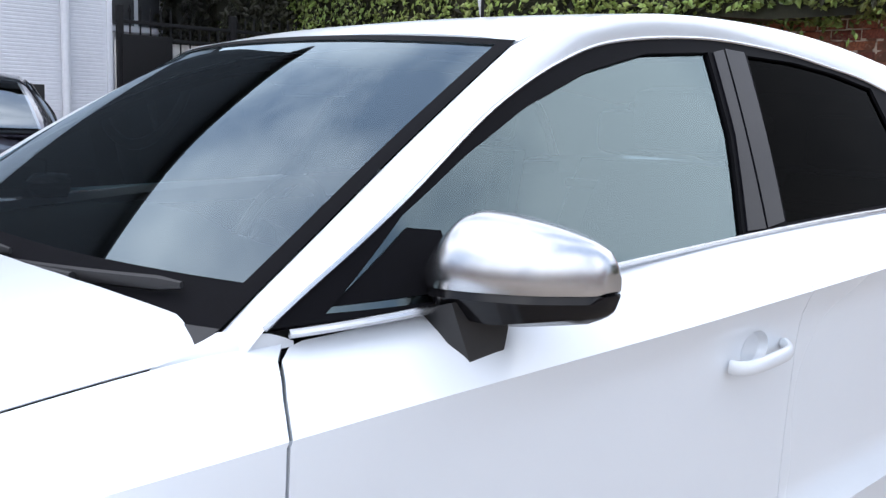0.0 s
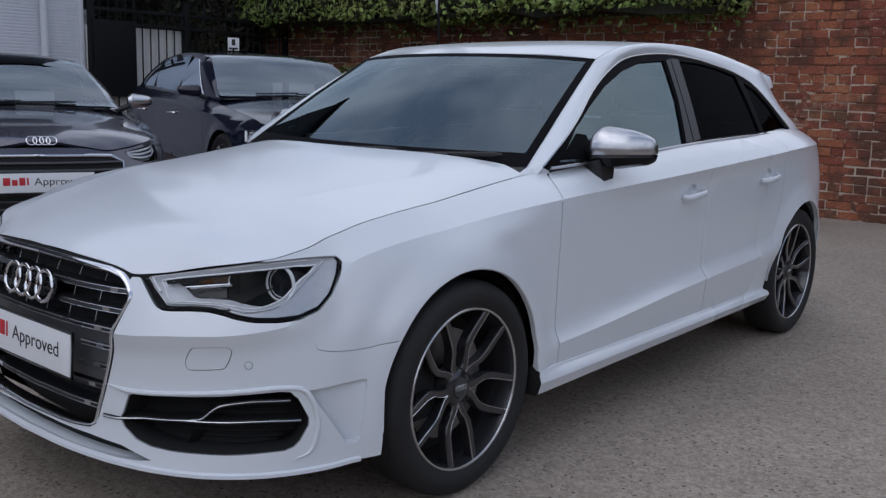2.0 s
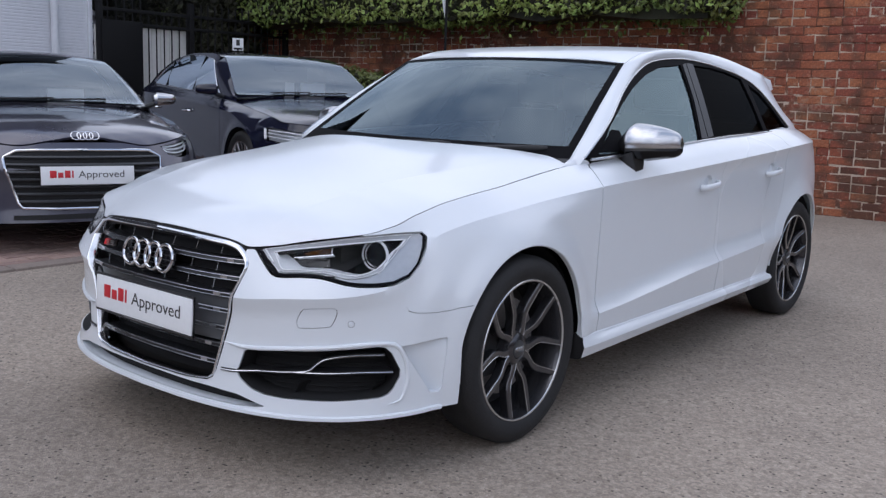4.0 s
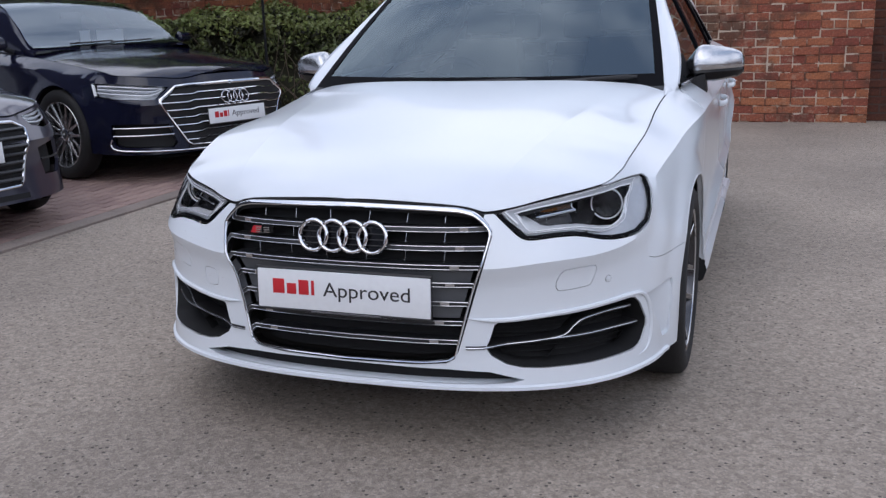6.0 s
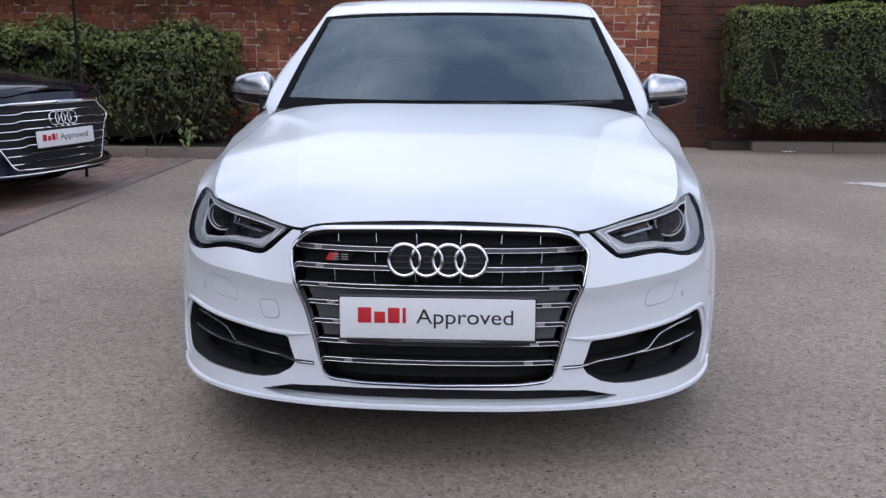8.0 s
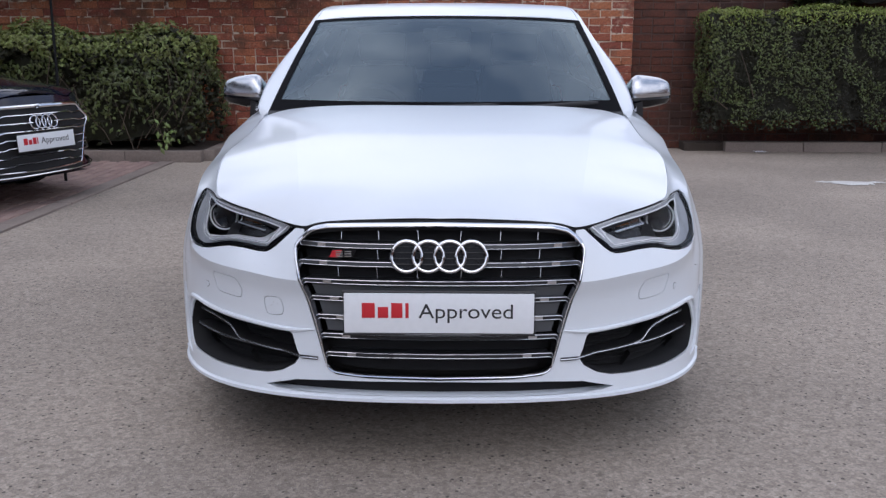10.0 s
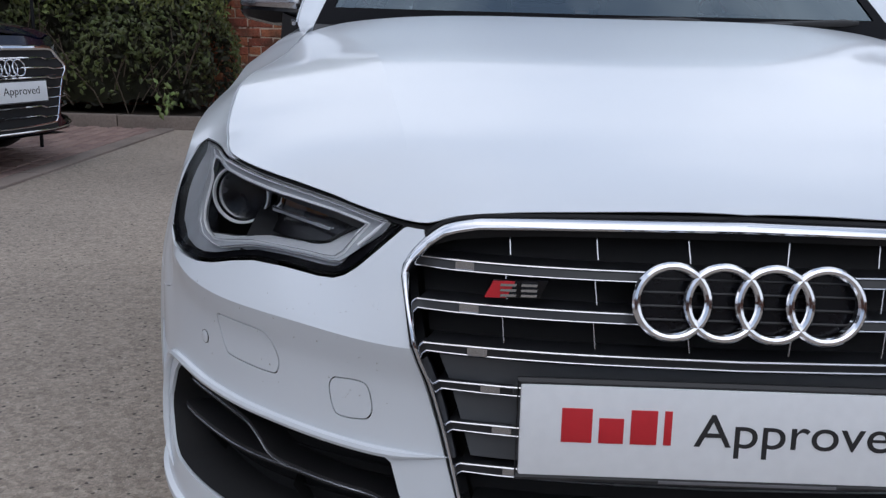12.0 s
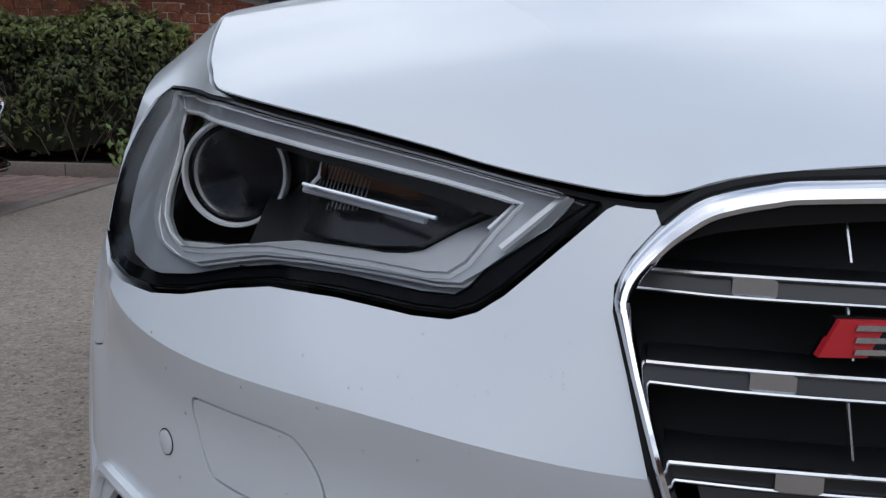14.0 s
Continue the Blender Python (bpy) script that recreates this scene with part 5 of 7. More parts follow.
def headlamp(side):
    lens = body_panel("headlamp", LAMP, .014, side=side, material=M["lens"], flange=.004, label="clear headlamp with a projector and light guide")
    lens.visible_shadow = False

    def at(s, z, o):
        return BODY.at(s, z, o) * (side, 1, 1)

    def outward(v, f):
        return v, orient(v, f, lambda p: np.array([p[0] * .5, -1.0, 0.0]))

    def ring_wall(name, loop_a, oa, loop_b, ob_, material, label=""):
        a = [at(s, z, oa(s) if callable(oa) else oa) for s, z in loop_a]
        b = [at(s, z, ob_(s) if callable(ob_) else ob_) for s, z in loop_b]
        return ob_mesh(name, *loft_data([a, b], True), material, lens, label, angle=50)
    # housing
    ob_mesh("lamp_back", *loft_data([[(x * side, y, z) for z in (.58, .725)] for x, y in ((.42, -1.90), (.56, -1.76), (.74, -1.70))]), M["dark"], lens)
    ring_wall("lamp_wall", LAMP, -.003, LAMP, -.050, M["dark"])
    # black border under the lens
    border_in = [(s, z + (.006 if z < .655 else 0)) for s, z in grow(LAMP, -.0016)]
    border_in = [(s - .006 * np.clip((s - .93) / .05, 0, 1), z) for s, z in border_in]
    border_in = [(s + .013 * np.clip((.52 - s) / .03, 0, 1) * np.clip((.685 - z) / .01, 0, 1), z) for s, z in border_in]
    v, f = sheet(grow(LAMP, -.0005), lambda s, z: at(s, z, -.005), .014, [border_in], flange=.004)
    ob_mesh("lamp_border", *outward(v, f), M["surround"], lens)
    def under(s, z, o):
        """Closer to the lens towards the lamp's upper edge."""
        tops = np.array(LAMP_TOP)
        k = np.clip((np.interp(s, tops[:, 0], tops[:, 1]) - z) / .014, 0, 1)
        return at(s, z, -.003 + (o + .003) * k)
    # silver field between the border and the light guide
    v, f = sheet(grow(border_in, .004), lambda s, z: under(s, z, -.0165) + (0, .002, 0), .014, [grow(GUIDE_MID, .001)], flange=0)
    ob_mesh("lamp_field", *outward(v, f), M["lampsatin"], lens)
    # light guide: a raised pale bar
    v, f = sheet(GUIDE_OUT, lambda s, z: under(s, z, -.012), .010, [GUIDE_MID], flange=.006)
    ob_mesh("light_guide", *outward(v, f), M["lampguide"], lens, "pale light guide")
    # guide edges in white: the bright reflection of chrome put into colour
    for crv, r in ((GUIDE_OUT, .0010), (GUIDE_MID, .0021)):
        tube("guide_edge", [under(s, z, -.0110) for s, z in dense(np.array(crv), .012)], r, M["lampwhite"], lens, 5, closed=True)
    # funnel from the guide down to the dark floor
    def cup(s):
        return -float(np.interp(s, [.70, .80, .87], [.050, .030, .010]))
    ring_wall("lamp_funnel", GUIDE_MID, -.014, GUIDE_IN, cup, M["lampsilver"], "silver reflector funnel")
    floor = [q for q in GUIDE_IN[:4]] + [(.690, .7085), (.682, .690), (.676, .665), (.682, .6405)] + GUIDE_IN[19:]
    v, f = sheet(floor, lambda s, z: at(s, z, -.053), .012, flange=.010)
    proj_c = np.array([.667, -1.818, .6740])
    ob_mesh("lamp_floor", *outward(v, f), M["lampdark"], lens)
    ring_wall("lamp_step", GUIDE_IN, cup, GUIDE_IN, lambda s: cup(s) - .008, M["lampdark"])
    # bright strips at the inner corner
    for nm, a, b, w, o in (("marker_strip", (.459, .6842), (.497, .652), .0040, -.006), ("marker_strip", (.495, .676), (.511, .661), .0022, -.013)):
        tube(nm, [at(*(np.array(a) + (np.array(b) - np.array(a)) * k), o) for k in np.linspace(0, 1, 7)], w * .75, M["lampwhite"], lens, 6)
    # projector, facing ahead; its ring is white to paint chrome's glint
    aim = Vector((.16 * side, -1.0, .04))
    m = Matrix.Translation(proj_c * (side, 1, 1)) @ aim.to_track_quat('X', 'Z').to_matrix().to_4x4()
    for nm, prof, mt in (("projector_tube", [(-.03, .0475), (.004, .0475), (.006, .0465), (.004, .0455), (-.01, .0445)], M["lampdark"]),
                         ("projector_ring", [(.004, .0452), (.0135, .0452), (.0152, .0445), (.0152, .0422), (.0135, .0412), (.004, .0408)], M["lampwhite"]),
                         ("projector_bowl", [(.010, .0412), (.004, .038), (.000, .028), (-.002, 0.0)], M["gloss"]),
                         ("projector_lens", [(.006, .0400), (.012, .035), (.019, .024), (.023, .011), (.024, 0.0)], M["lens"])):
        ob = lathe(nm, prof, mt, lens, 48)
        ob.matrix_basis = m
    # ribbed winker chamber over and under a bright divider
    v, f = sheet([(.686, .695), (.658, .6915), (.619, .685), (.577, .671), (.600, .6705), (.640, .675), (.681, .680)], lambda s, z: at(s, z, -.046), .010, flange=.006)
    ob_mesh("winker_lens", *outward(v, f), M["amber"], lens, "amber winker")
    v, f = sheet([(.672, .672), (.640, .668), (.622, .665), (.632, .659), (.661, .659)], lambda s, z: at(s, z, -.047), .010, flange=.006)
    ob_mesh("side_reflector", *outward(v, f), M["lampdark"], lens)
    for k in range(13):
        s = .684 - k * .0042
        tube("reflector_rib", [at(s, .660 if k > 3 else .672, -.045), at(s, .6945 - .0011 * k, -.045)], .0005, M["lampgrey2"], lens, 4)
    tube("chamber_end", [at(.687, .695, -.043), at(.684, .682, -.042), at(.690, .676, -.042)], .0016, M["lampsilver"], lens, 6)
    a, b = np.array([.600, -1.932, .6770]), np.array([.506, -1.999, .6635])
    tube("divider", [(a + (b - a) * k) * (side, 1, 1) for k in np.linspace(0, 1, 6)], .0015, M["chrome"], lens, 6)
    tube("divider", [(a + (b - a) * k + (0, .006, -.0045)) * (side, 1, 1) for k in np.linspace(0, .93, 6)], .0024, M["lampsatin"], lens, 6)


both(headlamp)


# ---- wings, doors, quarter panels, sills ----
S_LAMPTOP, S_SCUT = .792, S_Y(-.845)
DOOR_F = [(-.850, .30), (-.850, .42), (-.849, .60), (-.848, .74), (-.843, .832), (-.824, .872), (-.803, .900), (-.785, .910)]
DOOR_M = [(.205, .30), (.205, .55), (.212, .80), (.224, .90), (.252, .985)]
REAR_GAP = [(.88, .305), (.895, .42), (.935, .52), (.985, .60), (1.02, .70), (1.03, .82), (1.03, .92), (1.02, 1.01)]


def crease_line(s0, s1, n=60):
    return [(s, float(BODY.f["zc"](s))) for s in np.linspace(s0, s1, n)]


def low_line(s0, s1, n=60):
    return [(s, float(BODY.f["zl"](s))) for s in np.linspace(s0, s1, n)]


def side_panels(side):
    lamp = [tuple(q) for q in LAMP_HOLE]
    k_out = int(np.argmin([abs(q[0] - .925) + abs(q[1] - .615) for q in lamp]))
    k_top = int(np.argmin([abs(q[0] - .79) + abs(q[1] - .736) for q in lamp]))
    upper = lamp[k_top:k_out + 1]
    top = [(s, under_top(s, .0006)) for s in np.linspace(S_Y(-.79), S_LAMPTOP + .010, 60)]
    arch = arc(*ARCH_F, front_arch_r, 145, -2.5, 34)
    rear = [(S_Y(y - .0045), z) for y, z in [(-.850, .304)] + DOOR_F[1:-1]]
    seam = [(s, z + .0018) for s, z in SEAM][::-1]
    outline = arch + rear + top + upper + seam
    wing = body_panel("front_wing", outline, .020, side=side, lines=[crease_line(1.045, S_Y(-.75))], label="white front wing")
    # the wing's upper corner, between the bonnet and the windscreen pillar
    low = [BODY.top(S_Y(y)) for y in (-.935, -.90, -.875, -.85, -.825, -.80, -.775)]
    high = [low[0] + (-.001, .004, .001), (.724, -.893, .9130), (.719, -.866, .9195), (.716, -.848, .9255), (.733, -.835, .9275), (.747, -.822, .9275), (.759, -.805, .9270)]
    rows_ = [[np.array(a) + (np.array(b) - np.array(a)) * k + (.002 * math.sin(math.pi * k), 0, .001 * math.sin(math.pi * k)) for a, b in zip(low, high)] for k in np.linspace(0, 1, 6)]
    rows_ = [[q + (.001, 0, -.006) for q in rows_[0]]] + rows_[0:]
    v, f = loft_data([[q * (side, 1, 1) for q in r] for r in rows_])
    ob_mesh("wing_corner", v, f, M["white"], wing)
    # wheel housing
    liner(side, ARCH_F[0], "front_wing")
    a = [(S_Y(y + .0), z) for y, z in DOOR_F]
    b = [(S_Y(y - .0006), z) for y, z in DOOR_M][::-1]
    beltf = [(s, under_top(s, .001)) for s in np.linspace(S_Y(.228), S_Y(-.765), 30)]
    mid0, mid1 = S_Y(-.85), S_Y(.20)
    door = body_panel("front_door", a[:1] + [(s, .300) for s in np.linspace(S_Y(-.85), S_Y(.20), 20)][1:-1] + b[::-1] + beltf + a[1:][::-1],
                      .026, [scoop_ring(*HANDLE_F)], side=side, lines=[crease_line(mid0 - .10, mid1 + .10), low_line(mid0 - .10, mid1 + .10)], label="white front door")
    c = [(S_Y(y + .0008), z) for y, z in DOOR_M]
    d = [(S_Y(y - .0012), z) for y, z in REAR_GAP]
    beltr = [(s, under_top(s, .001)) for s in np.linspace(S_Y(1.0), S_Y(.24), 24)]
    door2 = body_panel("rear_door", [(s, .300) for s in np.linspace(S_Y(.21), S_Y(.875), 14)] + d + beltr + c[::-1][1:-1], .026, [scoop_ring(*HANDLE_R)], side=side,
                       lines=[crease_line(S_Y(.10), S_Y(1.15)), low_line(S_Y(.10), S_Y(.80), 30)], label="white rear door")
    e = [(S_Y(y + .0010), z) for y, z in REAR_GAP]
    back = S_Y(1.86)
    arch2 = arc(*ARCH_R, .362, 174, 22, 30)
    outline = e[::-1] + arch2 + [(S_Y(1.72), .46), (S_Y(1.80), .50), (back, .52)] + [(back, z) for z in np.linspace(.6, under_top(back, .0), 6)] + [(s, under_top(s, 0)) for s in np.linspace(back, S_Y(1.03), 30)][1:-1]
    body_panel("rear_quarter", outline, .03, side=side, lines=[crease_line(S_Y(.95), back + .08, 40)], label="white rear quarter panel")
    liner(side, ARCH_R[0], "rear_quarter")
    # sill skirt
    secs = []
    for y in np.linspace(-.968, .880, 26):
        t = (y + .968) / 1.848
        off = -.010 + .022 * t
        fl = .004 * max(0, (t - .85) / .15) ** 2
        x0 = BODY.at(S_Y(y), .31)[0]
        tp = .80 + .20 * min(1.0, t / .03)
        secs.append([np.array([q, y, z]) * (side, 1, 1) for q, z in ((x0 - .03, .318), (x0 + .002, .303), (x0 + .004, .297 + off * .1), (x0 + (.894 + fl - x0) * tp, .291 + off * .25), (x0 + (.903 + fl - x0) * tp, .272 + off * .55),
                                                                    (.889, .238 + off), (.878, .232 + off), (.80, .222 + off * .6), (.78, .25))])
    # black closing piece at the front end, inside the wheel arch
    first = np.array(secs[0])
    mid_p = first.mean(0)
    closing = [mid_p + (first - mid_p) * k + (0, d, 0) for k, d in ((1.0, -.0006), (1.0, -.004), (.60, -.005))]
    v, f = loft_data(closing, True, True)
    ob_mesh("sill_end", v, f, M["dark"], car)
    if side < 0:
        secs = secs[::-1]
    v, f = loft_data(secs, True, True)
    ob_mesh("sill", v, f, M["white"], car, "white side skirt")
    # black tubes added behind the door gaps, standing in for their shade
    for line in (DOOR_F[:-1], DOOR_M, REAR_GAP):
        tube("door_seal", [BODY.at(S_Y(y - .002), z, -.012) * (side, 1, 1) for y, z in line], .0045, M["dark"], car, 6)
    for dr, at in ((door, HANDLE_F), (door2, HANDLE_R)):
        handle(dr, side, *at)


def scoop_ring(y, z, k=1.0):
    """Outline of the dish behind a door handle, in (run, height)."""
    return [(S_Y(y + .082 + .043 * k * math.cos(q)), z + .012 + .034 * k * math.sin(q)) for q in np.linspace(0, 2 * math.pi, 25)[:-1]]


HANDLE_F, HANDLE_R = (-.0125, .791), (.752, .815)


def handle(door, side, y, z):
    """Bow handle over a shallow scoop."""
    def at(dy, dz, o):
        return BODY.at(S_Y(y + dy), z + dz, o) * (side, 1, 1)
    pts = [at(dy * .78, dz, o) for dy, dz, o in ((0, -.004, .004), (.012, -.004, .022), (.04, -.001, .034), (.11, .003, .036), (.175, .007, .033), (.205, .010, .020), (.215, .012, .003))]
    path = spline(pts, 5)
    v, f = tube_data(path, [.0105] + [.0128] * (len(path) - 2) + [.0105], 10, flat=.55)
    ob_mesh("door_handle", v, f, M["white"], door, "body-coloured bow handle")
    secs = [[BODY.at(s, z_, d) * (side, 1, 1) for s, z_ in scoop_ring(y, z, k)] for k, d in ((1.0, .0004), (.97, -.004), (.80, -.013), (.45, -.017))]
    v, f = loft_data(secs, True)
    ob_mesh("handle_scoop", v, orient(v, f + [tuple(72 + i for i in range(24))], lambda p: np.array([p[0], 0, 0])), M["white"], door)


def liner(side, cy, owner):
    """Dark inner wheel arch."""
    secs = []
    r = .350 if cy < 0 else .362
    rim = (lambda a: front_arch_r(math.degrees(a))) if cy < 0 else (lambda a: r)
    for x in (.825, .80, .55):
        secs.append([(x * side, cy + (r + .004) * math.cos(a), .32 + (r + .004) * math.sin(a)) for a in np.linspace(.02, math.pi - .02, 28)])
    v, f = loft_data(secs)
    ob_mesh("wheel_housing", v, f, M["dark"], car)
    lip = [BODY.at(S_Y(cy + rim(a) * min(max(math.cos(a), -.975), .985)), .32 + rim(a) * math.sin(a), -.004) * (side, 1, 1) for a in np.linspace(.02 if cy < 0 else -.12, math.pi + (.12 if cy < 0 else .0), 40)]
    tube("arch_lip", lip, .005, M["white"], car, 6)


both(side_panels)


# ---- bonnet ----
EDGE = np.array([BODY.top(s) for s in np.linspace(0, S_SCUT, 160)])
ZC = hermite([-2.13, -2.10, -2.05, -1.95, -1.8, -1.6, -1.3, -1.05, -.86], [.700, .728, .757, .793, .829, .866, .909, .944, .968])


def ridge_x(y):
    """The fine ridge from the grille's corner towards the windscreen pillar."""
    return .395 + (.60 - .395) * (y + 2.06) / 1.16


def bonnet_at(x, y):
    o = np.argsort(EDGE[:, 1])
    xe, ze = np.interp(y, EDGE[o, 1], EDGE[o, 0]), np.interp(y, EDGE[o, 1], EDGE[o, 2])
    q = min(abs(x) / max(xe, .02), 1.0)
    k = float(np.clip((y + 2.0) / 1.1, 0, 1))
    z = ze + (float(ZC(y)) - ze) * (1 - q ** (2.9 + .9 * k * k * (3 - 2 * k)))
    d = abs(abs(x) - ridge_x(y))
    fade = np.clip((y + 2.08) / .25, 0, 1) * np.clip((xe - abs(x)) / .12, 0, 1)
    fade *= np.clip((-1.0 - y) / .5, 0, 1)
    z += .0048 * math.exp(-d / .05) * fade
    return np.array([x, y, z])


def bonnet():
    rim_pts = []
    for i, p in enumerate(EDGE):
        a, b = EDGE[max(i - 1, 0)], EDGE[min(i + 1, len(EDGE) - 1)]
        t = (b - a)[:2] / np.linalg.norm((b - a)[:2])
        n = np.array([-t[1], t[0]])
        q = p[:2] + n * float(np.interp(p[1], [-1.92, -1.82], [.0016, .0032]))
        rim_pts.append((max(q[0], 0.0), q[1]))
    rear = [(EDGE[-1][0] - .010, -.842), (.64, -.858), (.55, -.888), (.45, -.914), (.33, -.934), (.20, -.946), (.10, -.951), (0, -.952)]
    outline = [(0, rim_pts[0][1])] + rim_pts[1:] + rear
    v, f = sheet(outline, bonnet_at, .018, lines=[[(ridge_x(y), y) for y in np.linspace(-2.02, -1.05, 60)]], flange=.0015, open_at=lambda p: abs(p[0]) < 1e-4)
    f = orient(v, f, lambda p: np.array([0, 0, 1.0]))
    v, f = joined((v, f), mirrored(v, f))
    bm = bmesh.new()
    vs = [bm.verts.new(q) for q in v]
    for q in f:
        try:
            bm.faces.new([vs[i] for i in q])
        except ValueError:
            pass
    bmesh.ops.remove_doubles(bm, verts=[w for w in bm.verts if abs(w.co.x) < 2e-4], dist=4e-4)
    lid = part("bonnet", bm, M["white"], car, "smooth white bonnet with two fine ridges")
    for e in lid.data.edges:
        if all(abs(abs(lid.data.vertices[i].co.x) - ridge_x(lid.data.vertices[i].co.y)) < 1e-4 and -1.99 < lid.data.vertices[i].co.y < -1.35 for i in e.vertices):
            e.use_edge_sharp = True
    # black strip added below the bonnet's edge, the gap's shade as colour
    for side in (1, -1):
        secs = []
        for q in np.linspace(0, S_SCUT - .02, 110):
            zt = BODY.section(q)[0]["zt"]
            secs.append([BODY.at(q, zt - .030, -.020) * (side, 1, 1), BODY.at(q, zt - .013, -.0075) * (side, 1, 1), BODY.at(q, zt - .003, -.009) * (side, 1, 1),
                         (BODY.at(q, zt, -.020) + (0, 0, -.012)) * (side, 1, 1)])
        ob_mesh("bonnet_seal", *loft_data(secs), M["dark"], car)


bonnet()


# ---- glasshouse ----
def tumble(z, y=0.0):
    return .800 - .47 * (z - .94) - .16 * (z - .94) ** 2 - .018 * max(0, y - .6) ** 2 - .60 * max(0, -.55 - y) ** 2


WS_EDGE = spline([(.716, -.845, .925), (.690, -.70, 1.022), (.658, -.54, 1.128), (.625, -.38, 1.228), (.602, -.265, 1.298)], 8)
DLO_TOP = [(-.815, .934), (-.735, .987), (-.56, 1.091), (-.378, 1.193), (-.193, 1.270), (-.01, 1.318), (.28, 1.344), (.55, 1.338), (.747, 1.318), (.963, 1.286), (1.152, 1.218), (1.366, 1.030)]
BELT = [(1.34, 1.016), (1.1, 1.012), (.6, 1.001), (.2, .986), (-.2, .966), (-.6, .944)]
ROOF_EDGE = [(.602, -.265, 1.298), (.590, -.08, 1.352), (.580, .20, 1.383), (.574, .55, 1.388), (.566, .90, 1.370), (.553, 1.20, 1.336), (.545, 1.44, 1.304)]
HATCH_EDGE = [(.545, 1.44, 1.304), (.583, 1.475, 1.215), (.633, 1.535, 1.10), (.668, 1.62, 1.030)]
ROOF_Z = hermite([-.34, -.20, 0, .25, .55, .9, 1.25, 1.50, 1.66], [1.316, 1.350, 1.379, 1.400, 1.407, 1.395, 1.362, 1.330, 1.306])


def side_frame(side):
    """White pillar and roof rail round the side windows."""
    outer = np.concatenate([[(.752, -.832, .905)], spline([(tumble(z, y) + .004, y, z) for y, z in DLO_TOP], 10), [(.768, 1.372, .965)]])
    inner = np.concatenate([[(.716, -.862, .908)], WS_EDGE[3::2], spline(ROOF_EDGE, 6)[1:], spline(HATCH_EDGE, 6)[1:], [(.668, 1.74, .965)]])
    ia = np.concatenate([[0], np.cumsum(np.linalg.norm(np.diff(inner, axis=0), axis=1))])
    oa = np.concatenate([[0], np.cumsum(np.linalg.norm(np.diff(outer, axis=0), axis=1))])
    marks_i = [0, ia[len(WS_EDGE[1::2]) - 1], ia[len(WS_EDGE[1::2]) - 1 + 36], ia[-1]]
    k1, k2 = np.argmin(np.abs(outer[:, 1] - .02)), np.argmin(np.abs(outer[:, 1] - 1.10))
    marks_o = [0, oa[k1], oa[k2], oa[-1]]
    secs = []
    for u in np.linspace(0, 3, 100):
        a = np.interp(np.interp(u, [0, 1, 2, 3], marks_i), ia, np.arange(len(ia)))
        b = np.interp(np.interp(u, [0, 1, 2, 3], marks_o), oa, np.arange(len(oa)))
        p = np.array([np.interp(a, np.arange(len(inner)), inner[:, k]) for k in range(3)])
        q = np.array([np.interp(b, np.arange(len(outer)), outer[:, k]) for k in range(3)])
        d = q - p
        n = np.array([.62, -.15 if u < 1.2 else .1, .75])
        n -= d * (n @ d) / (d @ d)
        n /= np.linalg.norm(n)
        bow = .16 * np.linalg.norm(d) * min(1.0, .15 + u * 2.2)
        sec = [p + d * w + n * bow * 4 * w * (1 - w) * .55 for w in np.linspace(0, 1, 9)]
        sec = [p + (0, 0, -.012)] + sec + [q + (-.022, 0, -.004)]
        secs.append([s_ * (side, 1, 1) for s_ in sec])
    v, f = loft_data(secs)
    if side > 0:
        f = [tuple(reversed(q)) for q in f]
    ob_mesh("side_frame", v, f, M["white"], car, "white pillar and roof rail")


def dlo_xy(y, z, o=0.0):
    return np.array([tumble(z, y) + o, y, z])


GLASS_F = [(-.735, .952), (-.60, 1.045), (-.46, 1.118), (-.30, 1.190), (-.12, 1.252), (.06, 1.292), (.268, 1.310), (.225, 1.16), (.150, .990), (-.2, .972), (-.5, .956)]
GLASS_R = [(.425, 1.312), (.60, 1.308), (.78, 1.292), (.945, 1.266), (.955, 1.15), (.962, 1.026), (.65, 1.017), (.322, 1.004), (.375, 1.16)]
GLASS_Q = [(1.02, 1.242), (1.12, 1.200), (1.21, 1.130), (1.315, 1.034), (1.02, 1.028)]


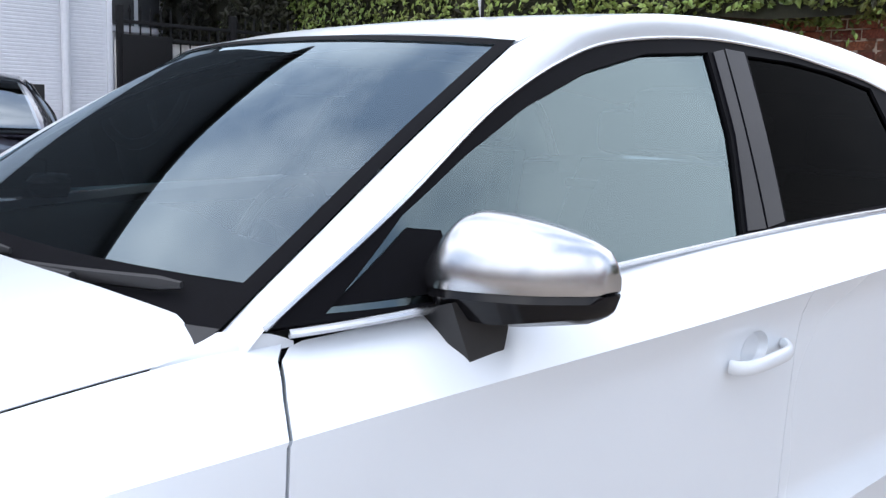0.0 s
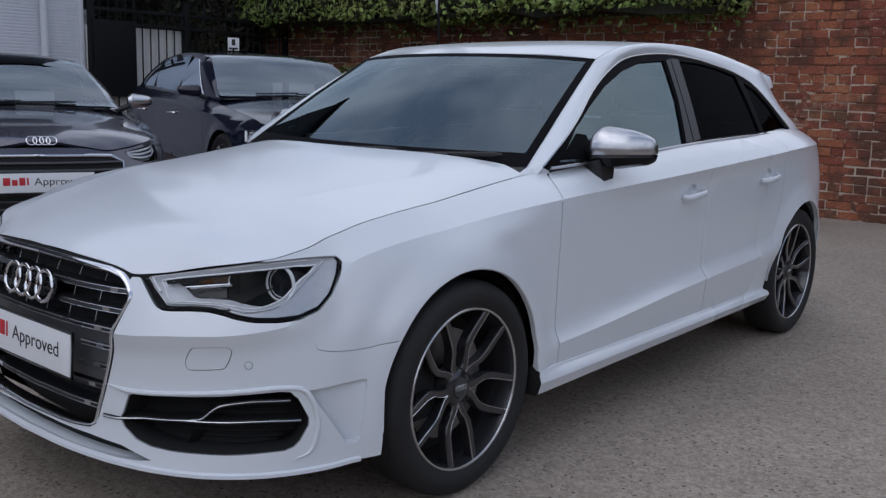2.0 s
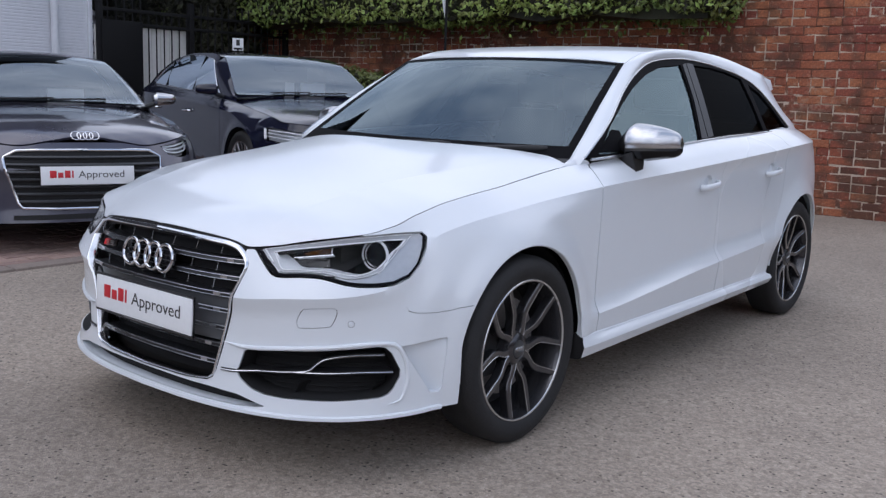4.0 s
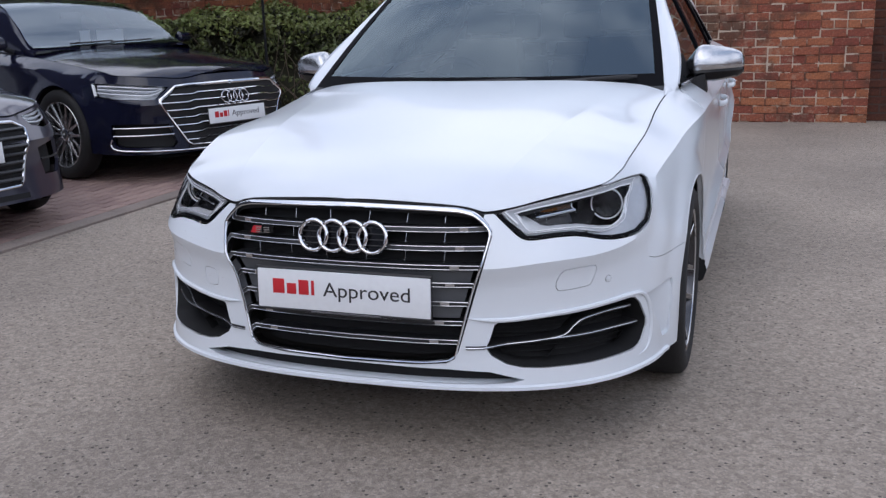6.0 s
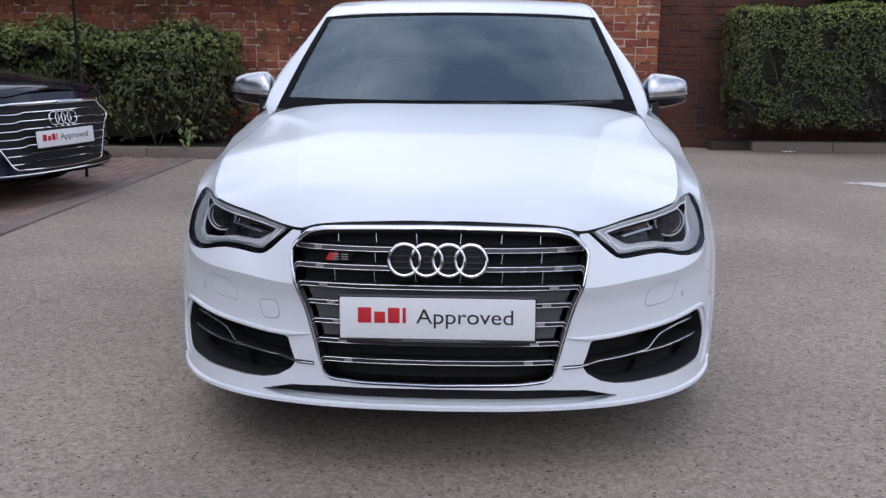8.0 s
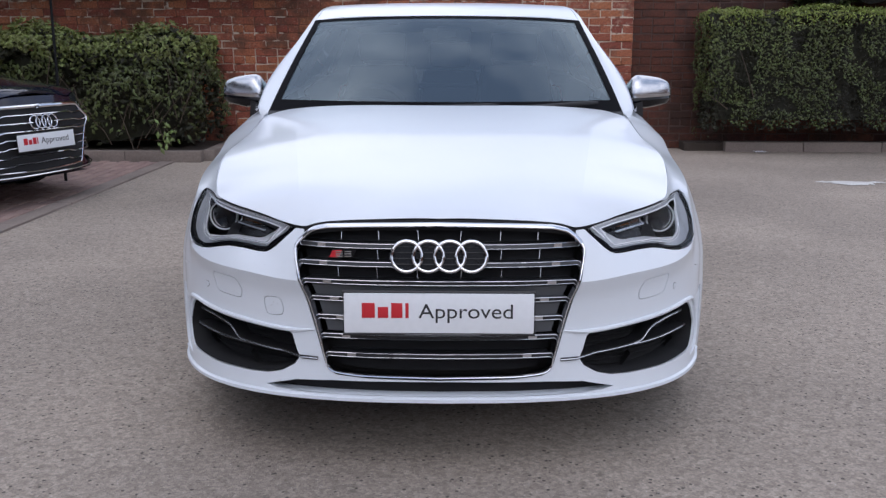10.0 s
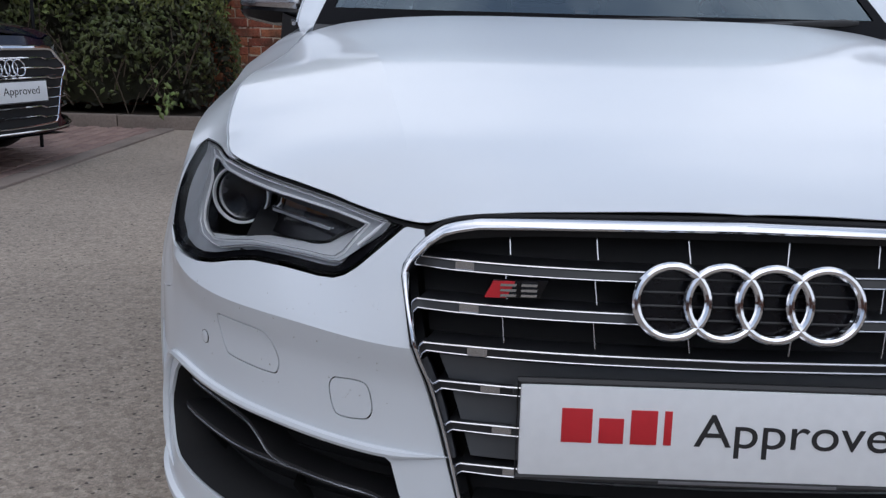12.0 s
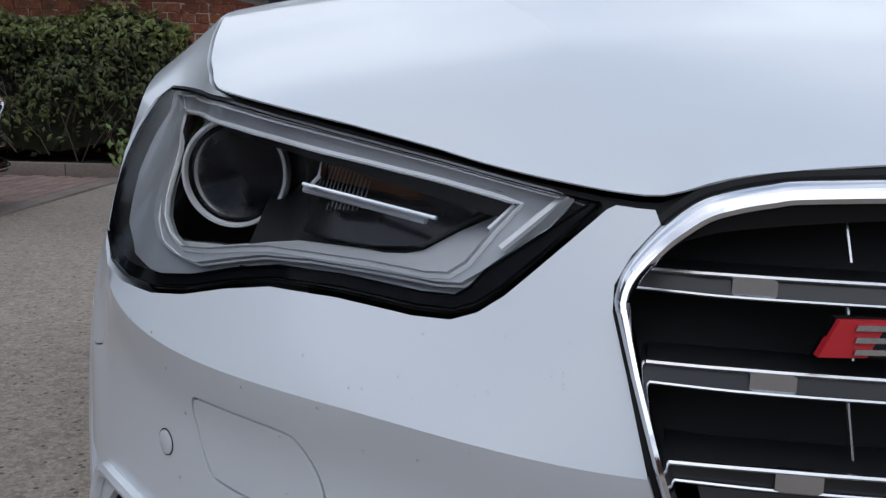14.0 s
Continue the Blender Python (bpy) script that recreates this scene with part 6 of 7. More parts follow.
def windows(side):
    dlo = [tuple(q) for q in spline(DLO_TOP, 6)] + BELT
    v, f = sheet(dlo, lambda y, z: dlo_xy(y, z, .002), .03, [grow(GLASS_F, .008), grow(GLASS_R, .009), grow(GLASS_Q, .009)], .02)
    f = orient(v, f, lambda p: np.array([1.0, 0, 0]))
    if side < 0:
        v, f = mirrored(v, f)
    fr = ob_mesh("window_surround", v, f, M["surround"], car, "gloss black window surround")
    for nm, poly, mt, lab in (("side_window", grow(GLASS_F, .008), M["glass_side"], "clear front side glass"), ("side_window", grow(GLASS_R, .009), M["glass_dark"], "dark tinted rear side glass"),
                              ("quarter_window", grow(GLASS_Q, .009), M["glass_dark"], "dark tinted quarter glass")):
        v, f = sheet(grow(poly, .006), lambda y, z: dlo_xy(y, z, -.006), .05, flange=0)
        f = orient(v, f, lambda p: np.array([1.0, 0, 0]))
        if side < 0:
            v, f = mirrored(v, f)
        g = ob_mesh(nm, v, f, mt, fr, lab)
        g.visible_shadow = False
    trim_pts = [dlo_xy(y, z - .004, .006) * (side, 1, 1) for y, z in spline(BELT + [(-.79, .932)], 8)]
    tube("belt_trim", trim_pts, .0055, M["alu"], fr, 8, label="matt aluminium strip")
    arc_pts = [dlo_xy(y, z, .004) * (side, 1, 1) for y, z in spline(DLO_TOP, 6)]
    tube("arch_trim", arc_pts, .0035, M["alu"], fr, 6, label="matt aluminium strip")
    # glossy covers of the middle pillar, and the mirror triangle
    for cover in ([(.168, .990), (.232, .991), (.330, 1.326), (.288, 1.318), (.245, 1.16)], [(.240, .992), (.306, 1.000), (.358, 1.16), (.408, 1.326), (.338, 1.328)]):
        v, f = sheet(cover, lambda y, z: dlo_xy(y, z, .006), .04, flange=.004)
        f = orient(v, f, lambda p: np.array([1.0, 0, 0]))
        if side < 0:
            v, f = mirrored(v, f)
        ob_mesh("pillar_cover", v, f, M["pillar"], fr, "gloss black pillar cover")
    for (ya, za), (yb, zb) in (((.235, .99), (.335, 1.325)),):
        tube("pillar_joint", [dlo_xy(ya, za, .003) * (side, 1, 1), dlo_xy(yb, zb, .003) * (side, 1, 1)], .0025, M["dark"], fr, 5)
    v, f = sheet([(-.73, .953), (-.60, 1.036), (-.545, 1.03), (-.535, .957)], lambda y, z: dlo_xy(y, z, -.003), .03, flange=.01)
    f = orient(v, f, lambda p: np.array([1.0, 0, 0]))
    if side < 0:
        v, f = mirrored(v, f)
    ob_mesh("mirror_triangle", v, f, M["surround"], fr)


both(side_frame)
both(windows)


def ws_at(u, w):
    """The windscreen: u from edge to edge (-1..1), w from base to roof."""
    k = np.clip(w, 0, 1) * (len(WS_EDGE) - 1)
    e = np.array([np.interp(k, np.arange(len(WS_EDGE)), WS_EDGE[:, i]) for i in range(3)])
    fwd = (1 - w) * .115 + w * .075
    lift = (1 - w) * -.012 + w * .018
    q = 1 - abs(u) ** 2.2
    return np.array([e[0] * u, e[1] - fwd * q, e[2] + lift * q + .012 * math.sin(math.pi * w) * q])


def windscreen():
    us, ws = np.linspace(-1, 1, 41), np.linspace(-.10, 1, 25)
    v, f = loft_data([[ws_at(u, max(w, 0)) + (0, w * .3 if w < 0 else 0, w * .25 if w < 0 else 0) for u in us] for w in ws])
    g = ob_mesh("windscreen", v, f, M["glass"], car, "raked laminated windscreen")
    g.visible_shadow = False

    def band(us_, ws_, nm):
        a, b = loft_data([[ws_at(u, w) + (0, -.0014, .0022) for u in us_] for w in ws_])
        ob_mesh(nm, a, b, M["surround"], g)
    band(np.linspace(-1, 1, 41), (-.0, .03, .06, .09, .115), "black_border")
    band(np.linspace(-1, 1, 41), (.965, .985, 1.0), "black_border")
    band((-1, -.98, -.957), np.linspace(0, 1, 20), "black_border")
    band((.957, .98, 1), np.linspace(0, 1, 20), "black_border")
    v, f = loft_data([[ws_at(u, 0) + (0, dy, dz) for u in us] for dy, dz in ((.0, .004), (-.04, -.02), (-.10, -.05))])
    ob_mesh("scuttle_panel", v, f, M["plastic"], car)
    # mirror foot and sensor
    box("sensor_housing", (-.045, -.33, 1.225), (.045, -.27, 1.275), M["plastic"], g, .012)
    # wipers rest low on the glass
    for (u0, w0), (u1, w1) in (((-.42, .012), (.30, .040)), ((.22, .012), (.87, .045))):
        a, b = ws_at(u0, w0), ws_at(u1, w1)
        up = np.array([0, -.016, .016])
        tube("wiper", [a + up * .4, a + (b - a) * .3 + up * 1.3, a + (b - a) * .6 + up * 1.3], [.011, .009, .006], M["plastic"], car, 8, label="black wiper arm")
        blade = [ws_at(u0 + (u1 - u0) * k, w0 + .02 + (w1 + .01 - w0) * k) + up * .7 for k in np.linspace(.12, 1, 12)]
        tube("wiper_blade", blade, [.006] + [.010] * 10 + [.005], M["plastic"], car, 8, flat=.6)


windscreen()


def roof():
    o = np.array(spline(ROOF_EDGE, 8))
    top = np.array([ws_at(u, 1.0) for u in np.linspace(0, 1, 12)])

    def at(x, y):
        xe, ze = np.interp(y, o[:, 1], o[:, 0]), np.interp(y, o[:, 1], o[:, 2])
        q = min(abs(x) / xe, 1.0)
        return np.array([x, y, ze + (float(ROOF_Z(y)) - ze) * (1 - q ** 2.4)])
    outline = [(p[0], p[1] + .004) for p in top] + [(q[0] - .003, q[1]) for q in o[2:]] + [(.515, 1.575), (.40, 1.625), (.2, 1.645), (0, 1.65)]
    v, f = sheet(outline, at, .035, flange=.025, open_at=lambda p: abs(p[0]) < 1e-4)
    f = orient(v, f, lambda p: np.array([0, 0, 1.0]))
    v, f = joined((v, f), mirrored(v, f))
    bm = bmesh.new()
    vs = [bm.verts.new(q) for q in v]
    for q in f:
        bm.faces.new([vs[i] for i in q])
    bmesh.ops.remove_doubles(bm, verts=[w for w in bm.verts if abs(w.co.x) < 2e-4], dist=4e-4)
    part("roof", bm, M["white"], car, "white roof with a rear spoiler")
    # headlining
    v, f = loft_data([[(x, y, float(ROOF_Z(y)) - .05 - .06 * (x / .6) ** 2) for x in np.linspace(-.56, .56, 9)] for y in np.linspace(-.2, 1.5, 12)])
    ob_mesh("headlining", v, f, M["mesh_grey"], car)


roof()


def tail():
    """Hatch, rear window, rear bumper and lamps."""
    he = spline(HATCH_EDGE, 8)
    rows_ = []
    for w, (x, y, z) in enumerate(he):
        rows_.append([(x * u, y + .10 * (1 - u * u), z + .004) for u in np.linspace(-1, 1, 21)])
    n = len(rows_)
    v, f = loft_data(rows_)
    hatch = ob_mesh("tailgate", v, f, M["white"], car, "white tailgate")
    v, f = loft_data([[(x * u * .88, y + .10 * (1 - u * u) + .012, z + .010) for u in np.linspace(-1, 1, 21)] for x, y, z in he[3:-4]])
    ob_mesh("rear_window", v, f, M["gloss"], hatch, "dark rear window")
    for side in (1, -1):
        pts = [(.549, 1.32, 1.318), (.545, 1.44, 1.304), (.525, 1.54, 1.302), (.515, 1.575, 1.298), (.555, 1.57, 1.265), (.580, 1.55, 1.232), (.585, 1.49, 1.222)]
        cen = np.mean(pts, 0) + np.array((.03, 0, .005))
        v = [np.array(p) * (side, 1, 1) for p in pts] + [cen * (side, 1, 1)]
        ob_mesh("spoiler_cheek", v, [(i, (i + 1) % 7, 7) for i in range(7)], M["white"], hatch)
    s0, s1 = S_Y(1.862), BODY.end
    for side in (1, -1):
        out = [(s, .525) for s in np.linspace(s0, s1, 16)] + [(s1, under_top(s1, 0))] + [(s, under_top(s, 0)) for s in np.linspace(s1, s0, 20)][1:]
        body_panel("tailgate_skin", out, .05, side=side, parent=hatch)
        lamp = [(S_Y(1.80), .80), (S_Y(1.80), .92), (s0 + .05, .945), (s0 + .30, .93), (s0 + .28, .79), (s0 + .05, .77)]
        body_panel("tail_lamp", lamp, .04, side=side, material=M["tail"], out=.004, label="red tail lamp")
        bump = arc(*ARCH_R, RAD, 18, -10, 8) + [(s, .26) for s in np.linspace(S_Y(1.69), s1, 20)] + [(s1, .518)] + [(s, .518) for s in np.linspace(s1, S_Y(1.86), 14)][1:] + [(S_Y(1.78), .492)]
        body_panel("rear_bumper", bump, .05, side=side, label="white rear bumper")
    v, f = loft_data([[np.array((q * .62, y, z)) for q in (-1, 1)] for y, z in ((1.80, 1.045), (1.95, 1.035), (2.02, 1.03))])
    ob_mesh("tailgate_ledge", v, f, M["white"], hatch)


tail()


# ---- underside, and added black skins that paint shade into the gaps ----
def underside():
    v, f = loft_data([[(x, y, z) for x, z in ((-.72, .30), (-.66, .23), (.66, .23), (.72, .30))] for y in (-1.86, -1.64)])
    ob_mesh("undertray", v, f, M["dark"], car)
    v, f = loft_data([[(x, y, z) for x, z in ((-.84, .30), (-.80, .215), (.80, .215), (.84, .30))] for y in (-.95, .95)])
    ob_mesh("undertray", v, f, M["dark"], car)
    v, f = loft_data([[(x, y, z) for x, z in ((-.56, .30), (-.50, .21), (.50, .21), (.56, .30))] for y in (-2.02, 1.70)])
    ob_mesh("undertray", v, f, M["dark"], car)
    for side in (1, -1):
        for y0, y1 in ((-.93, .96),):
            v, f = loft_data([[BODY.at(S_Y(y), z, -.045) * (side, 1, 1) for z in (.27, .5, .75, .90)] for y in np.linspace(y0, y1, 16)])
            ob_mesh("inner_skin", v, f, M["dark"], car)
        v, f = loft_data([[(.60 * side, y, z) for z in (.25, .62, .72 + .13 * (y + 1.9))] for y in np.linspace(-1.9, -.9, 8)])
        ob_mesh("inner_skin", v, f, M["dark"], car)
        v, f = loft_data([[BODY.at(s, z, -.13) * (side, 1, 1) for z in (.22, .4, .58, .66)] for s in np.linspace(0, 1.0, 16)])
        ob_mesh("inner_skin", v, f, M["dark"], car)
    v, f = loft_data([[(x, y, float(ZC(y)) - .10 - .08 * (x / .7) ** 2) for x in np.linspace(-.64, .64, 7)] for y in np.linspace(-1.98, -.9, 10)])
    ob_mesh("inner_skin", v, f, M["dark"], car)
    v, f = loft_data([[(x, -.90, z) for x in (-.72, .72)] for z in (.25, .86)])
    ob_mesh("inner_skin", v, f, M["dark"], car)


underside()


# ---- wheels ----
def wheel(parent, x, y, side, r=.318, rr=.238, spoke=None, pairs=5, lip=None, turn=0.0, w=.112, fork=False):
    """Tyre, rim, twin spokes with bright edges, hub and brake."""
    spoke, lip = spoke or M["rim"], lip or M["alu"]
    hub = new("wheel")
    hub.parent = parent
    hub.matrix_basis = pose(x, y, r, turn, 0, 0 if side > 0 else 180)
    hub["label"] = "alloy wheel with twin spokes and a low tyre"
    f = w
    ty = [(.05 - f, rr + .01), (.02 - f, rr + .022), (-.012 - f * .5, r - .03), (-.01 - f * .4, r - .006), (.0 - f * .25, r), (f * .55, r), (f * .74, r - .006), (f * .86, r - .022), (f * .90, r - .045), (f * .86, rr + .022), (f * .80, rr + .004), (f * .70, rr - .004)]
    lathe("tyre", ty, M["rubber"], hub, 72)
    rim = lathe("rim", [(f * .76, rr + .004), (f * .80, rr + .001), (f * .78, rr - .006), (f * .60, rr - .013), (f * .1, rr - .022), (-f * .6, rr - .03), (-f * .8, rr - .01)], spoke, hub, 72)
    lathe("rim_edge", [(f * .79, rr + .0035), (f * .815, rr + .001), (f * .805, rr - .004), (f * .77, rr - .006)], lip, rim, 72)
    for k in range(pairs):
        for h in (-1, 1):
            q0 = 2 * math.pi * k / pairs + math.pi / 2
            off = hermite([0, .12, .30, .50, 1], [.012, .017, .041, .051, .054] if fork else [.015, .019, .025, .032, .046])
            secs, edges = [], ([], [])
            for t in np.linspace(0, 1, 11):
                rad = .050 + (rr - .010 - .050) * t
                half = .0125 - .003 * t
                fx = f * (.50 + .24 * t ** 1.5)
                e1, e2 = np.array([0, math.cos(q0), math.sin(q0)]), np.array([0, -math.sin(q0), math.cos(q0)])
                c = np.array([fx, 0, 0]) + e1 * rad + e2 * h * float(off(t))
                tn = e2
                secs.append([c + tn * half, c + tn * (half - .003) + (.004, 0, 0), c - tn * (half - .003) + (.004, 0, 0), c - tn * half, c - tn * half * .8 - (.03, 0, 0), c + tn * half * .8 - (.03, 0, 0)])
                edges[0].append(c + tn * (half - .0012) + (.0028, 0, 0))
                edges[1].append(c - tn * (half - .0012) + (.0028, 0, 0))
            if fork:
                edges = (edges[1 if h > 0 else 0],)
            v, ff = loft_data(secs, True, True)
            ob_mesh("spoke", v, ff, spoke, rim)
            for e in edges:
                tube("machined_edge", e, .0016, lip, rim, 5)
    lathe("hub", [(f * .2, .070), (f * .49, .058), (f * .55, .048), (f * .59, .034), (f * .56, .030)], spoke, rim, 40)
    lathe("hub_cap", [(f * .55, .031), (f * .60, .030), (f * .615, .024), (f * .62, 0)], M["mesh_grey"], rim, 32)
    for k in range(4):
        cx = (k - 1.5) * .0105
        tube("cap_ring", [(f * .622, cx + .0078 * math.cos(q), .0078 * math.sin(q)) for q in np.linspace(0, 6.283, 17)[:-1]], .0013, M["alu"], rim, 5, closed=True)
    for k in range(5):
        q = 2 * math.pi * (k + .5) / 5 + math.pi / 2
        ob = lathe("wheel_bolt", [(f * .44, .011), (f * .53, .011), (f * .54, .008), (f * .50, .006)], M["dark"], rim, 12)
        ob.location = (0, .050 * math.cos(q), .050 * math.sin(q))
    lathe("brake_disc", [(.0, .06), (.004, .165), (-.02, .165), (-.02, .06)], M["disc"], hub, 48)
    box("brake_caliper", (-.03, .07, -.08), (.03, .17, .08), M["dark"], hub, .02)
    lathe("backplate", [(-.04, 0), (-.04, rr - .02)], M["dark"], hub, 32)
    return hub


for side in (1, -1):
    wheel(car, .775 * side, -1.30, side, turn=180, fork=True)
    wheel(car, .762 * side, 1.331, side, turn=5, fork=True)


# ---- door mirrors ----
def door_mirror(side):
    def sec(u):
        """Heights and depths at u, from the door (0) to the tip (1)."""
        x = .764 + .221 * u
        zt = float(hermite([0, .06, .29, .6, .88, .96, 1], [.992, 1.014, 1.064, 1.057, 1.040, 1.028, 1.010])(u))
        zs = .966 + .010 * u
        zb = float(np.interp(u, [0, .06, .5, .92, 1], [.946, .927, .923, .941, .956]))
        yf = float(hermite([0, .2, .65, .94, 1], [-.586, -.606, -.574, -.515, -.492])(u))
        yb = float(np.interp(u, [0, .5, 1], [-.478, -.458, -.455]))
        return x, zt, zs, zb, yf, yb

    def upper(u):
        x, zt, zs, zb, yf, yb = sec(u)
        d, h = yb - yf, zt - zs
        crv = spline([(yf + .004, zs), (yf, zs + .18 * h), (yf + .05 * d, zs + .55 * h), (yf + .20 * d, zs + .86 * h), (yf + .45 * d, zt), (yf + .75 * d, zt - .004), (yb - .006, zt - .010)], 4)
        return [np.array([x, y, z]) * (side, 1, 1) for y, z in crv] + [np.array([x, yb, zs + .5 * h]) * (side, 1, 1), np.array([x, yb, zs]) * (side, 1, 1)]

    def lower(u):
        x, zt, zs, zb, yf, yb = sec(u)
        d = yb - yf
        return [np.array([x, y, z]) * (side, 1, 1) for y, z in ((yb, zs - .001), (yb - .01, zb), (yf + .5 * d, zb - .002), (yf + .18 * d, zb + .006), (yf + .02 * d, zs - .010), (yf + .006, zs - .001))]
    us = np.concatenate([[0, .02, .06], np.linspace(.12, .90, 16), [.95, .98, 1.0]])

    def closed_ends(rows_):
        a, b = np.mean(rows_[0], 0), np.mean(rows_[-1], 0)
        return [[a + (p - a) * .25 for p in rows_[0]], [a + (p - a) * .85 for p in rows_[0]]] + rows_[1:-1] + [[b + (p - b) * .85 for p in rows_[-1]], [b + (p - b) * .25 for p in rows_[-1]]]
    base = ob_mesh("door_mirror", *loft_data(closed_ends([lower(u) for u in us]), True, True), M["gloss"], car, "door mirror with a brushed aluminium cap")
    ob_mesh("mirror_cap", *loft_data(closed_ends([upper(u) for u in us]), True, True), M["alu"], base, "brushed aluminium cap", angle=28)
    foot = [[np.array(p) * (side, 1, 1) for p in q] for q in (
        [(.745, -.570, .836), (.745, -.530, .836), (.745, -.525, .895), (.745, -.575, .895)],
        [(.790, -.572, .812), (.790, -.545, .812), (.768, -.522, .905), (.768, -.588, .905)],
        [(.822, -.574, .805), (.822, -.550, .805), (.780, -.518, .928), (.780, -.594, .928)],
        [(.850, -.575, .816), (.850, -.552, .816), (.812, -.508, .945), (.812, -.600, .945)],
        [(.853, -.578, .880), (.853, -.520, .880), (.842, -.492, .955), (.842, -.602, .955)])]
    v, f = loft_data(foot, True, True)
    ob_mesh("mirror_foot", v, f, M["plastic"], base)
    gl = [(.80, -.468, .952), (.945, -.452, .965), (.945, -.452, 1.0), (.87, -.458, 1.038), (.805, -.468, 1.022)]
    ob_mesh("mirror_glass", [np.array(p) * (side, 1, 1) + (0, .006, 0) for p in gl], [(0, 1, 2, 3, 4)], M["chrome"], base, smooth=False)


both(door_mirror)


# ---- cabin ----
def cabin():
    secs = []
    for x in np.linspace(-.70, .70, 15):
        hood = .035 * math.exp(-((x + .36) / .17) ** 2)
        secs.append([(x, -.86, .86), (x, -.72, .905), (x, -.45, .925 + hood), (x, -.36, .90 + hood), (x, -.34, .80), (x, -.42, .55)])
    v, f = loft_data(secs)
    ob_mesh("dashboard", v, f, M["plastic"], car, "black soft dashboard")
    wh = np.array([-.36, -.12, .83])
    t = radians(25)
    pts = [wh + (.185 * math.cos(q), .185 * math.sin(q) * math.sin(t), .185 * math.sin(q) * math.cos(t)) for q in np.linspace(0, 6.283, 49)[:-1]]
    sw = tube("steering_wheel", pts, .015, M["seat"], car, 10, closed=True)
    ob = lathe("wheel_boss", [(.02, 0), (.02, .05), (-.03, .07), (-.05, .03)], M["seat"], sw, 24)
    ob.matrix_basis = Matrix.Translation(wh) @ pose(0, 0, 0, 0, 0, 90)
    for q in (0, math.pi, -math.pi / 2):
        tube("wheel_spoke", [wh, wh + (.18 * math.cos(q), .18 * math.sin(q) * math.sin(t), .18 * math.sin(q) * math.cos(t))], .012, M["alu"], sw, 6)
    for x in (-.36, .36):
        seat(x, .18, 1.0)
    for x in (-.40, 0.0, .40):
        seat(x, .98, .92)
    box("rear_mirror", (-.11, -.26, 1.205), (.11, -.235, 1.265), M["plastic"], car, .01)
    for x in (-.38, .38):
        box("sun_visor", (x - .15, -.14, 1.282), (x + .15, -.02, 1.297), M["mesh_grey"], car, .006)
    box("cabin_floor", (-.72, -.8, .25), (.72, 1.7, .29), M["dark"], car)
    box("parcel_shelf", (-.56, 1.2, .93), (.56, 1.75, .96), M["plastic"], car, .01)
    box("centre_console", (-.11, -.4, .3), (.11, .7, .60), M["plastic"], car, .03)


def seat(x, y, k):
    bm = bmesh.new()
    box_bm(bm, (-.25 * k, -.26, .42), (.25 * k, .22, .58), .05)
    st = part("car_seat", bm, M["seat"], car, "black leather seat")
    st.location = (x, y, 0)
    secs = []
    for t in np.linspace(0, 1, 8):
        w = .24 * k * (1 - .25 * t ** 2)
        yy, zz = .20 + .17 * t, .50 + .58 * t * k
        secs.append([(-w, yy, zz), (-w * .9, yy - .07, zz), (-w * .5, yy - .04, zz), (w * .5, yy - .04, zz), (w * .9, yy - .07, zz), (w, yy, zz), (w * .8, yy + .08, zz), (-w * .8, yy + .08, zz)])
    v, f = loft_data(secs, True, True)
    ob_mesh("backrest", v, f, M["seat"], st)
    bm = bmesh.new()
    box_bm(bm, (-.13, .34, .50 + .60 * k), (.13, .44, .66 + .60 * k), .04)
    part("headrest", bm, M["seat"], st)


cabin()

